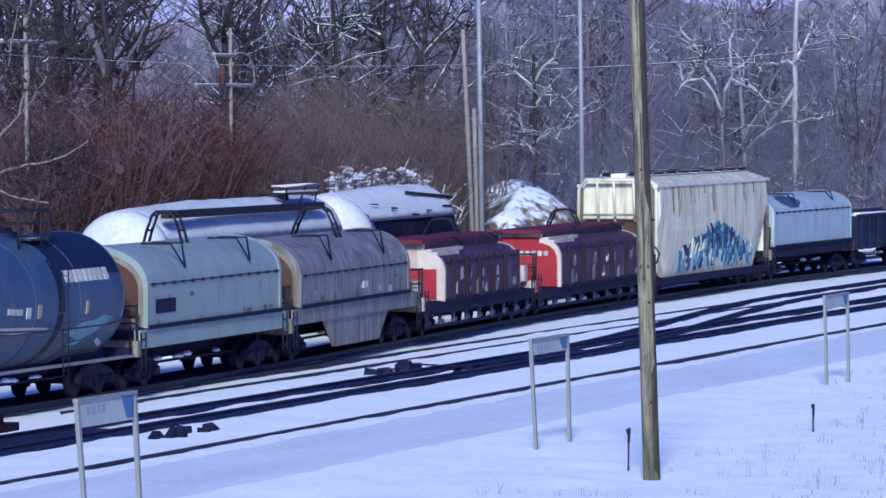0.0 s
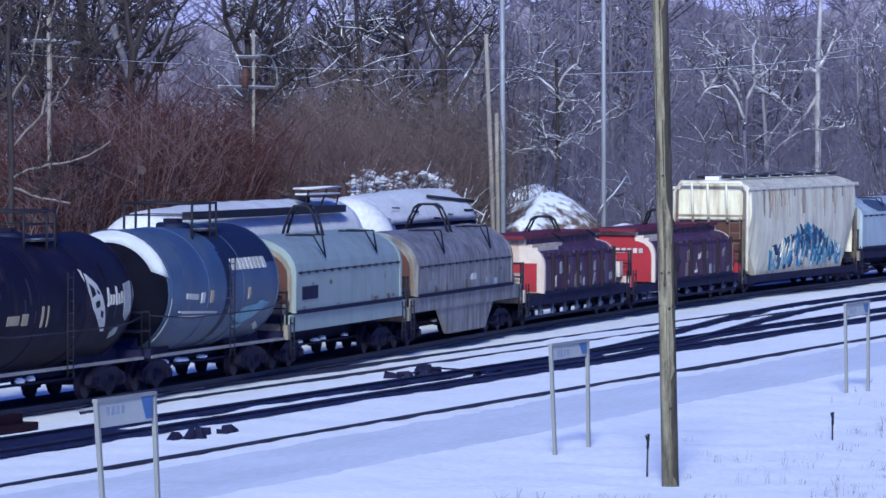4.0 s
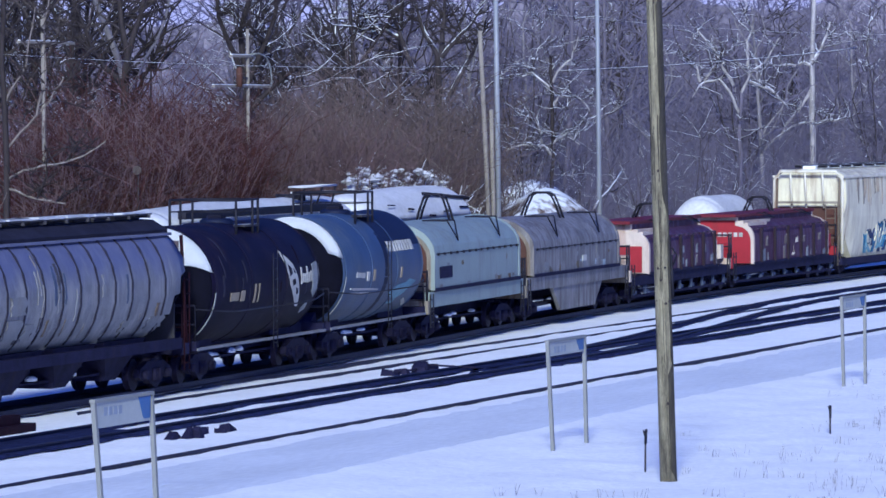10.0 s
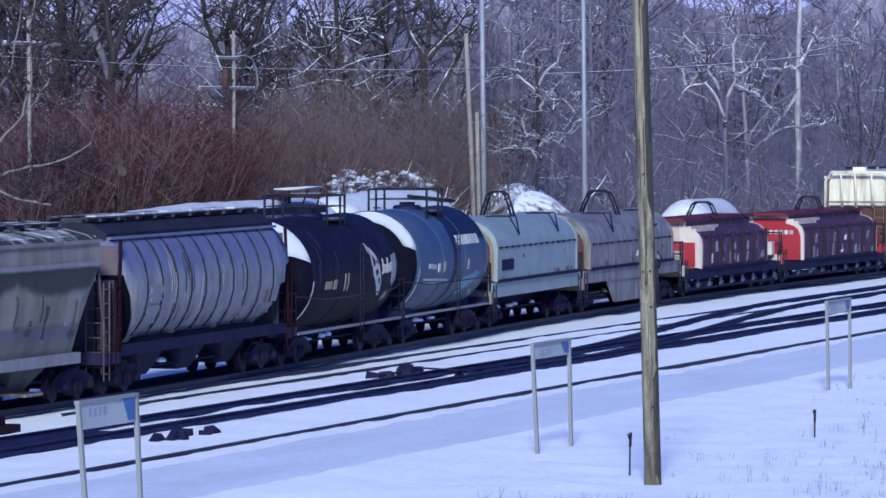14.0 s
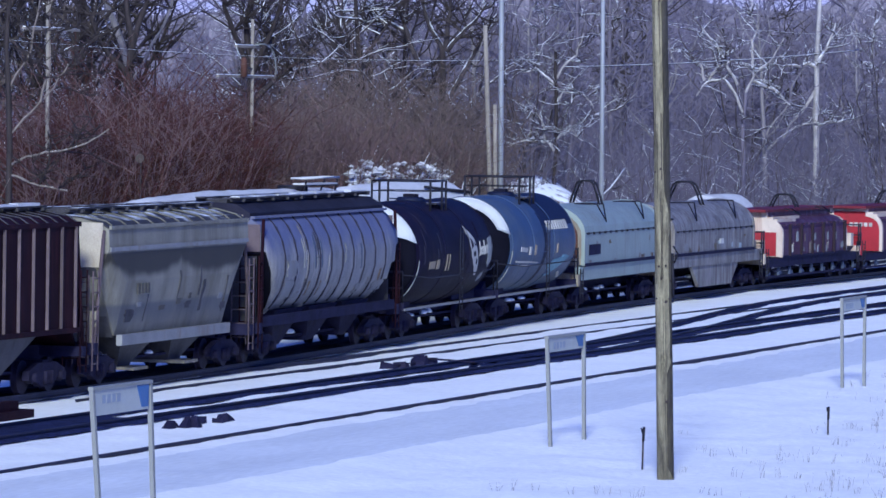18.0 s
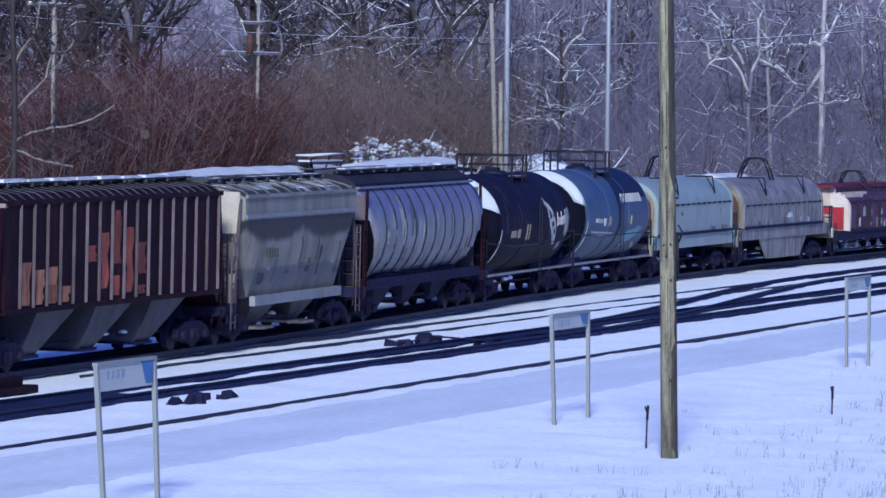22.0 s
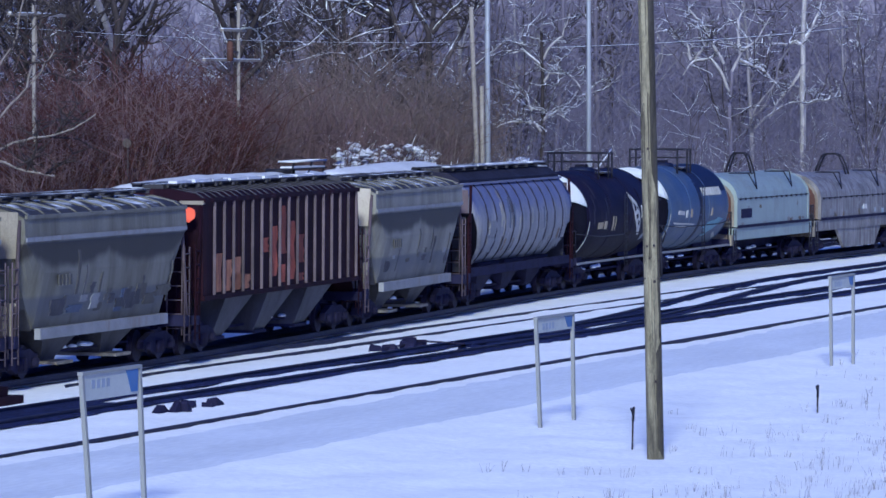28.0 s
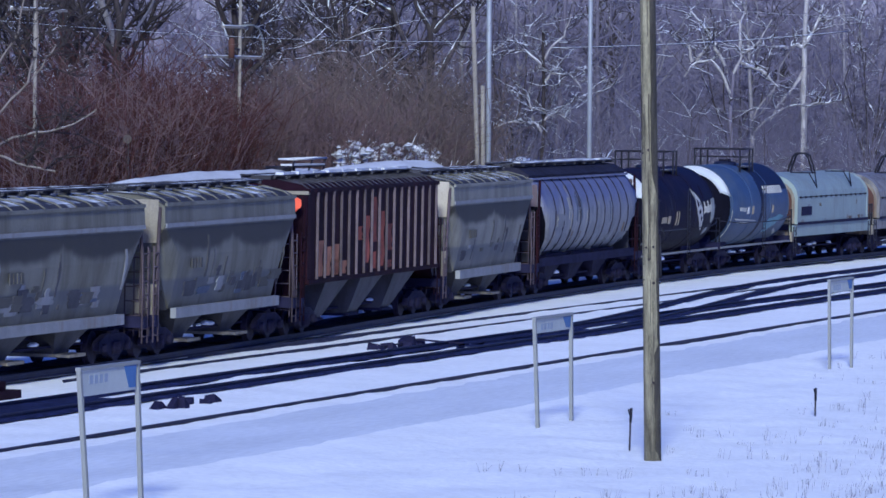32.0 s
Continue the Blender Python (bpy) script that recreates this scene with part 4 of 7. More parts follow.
def curved_hopper(s0, s1):
    car, half = start_car("curved_hopper", s0, s1, "violet-grey round-sided covered hopper with dark vertical seams", "hopper car", 2.0)
    bh = half - 0.75

    def ring(x, cut=0.0):
        """Round-sided cross-section whose floor rises to the cut where the end slopes in."""
        pts = []
        for a in (-62, -45, -28, -10, 8, 26, 44, 60, 74, 90):
            yy = 1.56 * math.cos(radians(a)) ** 0.85 if a < 90 else 0.0
            zz = 2.72 + 1.62 * math.sin(radians(a))
            if zz < cut:
                q = math.asin(max(-1.0, min(1.0, (cut - 2.72) / 1.62)))
                yy, zz = 1.56 * math.cos(q) ** 0.85 * (1.0 - 0.25 * (cut - zz)), cut - 0.02 * (cut - zz)
            pts.append((yy, zz))
        return [(x, y, z) for y, z in pts] + [(x, -y, z) for y, z in reversed(pts[:-1])]
    bm = bmesh.new()
    loft(bm, [ring(-bh, 3.05), ring(-bh + 0.5, 2.5), ring(-bh + 1.0, 1.95), ring(-bh + 1.5, 1.5), ring(-bh + 1.9), ring(0), ring(bh - 1.9), ring(bh - 1.5, 1.5), ring(bh - 1.0, 1.95), ring(bh - 0.5, 2.5), ring(bh, 3.05)])
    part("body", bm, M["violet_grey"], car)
    for i in range(10):
        x = -bh + 1.75 + i * (2 * bh - 3.5) / 9
        bm = bmesh.new()
        r = 1.014
        rows = []
        for a in (-50, -38, -25, -10, 6, 22, 38, 52, 66):
            y = 1.56 * math.cos(radians(a)) ** 0.85
            z = 2.72 + 1.62 * math.sin(radians(a))
            rows.append([(x - 0.05, -y * 0.99, z), (x - 0.042, -y * r, 2.72 + (z - 2.72) * r), (x + 0.042, -y * r, 2.72 + (z - 2.72) * r), (x + 0.05, -y * 0.99, z)])
        loft(bm, rows, smooth=False)
        part("seam", bm, M["rib_dark"], car)
    for x, z, w, h in ((-bh + 1.9, 1.75, 1.0, 0.5), (-bh + 2.0, 2.35, 1.0, 0.45), (-bh + 3.2, 1.7, 0.6, 0.4), (bh - 2.6, 1.65, 1.2, 0.3), (bh - 4.6, 1.62, 0.5, 0.3)):
        bm = bmesh.new()
        rows = []
        for i in range(6):
            zz = z + h * i / 5
            y = -1.56 * math.cos(math.asin(max(-1, min(1, (zz - 2.72) / 1.62)))) ** 0.85
            ja, jb = 0.08 * math.sin(i * 2.1 + x), 0.1 * math.sin(i * 1.7 + z)
            rows.append([(x + ja, y + 0.03, zz), (x + ja, y - 0.022, zz), (x + w + jb, y - 0.022, zz), (x + w + jb, y + 0.03, zz)])
        loft(bm, rows, smooth=False)
        part("paint_patch", bm, M["grey_hopper_light"], car, "pale repainted patch")
    wr = random.Random(80)
    round_face = lambda q: -1.56 * math.cos(math.asin(max(-1, min(1, (q - 2.72) / 1.62)))) ** 0.85
    for i in range(22):
        low = i % 2
        side_patch(car, "stain", round_face, -bh + 2.0 + wr.random() * (2 * bh - 4.2), wr.uniform(1.6, 1.9) if low else wr.uniform(1.9, 3.0), wr.uniform(0.06, 0.35), wr.uniform(0.15, 0.5) if low else wr.uniform(0.4, 1.0), M[wr.choice(("grey_hopper_light", "coil_grey", "bay_grey", "tan_stain") if low else ("grey_hopper_light", "hopper_blue", "tag_blue", "bay_grey"))], i, 0.008, "streak of dirt", 0.45)
    part("side_sill", boxes([(-bh, bh, -1.40, -1.22, 1.02, 1.30), (-bh, bh, 1.22, 1.40, 1.02, 1.30)]), M["underframe"], car)
    part("centre_sill", boxes([(-half + 0.1, half - 0.1, -0.3, 0.3, 0.72, 1.12)]), M["underframe"], car)
    for bx in (-bh * 0.5, 0, bh * 0.5):
        bm = bmesh.new()
        loft(bm, [[(bx - a, -b, z), (bx + a, -b, z), (bx + a, b, z), (bx - a, b, z)] for a, b, z in ((1.6, 1.15, 1.4), (0.55, 0.8, 0.5), (0.5, 0.7, 0.36))], smooth=False)
        part("outlet_bay", bm, M["underframe"], car)
    for sx in (-1, 1):
        end_gear(car, half - 0.3, sx, bh, 1.15, 4.0, M["brown"])
        # The dark void under the end is drawn as black sheets and plates.
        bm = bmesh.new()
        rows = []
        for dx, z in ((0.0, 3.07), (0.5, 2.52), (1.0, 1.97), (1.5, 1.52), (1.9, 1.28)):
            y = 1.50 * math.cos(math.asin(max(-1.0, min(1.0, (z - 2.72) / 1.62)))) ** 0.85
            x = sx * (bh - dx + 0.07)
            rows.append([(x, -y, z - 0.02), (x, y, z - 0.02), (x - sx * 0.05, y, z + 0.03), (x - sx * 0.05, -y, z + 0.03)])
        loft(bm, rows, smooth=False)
        part("slope_sheet", bm, M["head_black"], car, "black slope sheet for the shaded void under the rounded end")
        part("end_plate", boxes([(min(sx * bh, sx * bh - sx * 0.05), max(sx * bh, sx * bh - sx * 0.05), -1.2, 1.2, 1.15, 3.1)]), M["roof_dark"], car, "dark end plate for the shaded void")
        part("end_sheet", boxes([(min(sx * (bh + 0.01), sx * (bh + 0.05)), max(sx * (bh + 0.01), sx * (bh + 0.05)), -1.3, 1.3, 3.1, 3.85)]), M["brown_rib"], car, "rust-stained upper end sheet")
    # Overhang shade is put into this shelf's dark colour.
    bm = bmesh.new()
    crown = [(0.98, 3.98), (1.0, 4.16), (0.6, 4.40), (0.0, 4.44), (-0.6, 4.40), (-1.0, 4.16), (-0.98, 3.98)]
    prism(bm, crown, -bh - 0.02, bh + 0.02)
    part("roof_sheet", bm, M["roof_shelf"], car, "roof shelf coloured dark for overhang shade")
    part("eave_rail", boxes([(-bh, bh, -1.12, -1.0, 4.0, 4.07), (-bh, bh, 1.0, 1.12, 4.0, 4.07)]), M["violet_grey"], car)
    roof_fittings(car, bh, 4.44, 4, 0.6, True, "roof_dark", 0.08)
    rs = random.Random(15)
    for i in range(7):
        x = -bh + 0.3 + i * (2 * bh - 0.6) / 7
        part("roof_snow", boxes([(x, min(bh, x + rs.uniform(1.0, 2.1)), -0.60, -0.34, 4.58, 4.58 + rs.uniform(0.03, 0.06))]), M["grey_snow"], car, "snow left on the roof walk")
    return car


def tank_car(name, s0, s1, paint, label, r=1.65, zc=2.52, short=0.0):
    car, half = start_car(name, s0, s1, label, "tank car", 1.9)
    th = half - 0.95
    tr = th - short
    bm = bmesh.new()
    rings = []
    prof = [(-th - 0.0, 0.05), (-th + 0.02, 0.45), (-th + 0.12, 0.80), (-th + 0.28, 0.95), (-th + 0.5, 1.0), (-th * 0.45, 1.0), (0, 1.0), (tr * 0.45, 1.0), (tr - 0.5, 1.0), (tr - 0.28, 0.95), (tr - 0.12, 0.80), (tr - 0.02, 0.45), (tr, 0.05)]
    for x, k in prof:
        rings.append([(x, r * k * math.cos(2 * math.pi * i / 40), zc + r * k * math.sin(2 * math.pi * i / 40)) for i in range(40)])
    loft(bm, rings)
    part("tank", bm, paint, car)
    for x in (-th + 0.5, -th * 0.3, th * 0.3, tr - 0.5):
        bm = bmesh.new()
        rg = [[(x + dx, q * math.cos(2 * math.pi * i / 40), zc + q * math.sin(2 * math.pi * i / 40)) for i in range(40)] for dx, q in ((-0.04, r), (-0.04, r + 0.018), (0.04, r + 0.018), (0.04, r))]
        loft(bm, rg, cap=False, smooth=False)
        part("jacket_band", bm, paint, car)
    # White shell in the shape of the head's sunlit crescent.
    bm = bmesh.new()
    rows = []
    for k, x in ((0.985, -th + 0.41), (0.95, -th + 0.28), (0.88, -th + 0.19), (0.80, -th + 0.12), (0.72, -th + 0.095), (0.64, -th + 0.07))[:4 if paint is M["blue_tank"] else 6]:
        row = []
        for i in range(19):
            a0 = 15 + 60 * (0.985 - k)
            a = radians(a0 + (180 - 2 * a0) * i / 18)
            row.append((x - 0.02, (r * k + 0.012) * math.cos(a), zc + (r * k + 0.012) * math.sin(a)))
        rows.append(row)
    vs = [[bm.verts.new(p) for p in row] for row in rows]
    for p, q in zip(vs, vs[1:]):
        for i in range(18):
            bm.faces.new((p[i], p[i + 1], q[i + 1], q[i])).smooth = True
    bmesh.ops.solidify(bm, geom=bm.faces[:], thickness=0.025)
    # frost holds the sunlit crescent shell while the black head is built.
    frost = bm
    # The shaded part of the head is a black shell.
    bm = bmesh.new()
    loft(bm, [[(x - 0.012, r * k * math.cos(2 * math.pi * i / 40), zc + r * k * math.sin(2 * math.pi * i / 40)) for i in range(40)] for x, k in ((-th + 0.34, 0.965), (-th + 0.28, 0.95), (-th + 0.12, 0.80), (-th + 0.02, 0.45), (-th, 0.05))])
    part("tank_head", bm, M["head_black"], car, "tank head coloured black for its shade")
    bm = frost
    part("head_frost", bm, M["snow_cap"], car, "white crescent for the sunlit top of the tank head")
    # Pale strip paints the highlight along the head's lit rim.
    part("head_rim", curved_plate(-th + 0.42, -th + 0.50, -48, -4, r, zc, 0.022, 8), M["tag_grey"], car, "pale strip for the lit rim of the tank head")
    # saddle ends, sills
    for sx in (-1, 1):
        bm = bmesh.new()
        slab(bm, [(sx * (half - 0.5), 0.85), (sx * (half - 0.5), 1.12), (sx * (th - 0.6), 1.6), (sx * (th - 2.6), 1.5), (sx * (th - 2.9), 0.95)], -0.8, 0.8)
        part("stub_sill", bm, M["underframe"], car)
        part("end_sill", boxes([(min(sx * (half - 0.25), sx * (half - 0.5)), max(sx * (half - 0.25), sx * (half - 0.5)), -1.45, 1.45, 0.9, 1.15)]), M["underframe"], car)
        part("end_railing", bars([([(sx * (half - 0.3), -1.4, 1.1), (sx * (half - 0.3), -1.4, 2.1), (sx * (half - 0.3), 1.4, 2.1), (sx * (half - 0.3), 1.4, 1.1)], 0.03),
                                  ([(sx * (half - 0.3), -1.4, 1.6), (sx * (half - 0.3), 1.4, 1.6)], 0.025)], 5), M["hoop"], car)
        part("handrail", bars([([(sx * (half - 0.3), -1.42, 2.0), (sx * (th - 1.0), -1.66, 1.9), (sx * (th - 2.0), -1.70, 1.85), (0, -1.70, 1.85)], 0.02)], 5), M["hoop"], car)
    part("side_sill", boxes([(-half + 0.3, half - 0.3, -1.48, -1.36, 0.90, 0.97), (-half + 0.3, half - 0.3, 1.36, 1.48, 0.90, 0.97)]), M["grey_hopper_light"], car, "snow-dusted side running board")
    part("centre_sill", boxes([(-half + 0.3, half - 0.3, -0.35, 0.35, 0.6, 1.0)]), M["underframe"], car)
    # dome and top platform
    bm = bmesh.new()
    loft(bm, [[(0.35 + q * math.cos(2 * math.pi * i / 20), q * math.sin(2 * math.pi * i / 20), z) for i in range(20)] for q, z in ((0.46, zc + r - 0.15), (0.46, zc + r + 0.05), (0.38, zc + r + 0.10))])
    part("dome", bm, M["blue_dark"], car)
    top = zc + r
    for y0 in (-0.95, 0.62):
        part("platform", boxes([(-0.10, 1.35, y0, y0 + 0.33, top - 0.12, top - 0.06)]), M["roof_dark"], car)
    # railing round the top platform
    loop = [(-0.95, -0.95), (1.2, -0.95), (1.2, 0.95), (-0.95, 0.95)]
    for dz, q in ((0.62, 0.033), (0.3, 0.018)):
        part("safety_rail", bars([([(x, y, top + dz) for x, y in loop + loop[:1]], q)], 6), M["hoop"], car, "black railing round the top platform")
    for x, y in loop + [(0.65, -0.95), (0.05, 0.95)]:
        part("rail_post", bars([([(x, y, zc + math.sqrt(r * r - y * y) - 0.06), (x, y, top + 0.64)], 0.038)], 6), M["hoop"], car)
    part("valve_box", boxes([(0.13, 0.59, -0.2, 0.2, top + 0.08, top + 0.2)]), M["roof_shelf"], car)
    part("ladder", ladder_bm(0.35, -1.70, 0.7, zc + 0.8, 0.4, "x", 9, 0.014), M["hoop"], car)
    return car, half, th


def curved_plate(x0, x1, a0, a1, r, zc, lift=0.012, n=6):
    """A thin plate lying on a tank's side between two angles below (-) or above (+) its middle."""
    bm = bmesh.new()
    rows = []
    for i in range(n):
        a = radians(a0 + (a1 - a0) * i / (n - 1))
        rows.append([(x, -q * math.cos(a), zc + q * math.sin(a)) for x, q in ((x0, r + 0.002), (x0, r + lift), (x1, r + lift), (x1, r + 0.002))])
    loft(bm, rows, smooth=False)
    return bm


def decal(outline, r=1.65, zc=2.52, lift=0.014, along=0.35):
    """Paint of a given (x, z) outline lying on a tank's near side, built in level rows that follow its curve."""
    outline = [(x + along, z) for x, z in outline]
    lo, hi = min(z for _, z in outline), max(z for _, z in outline)
    n = max(4, int((hi - lo) / 0.07))
    rows = []
    for i in range(n + 1):
        z = lo + (hi - lo) * (0.01 + 0.98 * i / n)
        cut = []
        for (xa, za), (xb, zb) in zip(outline, outline[1:] + outline[:1]):
            if (za - z) * (zb - z) <= 0 and za != zb:
                cut.append(xa + (xb - xa) * (z - za) / (zb - za))
        x0, x1 = min(cut), max(cut)
        y0, y1 = (-math.sqrt(max(0.01, (r + q) ** 2 - (z - zc) ** 2)) for q in (-0.01, lift))
        rows.append([(x0, y0, z), (x0, y1, z), (x1, y1, z), (x1, y0, z)])
    bm = bmesh.new()
    loft(bm, rows, smooth=False)
    return bm


def coil_car(name, s0, s1, hood0, hood1, paint, label, ribs=0, belly=False, top=3.72, eave=2.70, base=1.62, sill=1.08, shape="round", end_mat=None, side_mat=None, sill_mat=None):
    """Coil car: low frame, long removable hood with arched roof, and two stacking hoops."""
    car, half = start_car(name, s0, s1, label, "coil car", 1.85)
    mid = (s0 + s1) / 2
    a, b = hood0 - mid, hood1 - mid
    if shape == "round":
        prof = [(1.47, base), (1.47, eave)] + [(1.47 * math.cos(radians(q)), eave + (top - eave) * math.sin(radians(q))) for q in (14, 28, 42, 56, 70, 82)] + [(0, top)]
    else:
        prof = [(1.47, base), (1.47, eave - 0.42), (1.44, eave - 0.22), (1.34, eave - 0.02), (1.15, eave + 0.14), (0.9, eave + 0.22), (0.78, eave + 0.24), (0.78, top), (0, top)]
    full = prof + [(-y, z) for y, z in reversed(prof[:-1])]
    bm = bmesh.new()
    loft(bm, [[(x, y, z) for y, z in full] for x in (a, a + (b - a) / 2, b)], smooth=False)
    part("hood", bm, paint, car)
    # end caps stand a little proud, with a rim
    for x, sx in ((a, -1), (b, 1)):
        bm = bmesh.new()
        k = 0.985
        loft(bm, [[(x + sx * dx, y * q, base + (z - base) * q) for y, z in full] for dx, q in ((0.0, k), (0.025, k), (0.03, 0.97))], smooth=False)
        part("hood_end", bm, end_mat or paint, car, "sunlit hood end")
        bm = bmesh.new()
        rg = [[(x + sx * dx, y * q, base - 0.02 + (z - base) * q) for y, z in full] for dx, q in ((-0.16, 1.0), (-0.16, 1.018), (0.05, 1.018), (0.05, 0.93))]
        loft(bm, rg, cap=False, smooth=False)
        part("hood_rim", bm, side_mat or paint, car)
    # seam along the eave: a row of clamps
    for i in range(14):
        x = a + 0.5 + i * (b - a - 1.0) / 13
        part("clamp", boxes([(x - 0.08, x + 0.08, -1.52, -1.465, eave - 0.06, eave + 0.02)]), M["hoop"] if shape == "round" else paint, car)
    part("eave_seam", boxes([(a + 0.05, b - 0.05, -1.495, -1.46, eave - 0.03, eave + 0.005)]), M["rib_dark"], car)
    if end_mat is M["tan_steel"]:
        bm = bmesh.new()
        loft(bm, [[(a - dx, y * 0.84, base + 0.04 + (z - base) * 0.84) for y, z in full] for dx in (0.028, 0.06)], smooth=False)
        part("end_door", bm, M["rust"], car, "rust-brown arched end panel")
    if ribs:
        for i in range(ribs):
            x = a + 1.2 + i * (b - a - 1.6) / (ribs - 1)
            bm = bmesh.new()
            loft(bm, [[(x - 0.09, -1.46, z), (x - 0.07, -1.56, z), (x + 0.07, -1.56, z), (x + 0.09, -1.46, z)] for z in (base, eave - 0.02)], smooth=False)
            part("rib", bm, M["rib_red"], car)
        step = (b - a - 1.6) / (ribs - 1)
        wr = random.Random(int(s0) + 3)
        for i in range(ribs - 1):
            for k in range(3):
                xa = a + 1.3 + (i + wr.uniform(0.05, 0.75)) * step
                xb = xa + wr.uniform(0.12, 0.5)
                lo, hi = (base + wr.uniform(0.05, 0.2), base + wr.uniform(0.3, 0.6)) if k < 2 else (eave - 0.75, eave - wr.uniform(0.3, 0.5))
                bm = bmesh.new()
                slab(bm, [(xa, lo), (xb, lo + wr.uniform(-0.04, 0.06)), (xb - wr.uniform(0, 0.1), hi), (xa + (xb - xa) * 0.5, hi - wr.uniform(0, 0.15)), (xa + wr.uniform(0, 0.08), hi - 0.05)], -1.482 - 0.002 * k, -1.46)
                part("worn_patch", bm, M[wr.choice(("white_trim", "tag_grey", "hopper_blue", "dusty_limb"))], car, "pale worn patch of paint")
        part("ledge_snow", boxes([(a + 0.1, a + 4.6, -1.02, -0.79, eave + 0.16, eave + 0.29), (a + 0.1, a + 3.2, -1.22, -1.0, eave + 0.06, eave + 0.20)]), M["cream_hood"], car, "pale snow-dusted shoulder of the hood")
    if shape != "round":
        part("roof_slab", boxes([(a - 0.5, b + 0.1, -0.86, 0.86, top - 0.02, top + 0.10)]), M["red_roof"], car, "dark red flat hood roof")
        for i in range(9):
            x = -half + 1.0 + i * (2 * half - 2.0) / 8
            part("frame_stake", boxes([(x - 0.05, x + 0.05, -1.40, -1.30, 0.36, sill), (x + 0.1, x + 0.55, -1.36, -1.30, 0.40, 0.52)]), M["tag_blue"], car)
        part("frame_rail", boxes([(-half + 0.9, half - 0.9, -1.40, -1.30, 0.28, 0.37)]), M["underframe"], car)
    part("lower_rail", boxes([(a, b, -1.53, -1.45, base - 0.06, base + 0.05), (a, b, 1.45, 1.53, base - 0.06, base + 0.05)]), M["underframe"], car)
    part("side_sill", boxes([(-half + 0.35, half - 0.35, -1.46, -1.28, sill, base - 0.06), (-half + 0.35, half - 0.35, 1.28, 1.46, sill, base - 0.06)]), sill_mat or paint, car)
    part("deck", boxes([(-half + 0.35, half - 0.35, -1.28, 1.28, base - 0.28, base - 0.05)]), M["underframe"], car)
    if belly:
        for sy in (-1, 1):
            bm = bmesh.new()
            slab(bm, [(-3.9, sill + 0.01), (3.9, sill + 0.01), (2.7, 0.28), (-2.7, 0.28)], sy * 1.28, sy * 1.40)
            part("belly_plate", bm, side_mat or paint, car, "deep trapezoid side plate")
    part("centre_sill", boxes([(-half + 0.1, half - 0.1, -0.4, 0.4, 0.62, base - 0.28)]), M["underframe"], car)
    for sx in (-1, 1):
        part("end_sill", boxes([(min(sx * (half - 0.1), sx * (half - 0.4)), max(sx * (half - 0.1), sx * (half - 0.4)), -1.46, 1.46, 0.88, 1.3)]), end_mat or M["tan_steel"], car, "rusty end sill with snow")
        part("end_railing", bars([([(sx * (half - 0.2), -1.4, 1.3), (sx * (half - 0.2), -1.4, 2.25)], 0.035), ([(sx * (half - 0.2), -0.7, 1.3), (sx * (half - 0.2), -0.7, 2.25)], 0.035),
                                  ([(sx * (half - 0.2), -1.4, 2.2), (sx * (half - 0.2), 1.4, 2.2)], 0.03), ([(sx * (half - 0.2), -1.4, 1.75), (sx * (half - 0.2), 1.4, 1.75)], 0.025), ([(sx * (half - 0.2), 1.4, 1.3), (sx * (half - 0.2), 1.4, 2.25)], 0.035)], 5), M["hoop"], car)
        part("end_box", boxes([(min(sx * (half - 0.5), sx * (half - 1.0)), max(sx * (half - 0.5), sx * (half - 1.0)), -1.25, -0.3, 1.3, 1.85)]), end_mat or M["tan_steel"], car)
        part("ladder", ladder_bm(sx * (half - 0.55), -1.47, 0.45, 1.5, 0.4, "x", 3), M["hoop"], car)
    # stacking brackets: V braces on the roof's shoulder and a hoop over the ridge
    for x in (a + (b - a) * 0.27, a + (b - a) * 0.76):
        lean = -1.22 if shape == "round" else -0.95
        high = top if shape == "round" else top + 0.1
        brace = part("stacking_brace", bars([([(x - 0.5, lean, high), (x, -1.46, eave + 0.36), (x + 0.5, lean, high)], 0.026)], 6), M["hoop"], car)
        for dx in (-0.5, 0.5):
            part("brace_arm", bars([([(x + dx, lean, high), (x + dx, -0.4, top)], 0.026)], 5), M["hoop"], brace)
    return car, mid, a, b


def hoop(car, x, z, w=1.3, h=0.75, wide=0.5):
    spec = []
    bow = [(-w * 0.62, z - 0.22), (-w * 0.48, z + h * 0.35), (-w * 0.33, z + h * 0.86), (-w * 0.2, z + h), (w * 0.2, z + h), (w * 0.33, z + h * 0.86), (w * 0.48, z + h * 0.35), (w * 0.62, z - 0.22)]
    for dx in (-wide / 2, wide / 2):
        spec.append(([(x + dx, y, q) for y, q in bow], 0.043))
    for y, q in bow[1:-1]:
        spec.append(([(x - wide / 2, y, q), (x + wide / 2, y, q)], 0.03))
    arch = part("lifting_hoop", bars(spec[:1], 6), M["hoop"], car, "black arched lifting hoop")
    part("hoop_bow", bars(spec[1:2], 6), M["hoop"], arch)
    for one in spec[2:]:
        part("hoop_rung", bars([one], 6), M["hoop"], arch)


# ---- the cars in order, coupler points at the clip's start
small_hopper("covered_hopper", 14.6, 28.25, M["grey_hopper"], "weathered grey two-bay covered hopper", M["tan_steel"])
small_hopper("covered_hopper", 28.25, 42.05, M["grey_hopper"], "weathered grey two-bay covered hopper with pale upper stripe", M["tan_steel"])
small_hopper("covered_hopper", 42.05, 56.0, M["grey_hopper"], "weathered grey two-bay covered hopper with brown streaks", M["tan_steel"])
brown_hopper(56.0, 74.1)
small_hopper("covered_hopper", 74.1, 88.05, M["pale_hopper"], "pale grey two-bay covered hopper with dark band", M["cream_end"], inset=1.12)
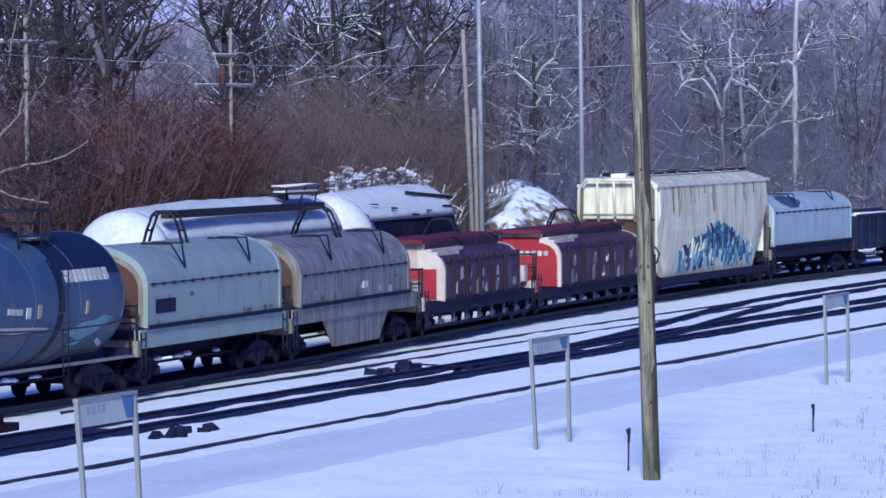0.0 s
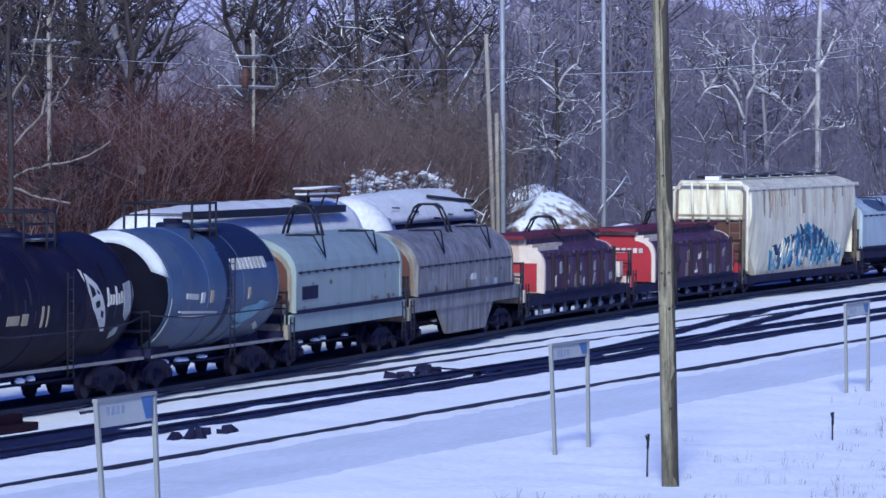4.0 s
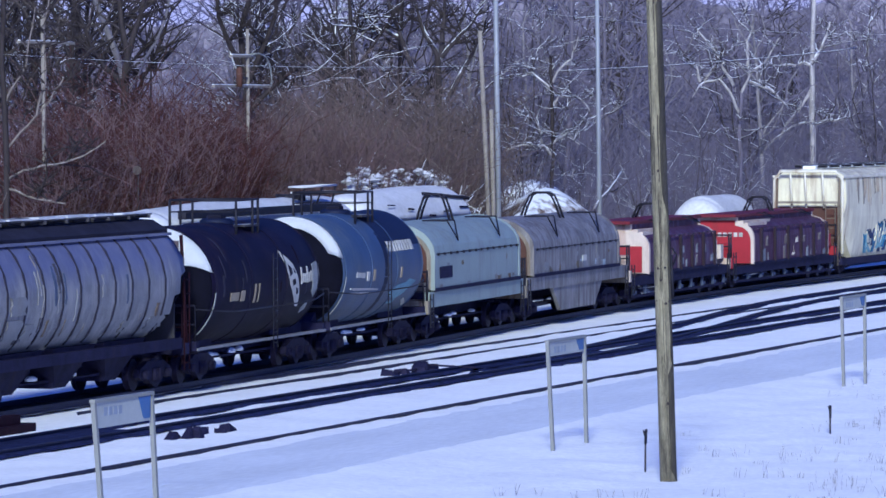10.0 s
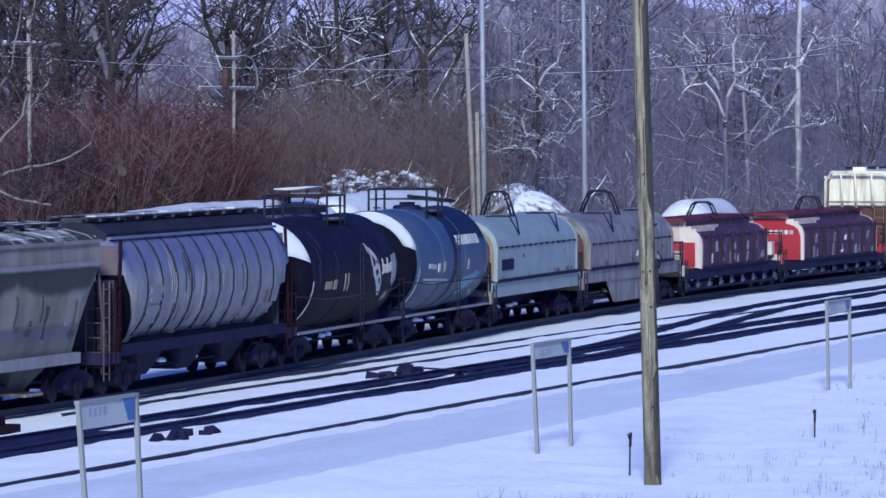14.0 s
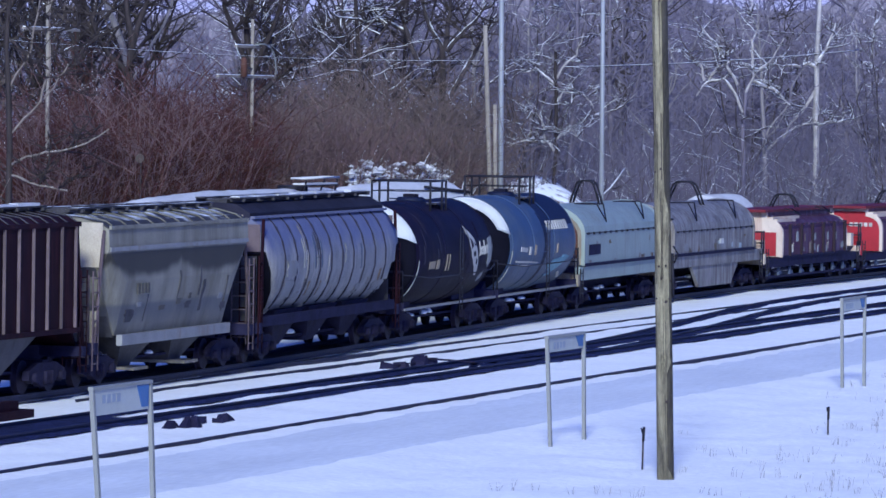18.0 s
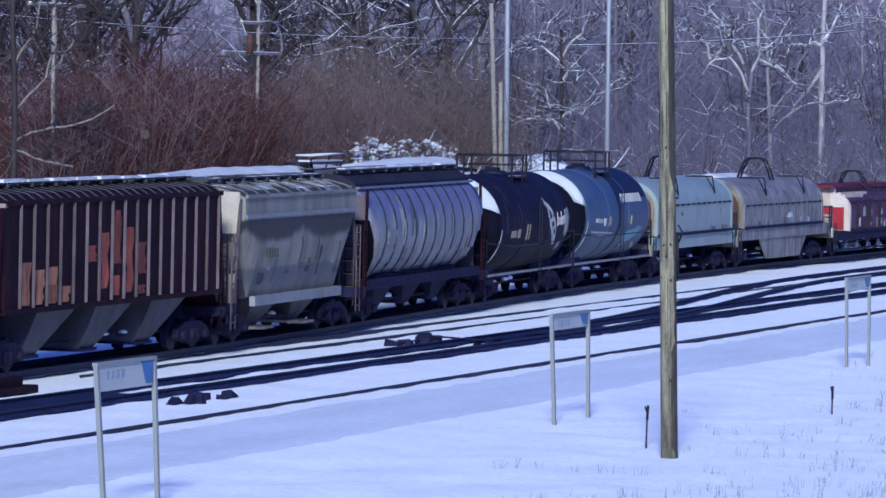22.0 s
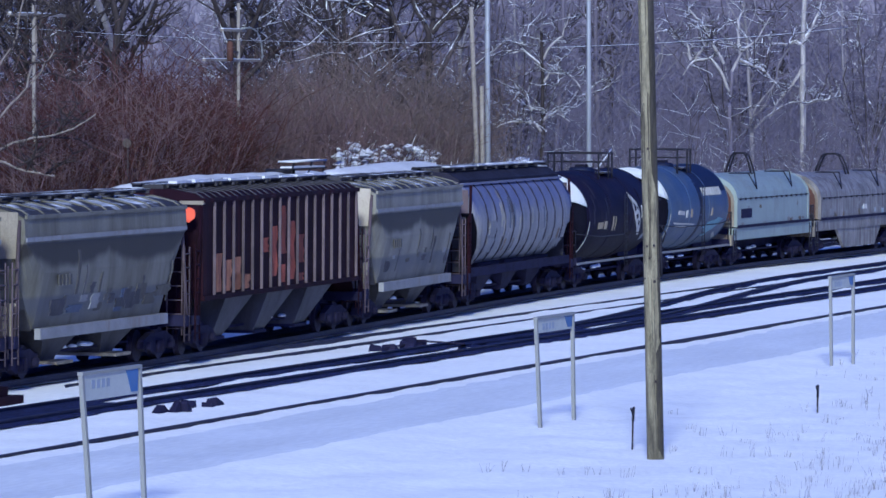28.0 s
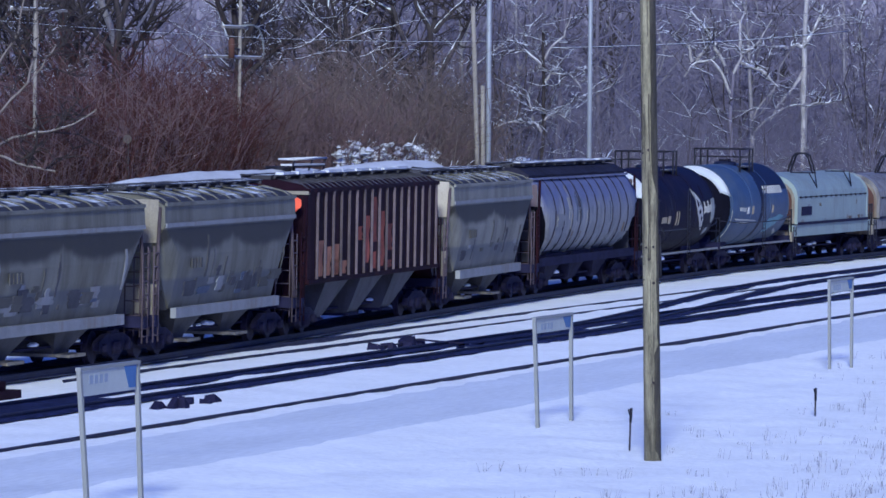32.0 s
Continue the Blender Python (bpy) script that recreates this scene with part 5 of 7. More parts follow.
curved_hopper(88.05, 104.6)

car, half, th = tank_car("tank_car", 104.6, 117.9, M["black_tank"], "black tank car with white pointed emblem and white-crescent head", short=0.3)
for x0, x1, a0, a1, m in ((-th + 1.9, -th + 2.7, -14, -6, "yellow_mark"), (-th + 2.9, -th + 3.3, -15, -5, "yellow_mark"), (-th + 4.2, -th + 4.35, -18, 0, "yellow_mark"), (-th + 4.6, -th + 4.7, -18, 0, "yellow_mark")):
    part("marking", curved_plate(x0, x1, a0, a1, 1.65, 2.52), M[m], car, "faded stencilled marking")
wr = random.Random(79)
for i in range(14):
    z = wr.uniform(1.9, 3.3)
    side_patch(car, "stain", lambda q: -math.sqrt(max(0.01, 2.72 - (q - 2.52) ** 2)), -th + 0.6 + wr.random() * (2 * th - 2.4), z, wr.uniform(0.08, 0.3), wr.uniform(0.2, 0.7), M[wr.choice(("brown", "rib_dark", "rib_dark"))], i, 0.006, "dull streak of grime", 0.4)
part("emblem", decal([(1.15, 3.36), (1.55, 3.2), (2.1, 2.95), (2.42, 2.6), (2.7, 2.15), (2.98, 1.72), (2.75, 1.74), (2.3, 2.0), (1.75, 2.35), (1.4, 2.85)], lift=0.010), M["white_mark"], car, "worn white pointed emblem")
for o in ([(1.55, 2.98), (1.85, 2.86), (1.95, 2.66), (1.66, 2.62)], [(1.86, 2.5), (2.16, 2.55), (2.26, 2.4), (1.99, 2.34)], [(2.3, 2.3), (2.5, 2.25), (2.56, 2.08), (2.38, 2.1)], [(2.02, 2.84), (2.2, 2.74), (2.24, 2.68), (2.06, 2.7)]):
    part("emblem_mark", decal(o, lift=0.018), M["black_tank"], car)
for i, (x, z0, z1) in enumerate(((2.80, 2.36, 2.84), (3.0, 2.40, 2.66), (3.2, 2.40, 2.66), (3.4, 2.38, 2.86), (3.6, 2.40, 2.68), (3.8, 2.42, 2.72))):
    part("lettering", decal([(x, z0), (x + 0.12, z0), (x + 0.12, z1), (x, z1)], lift=0.010), M["white_mark"], car, "white lettering")
part("worn_patch", decal([(4.0, 2.92), (4.6, 2.98), (4.66, 2.6), (4.55, 2.2), (4.3, 1.95), (4.05, 2.1), (3.98, 2.5)], lift=0.010), M["tag_grey"], car, "faded grey-white patch of paint")
part("worn_patch", decal([(3.5, 1.72), (3.95, 1.86), (4.0, 1.62), (3.62, 1.52)], lift=0.010), M["tag_grey"], car, "faded grey-white patch of paint")

car, half, th = tank_car("tank_car", 117.9, 130.4, M["blue_tank"], "dark blue tank car with white lettering and white-crescent head")
part("painted_end", curved_plate(0.25, th - 0.5, 22, 88, 1.65, 2.52, 0.008, 10), M["blue_dark"], car, "darker navy blue upper section")
part("painted_end", curved_plate(0.0, 0.45, -80, 40, 1.65, 2.52, 0.006, 12), M["blue_dark"], car, "dark vertical stripe")
for i in range(9):
    x = 0.35 + i * 0.36
    part("marking", decal([(x, 2.99), (x + 0.27, 2.99), (x + 0.27, 3.30), (x, 3.30)], lift=0.022), M["white_mark"], car, "white lettering")
for o, m in (([(-3.9, 2.32), (-2.9, 2.3), (-2.9, 2.46), (-3.9, 2.5)], "white_mark"), ([(-2.6, 2.2), (-2.3, 2.2), (-2.3, 2.48), (-2.6, 2.48)], "white_mark"), ([(-1.8, 2.18), (-1.55, 2.18), (-1.55, 2.52), (-1.8, 2.52)], "yellow_mark"),
             ([(1.66, 2.18), (1.86, 2.18), (1.86, 2.5), (1.66, 2.5)], "yellow_mark"), ([(-4.4, 1.98), (-0.9, 1.88), (-0.9, 1.94), (-4.4, 2.05)], "white_mark"), ([(-4.2, 1.86), (-1.4, 1.8), (-1.4, 1.84), (-4.2, 1.91)], "white_mark"),
             ([(0.7, 1.7), (1.5, 1.95), (2.3, 1.9), (3.0, 2.1), (3.95, 2.05), (3.3, 1.85), (2.6, 1.62), (1.9, 1.5), (1.2, 1.62)], "graffiti_pale"), ([(1.0, 1.42), (2.2, 1.5), (1.9, 1.38)], "graffiti_pale"), ([(3.2, 1.45), (4.0, 1.25), (4.1, 1.32), (3.3, 1.52)], "white_mark")):
    part("marking", decal(o, lift=0.016), M[m], car, "stencilled marking or scrawl")

car, mid, a, b = coil_car("coil_car", 130.4, 144.7, 131.3, 143.7, M["coil_teal"], "pale teal coil car with arched hood", top=3.72, eave=2.74, base=1.62, sill=1.08, end_mat=M["tan_steel"])
hoop(car, 137.6 - mid, 3.72, 0.95, 0.78)
wr = random.Random(78)
for i in range(10):
    side_patch(car, "worn_patch", lambda z: -1.47, a + 0.6 + wr.random() * (b - a - 1.6), wr.choice((1.66, 1.72, 2.3)), wr.uniform(0.15, 0.6), wr.uniform(0.06, 0.2), M[wr.choice(("grey_hopper_light", "coil_grey", "tan_stain"))], i, 0.010, "worn patch of paint", 0.35)
part("placard", boxes([(132.0 - mid, 133.7 - mid, -1.50, -1.475, 1.95, 2.32)]), M["underframe"], car, "dark stencilled panel")
car, mid, a, b = coil_car("coil_car", 144.7, 161.2, 145.9, 159.3, M["coil_grey"], "grey coil car with arched hood and deep belly plate", belly=True, top=3.55, eave=2.50, base=1.60, sill=1.10, end_mat=M["tan_steel"])
hoop(car, 153.4 - mid, 3.55, 1.2, 0.75)
wr = random.Random(77)
for i in range(16):
    side_patch(car, "worn_patch", lambda z: -1.47, a + 0.6 + wr.random() * (b - a - 1.6), wr.choice((1.66, 1.72, 1.9, 2.1)), wr.uniform(0.15, 0.7), wr.uniform(0.08, 0.32), M[wr.choice(("grey_hopper_light", "coil_blue", "hopper_band", "tan_stain"))], i, 0.010, "worn patch of paint", 0.35)
part("placard", boxes([(153.3 - mid, 153.9 - mid, -1.50, -1.475, 1.9, 2.1)]), M["white_mark"], car, "white placard")
car, mid, a, b = coil_car("coil_car", 161.2, 178.2, 164.2, 175.4, M["dark_red"], "maroon coil car with ribbed hood and cream end", ribs=6, top=2.96, eave=2.45, base=1.12, sill=0.72, shape="step", end_mat=M["cream_hood"], side_mat=M["cream_hood"], sill_mat=M["underframe"])
part("end_panel", boxes([(a - 0.07, a - 0.035, -1.22, 1.25, 1.15, 2.12)]), M["red"], car, "red panel on the hood end")
hoop(car, 170.2 - mid, 2.92, 1.1, 0.68)
car, mid, a, b = coil_car("coil_car", 178.2, 196.8, 181.8, 194.8, M["dark_red"], "maroon coil car with ribbed hood and bright red end", ribs=6, top=2.86, eave=2.40, base=0.98, sill=0.62, shape="step", end_mat=M["red"], side_mat=M["cream_hood"], sill_mat=M["underframe"])
for i in range(5):
    part("lettering", boxes([(a - 0.07, a - 0.035, -0.15 - i * 0.22, 0.0 - i * 0.22, 2.05, 2.22)]), M["white_mark"], car)
hoop(car, 188.5 - mid, 2.82, 1.1, 0.72)


def cream_hopper(s0, s1):
    car, half = start_car("covered_hopper", s0, s1, "large cream covered hopper with blue graffiti", "hopper car", 2.0)
    bh = half - 0.55
    part("body", hopper_body(bh - 0.5, 0.72, 4.62, 4.25, 1.52, 0.05, 1.7, 2.2, 0.2), M["cream"], car)
    part("side_plate", boxes([(-bh, bh, -1.58, -1.5, 4.2, 4.32), (-bh, bh, 1.5, 1.58, 4.2, 4.32)]), M["white_trim"], car)
    part("side_sill", boxes([(-bh, bh, -1.52, -1.36, 0.46, 0.74), (-bh, bh, 1.36, 1.52, 0.46, 0.74)]), M["underframe"], car)
    part("centre_sill", boxes([(-half + 0.1, half - 0.1, -0.3, 0.3, 0.6, 0.9)]), M["underframe"], car)
    for bx in (-bh * 0.5, 0, bh * 0.5):
        bm = bmesh.new()
        loft(bm, [[(bx - q, -w, z), (bx + q, -w, z), (bx + q, w, z), (bx - q, w, z)] for q, w, z in ((1.6, 1.2, 1.1), (0.55, 0.8, 0.45), (0.5, 0.7, 0.34))], smooth=False)
        part("outlet_bay", bm, M["underframe"], car)
    for sx in (-1, 1):
        # open end frame of bent tubes with a white slope sheet behind it
        x = sx * bh
        if sx < 0:
            part("end_frame", bars([([(x, -1.5, 0.95), (x, -1.5, 4.1), (x, -1.25, 4.5), (x, 1.25, 4.5), (x, 1.5, 4.1), (x, 1.5, 0.95)], 0.075)], 8), M["white_trim"], car, "white bent-tube end frame")
            for yy in (-0.62, 0.15, 0.8):
                part("end_strut", bars([([(x, yy, 4.5), (x - sx * 0.25, yy, 2.9)], 0.05)], 6), M["white_trim"], car)
        part("end_beam", boxes([(min(x, x - sx * 0.1), max(x, x - sx * 0.1), -1.5, 1.5, 3.1, 3.2)]), M["tan_steel"], car)
        # The recess shadow is put into this plate's brown.
        part("end_plate", boxes([(min(sx * (bh - 0.42), sx * (bh - 0.46)), max(sx * (bh - 0.42), sx * (bh - 0.46)), -1.4, 1.4, 1.3, 2.95)]), M["rust"] if sx < 0 else M["cream"], car, "brown lower end plate with the recess shadow" if sx < 0 else "")
        end_gear(car, half - 0.25, sx, bh, 1.0, 4.2, M["white_trim"])
    roof_fittings(car, bh, 4.62, 5, 0.62, True)
    def face(z):
        u = max(0.0, min(1.0, (z - 0.72) / 3.53))
        return -(1.32 + 0.2 * min(1.0, u * 2.2) + 0.05 * math.sin(math.pi * u))
    # rust and dirt running down from the roof's edge
    rnd = random.Random(8)
    for i in range(22):
        x = -bh + 0.8 + rnd.random() * (2 * bh - 2.2)
        h = rnd.uniform(0.3, 1.3)
        side_patch(car, "stain", face, x, 4.18 - h, rnd.uniform(0.12, 0.55), h, M[rnd.choice(("cream_streak", "cream_streak", "cream_streak", "tan_steel"))], i, 0.010 + 0.0003 * i, "streak of rust and dirt", 0.42)
    # graffiti: overlapping slanted spray strokes that rise to a peak
    mid = (s0 + s1) / 2
    for i in range(170):
        u = rnd.random()
        crest = 0.35 + 1.35 * max(0.0, 1 - abs(u - 0.47) * 1.9) ** 0.8
        x = 201.2 - mid + u * 12.4
        z = 0.86 + crest * rnd.random() ** 0.9
        ln, w = rnd.uniform(0.25, 0.65) * (1.2 if z < 1.8 else 1.0), rnd.uniform(0.18, 0.55)
        tip = min(0.86 + crest + 0.25, z + ln)
        lean = rnd.uniform(-0.55, 0.55)
        rows = []
        for k in range(5):
            q = k / 4
            zz = z + (tip - z) * q
            xa, xb = x + lean * q, x + lean * q + w * (1 - 0.75 * q)
            y = face(zz)
            rows.append([(xa, y + 0.01, zz), (xa, y - 0.012 - 0.0002 * i, zz), (xb, y - 0.012 - 0.0002 * i, zz), (xb, y + 0.01, zz)])
        bm = bmesh.new()
        loft(bm, rows, smooth=False)
        tone = rnd.choice(("graffiti_dark", "graffiti", "graffiti", "graffiti_dark", "graffiti_pale") if z > 1.75 else ("graffiti", "graffiti_pale", "graffiti_pale", "graffiti_dark", "cream", "graffiti"))
        part("graffiti", bm, M[tone], car, "slanted blue spray-paint stroke")
    return car


cream_hopper(196.8, 217.0)
car, mid, a, b = coil_car("coil_car", 217.0, 232.0, 217.6, 231.2, M["coil_blue"], "pale blue-grey coil car with arched hood", top=3.55, eave=2.83, base=1.42, sill=0.95, sill_mat=M["underframe"])
bm = bmesh.new()
rows = []
for i in range(9):
    u = i / 8
    q = radians(12 + 52 * u)
    half_w = 1.7 * math.sin(math.pi * (0.12 + 0.76 * u))
    rows.append([(-3.3 + sx * half_w + 0.15 * math.sin(i * 2.3 + sx), -1.47 * math.cos(q) * k, 2.83 + 0.72 * math.sin(q) * k) for sx, k in ((-1, 0.995), (-1, 1.012), (1, 1.012), (1, 0.995))])
loft(bm, rows, smooth=False)
part("hood_patch", bm, M["tag_blue"], car, "dark blue worn patch on the hood")
car, half = start_car("gondola_car", 232.0, 248.5, "dark blue steel gondola car", "gondola car", 2.0)
bm = bmesh.new()
for y0, y1 in ((-1.5, -1.42), (1.42, 1.5)):
    box(bm, -half + 0.5, half - 0.5, y0, y1, 0.95, 2.38)
box(bm, -half + 0.5, -half + 0.58, -1.42, 1.42, 0.95, 2.38)
box(bm, half - 0.58, half - 0.5, -1.42, 1.42, 0.95, 2.38)
box(bm, -half + 0.5, half - 0.5, -1.42, 1.42, 0.9, 1.1)
part("body", bm, M["blue_dark"], car)
for i in range(11):
    x = -half + 0.8 + i * (2 * half - 1.6) / 10
    part("stake", boxes([(x - 0.08, x + 0.08, -1.60, -1.5, 0.9, 2.32)]), M["blue_dark"], car)
part("top_chord", boxes([(-half + 0.45, half - 0.45, -1.58, -1.42, 2.36, 2.46), (-half + 0.45, half - 0.45, 1.42, 1.58, 2.36, 2.46)]), M["blue_dark"], car)
part("rim_snow", boxes([(-half + 0.45, -half + 3.2, -1.56, -1.30, 2.46, 2.53)]), M["snow_cap"], car, "snow on the gondola rim")
part("snow_load", boxes([(-half + 0.6, half - 0.6, -1.4, 1.4, 1.1, 2.3)]), M["snow_cap"], car, "snow lying in the gondola")


# what is fixed to a car's hood, body or tank hangs under it
ON_HOOD = {"clamp", "eave_seam", "hood_end", "hood_rim", "end_door", "worn_patch", "rib", "roof_slab", "ledge_snow", "placard", "hood_patch", "end_panel", "lettering"}
ON_BODY = {"rib", "seam", "seam_rail", "painted_band", "spray_tag", "stain", "graffiti", "primer_patch", "side_plate", "roof_sheet", "roof_rib", "paint_patch", "lettering", "stake", "top_chord", "end_badge", "corner_cap"}
ON_TANK = {"worn_patch", "dome", "jacket_band", "head_rim", "head_frost", "tank_head", "marking", "emblem", "emblem_mark", "lettering", "painted_end", "stain"}
for car, _, _ in CARS:
    kids = list(car.children)
    for main, names in (("hood", ON_HOOD), ("body", ON_BODY), ("tank", ON_TANK)):
        shell = next((k for k in kids if k.name.split(".")[0] == main), None)
        if shell:
            for k in kids:
                if k.name.split(".")[0] in names:
                    k.parent = shell
# ---------------------------------------------------------------- near side: pole, signs, stakes
th = empty("utility_pole", "weathered brown wooden utility pole standing in the snow", "utility pole")
POLE = [(107.63, 28.88, -0.7), (107.42, 28.9, 2.0), (107.2, 28.92, 4.6), (106.98, 28.94, 7.2), (106.70, 28.97, 10.6)]
bm = bmesh.new()
tube(bm, POLE, 0.175, 0.155, 20)
part("shaft", bm, M["pole"], th)
rnd = random.Random(3)


def on_pole(z, a, lift=0.0):
    """A point on the leaning shaft's surface at a height and an angle in degrees."""
    k = next(n for n in range(4) if z <= POLE[n + 1][2] or n == 3)
    u = (z - POLE[k][2]) / (POLE[k + 1][2] - POLE[k][2])
    c = Vector(POLE[k]).lerp(Vector(POLE[k + 1]), u)
    r = 0.175 - 0.005 * (k + u) + lift
    return (c.x + r * math.cos(radians(a)), c.y + r * math.sin(radians(a)), z)


def damp_streak(z0, z1, edge, far, seed):
    """A dark damp streak with a ragged edge down one side of the shaft."""
    bm = bmesh.new()
    n = int((z1 - z0) / 0.12)
    rows = []
    for i in range(n + 1):
        u = i / n
        z = z0 + (z1 - z0) * u
        taper = min(1.0, 6 * u, 6 * (1 - u))
        first = far + (edge - far) * taper + 9 * noise.noise((z * 1.7, seed, 0)) + 5 * noise.noise((z * 6, seed, 4))
        angles = [first + (far - first) * k / 6 for k in range(7)]
        rows.append([on_pole(z, q, 0.006) for q in angles] + [on_pole(z, q, -0.02) for q in reversed(angles)])
    loft(bm, rows)
    part("damp_streak", bm, M["dark_wood"], th, "dark damp streak down the pole")


damp_streak(-0.6, 2.3, 212, 300, 1.0)
damp_streak(1.6, 5.2, 240, 300, 2.0)
damp_streak(4.6, 10.4, 208, 300, 3.0)
for i in range(26):
    z, a, run = rnd.uniform(-0.4, 9.5), rnd.uniform(110, 290), rnd.uniform(0.5, 1.8)
    pts = [on_pole(z + run * k / 5, a + rnd.uniform(-1.5, 1.5), -0.002) for k in range(6)]
    part("check", bars([(pts, rnd.uniform(0.004, 0.010))], 4), M["bark"], th, "dark drying crack" if i == 0 else "")
for i in range(9):
    z, a = rnd.uniform(0.2, 8.5), rnd.uniform(130, 270)
    part("knot", bars([([on_pole(z, a, -0.03), on_pole(z + 0.01, a, 0.008)], rnd.uniform(0.018, 0.034))], 8), M["bark"], th, "dark knot" if i == 0 else "")
for z, a in ((4.05, 200), (4.2, 330), (5.0, 330), (3.3, 335)):
    c = Vector((107.63 - 0.088 * z, 28.88, z))
    d = Vector((math.cos(radians(a)), math.sin(radians(a)), 0))
    part("bolt", bars([([c + d * 0.14, c + d * 0.24], 0.025)], 6), M["hoop"], th)
part("cable_clip", bars([([(107.36, 28.72, 3.4), (107.33, 28.74, 4.3)], 0.03), ([(107.33, 28.70, 4.1), (107.30, 28.62, 4.3), (107.30, 28.72, 4.45)], 0.02)], 6), M["hoop"], th)
bm = bmesh.new()
loft(bm, [[(107.64 + r * math.cos(2 * math.pi * i / 16) * 1.3, 28.85 + r * math.sin(2 * math.pi * i / 16), z) for i in range(16)] for r, z in ((0.5, -0.62), (0.3, -0.44), (0.2, -0.40))])
tagged(part("snow_drift", bm, M["snow"]), "small snow drift round the pole foot", "snow", kind="structure")


def yard_sign(x0, x1, y, ztop, zbot, foot, lean, h=0.42):
    """Board between two white posts, with a dark blue wedge at one end."""
    th = empty("yard_sign", "white-framed yard sign with blue wedge on two posts", "sign", "signs beside the track")
    for x, ln in ((x0, lean[0]), (x1, lean[1])):
        bm = bmesh.new()
        vs = []
        for z, xx in ((foot - 0.2, x + ln), (ztop, x)):
            vs.append([(xx - 0.05, y - 0.038, z), (xx + 0.05, y - 0.038, z), (xx + 0.05, y + 0.038, z), (xx - 0.05, y + 0.038, z)])
        loft(bm, vs, smooth=False)
        part("post", bm, M["sign_white"], th)
    board = part("board", boxes([(x0 + 0.08, x1 - 0.08, y - 0.015, y + 0.015, ztop - h, ztop - 0.05)]), M["sign_grey"], th, "pale grey sign face")
    part("frame", boxes([(x0 - 0.05, x1 + 0.05, y - 0.05, y + 0.05, ztop - 0.05, ztop + 0.01)]), M["sign_white"], th)
    bm = bmesh.new()
    w = x1 - x0
    slab(bm, [(x0 + 0.76 * w, ztop - 0.06), (x1 - 0.1, ztop - 0.06), (x1 - 0.12, ztop - h + 0.05), (x0 + 0.85 * w, ztop - h + 0.05)], y - 0.03, y - 0.016)
    part("wedge", bm, M["sign_blue"], board, "dark blue wedge")
    for i in range(4):
        xa = x0 + (0.16 + 0.085 * i) * w
        part("lettering", boxes([(xa, xa + 0.06 * w, y - 0.022, y - 0.016, ztop - 0.30, ztop - 0.15)]), M["sign_text"], board)
    return th


yard_sign(86.65, 89.48, 33.5, 2.34, 1.86, -0.25, (0.55, 0.35), 0.50)
yard_sign(114.5, 117.45, 33.5, 2.18, 1.84, -0.30, (0.45, 0.20), 0.36)
yard_sign(142.98, 145.75, 33.5, 2.15, 1.82, -0.28, (0.25, 0.1), 0.36)

for x, y, h, lean in ((109.5, 29.9, 0.66, 0.1), (122.8, 29.05, 0.46, 0.03)):
    th = empty("marker_stake", "thin dark marker stake stuck in the snow", "stake")
    part("stick", bars([([(x, y, -0.5), (x + lean * 0.4, y, h - 0.35)], 0.02)], 6), M["bark"], th)
    part("tip", bars([([(x + lean * 0.4, y, h - 0.40), (x + lean, y, h - 0.1)], 0.03), ([(x + lean * 0.4 - 0.16, y, h - 0.12), (x + lean * 0.5, y, h - 0.28)], 0.02)], 6), M["hoop"], th)

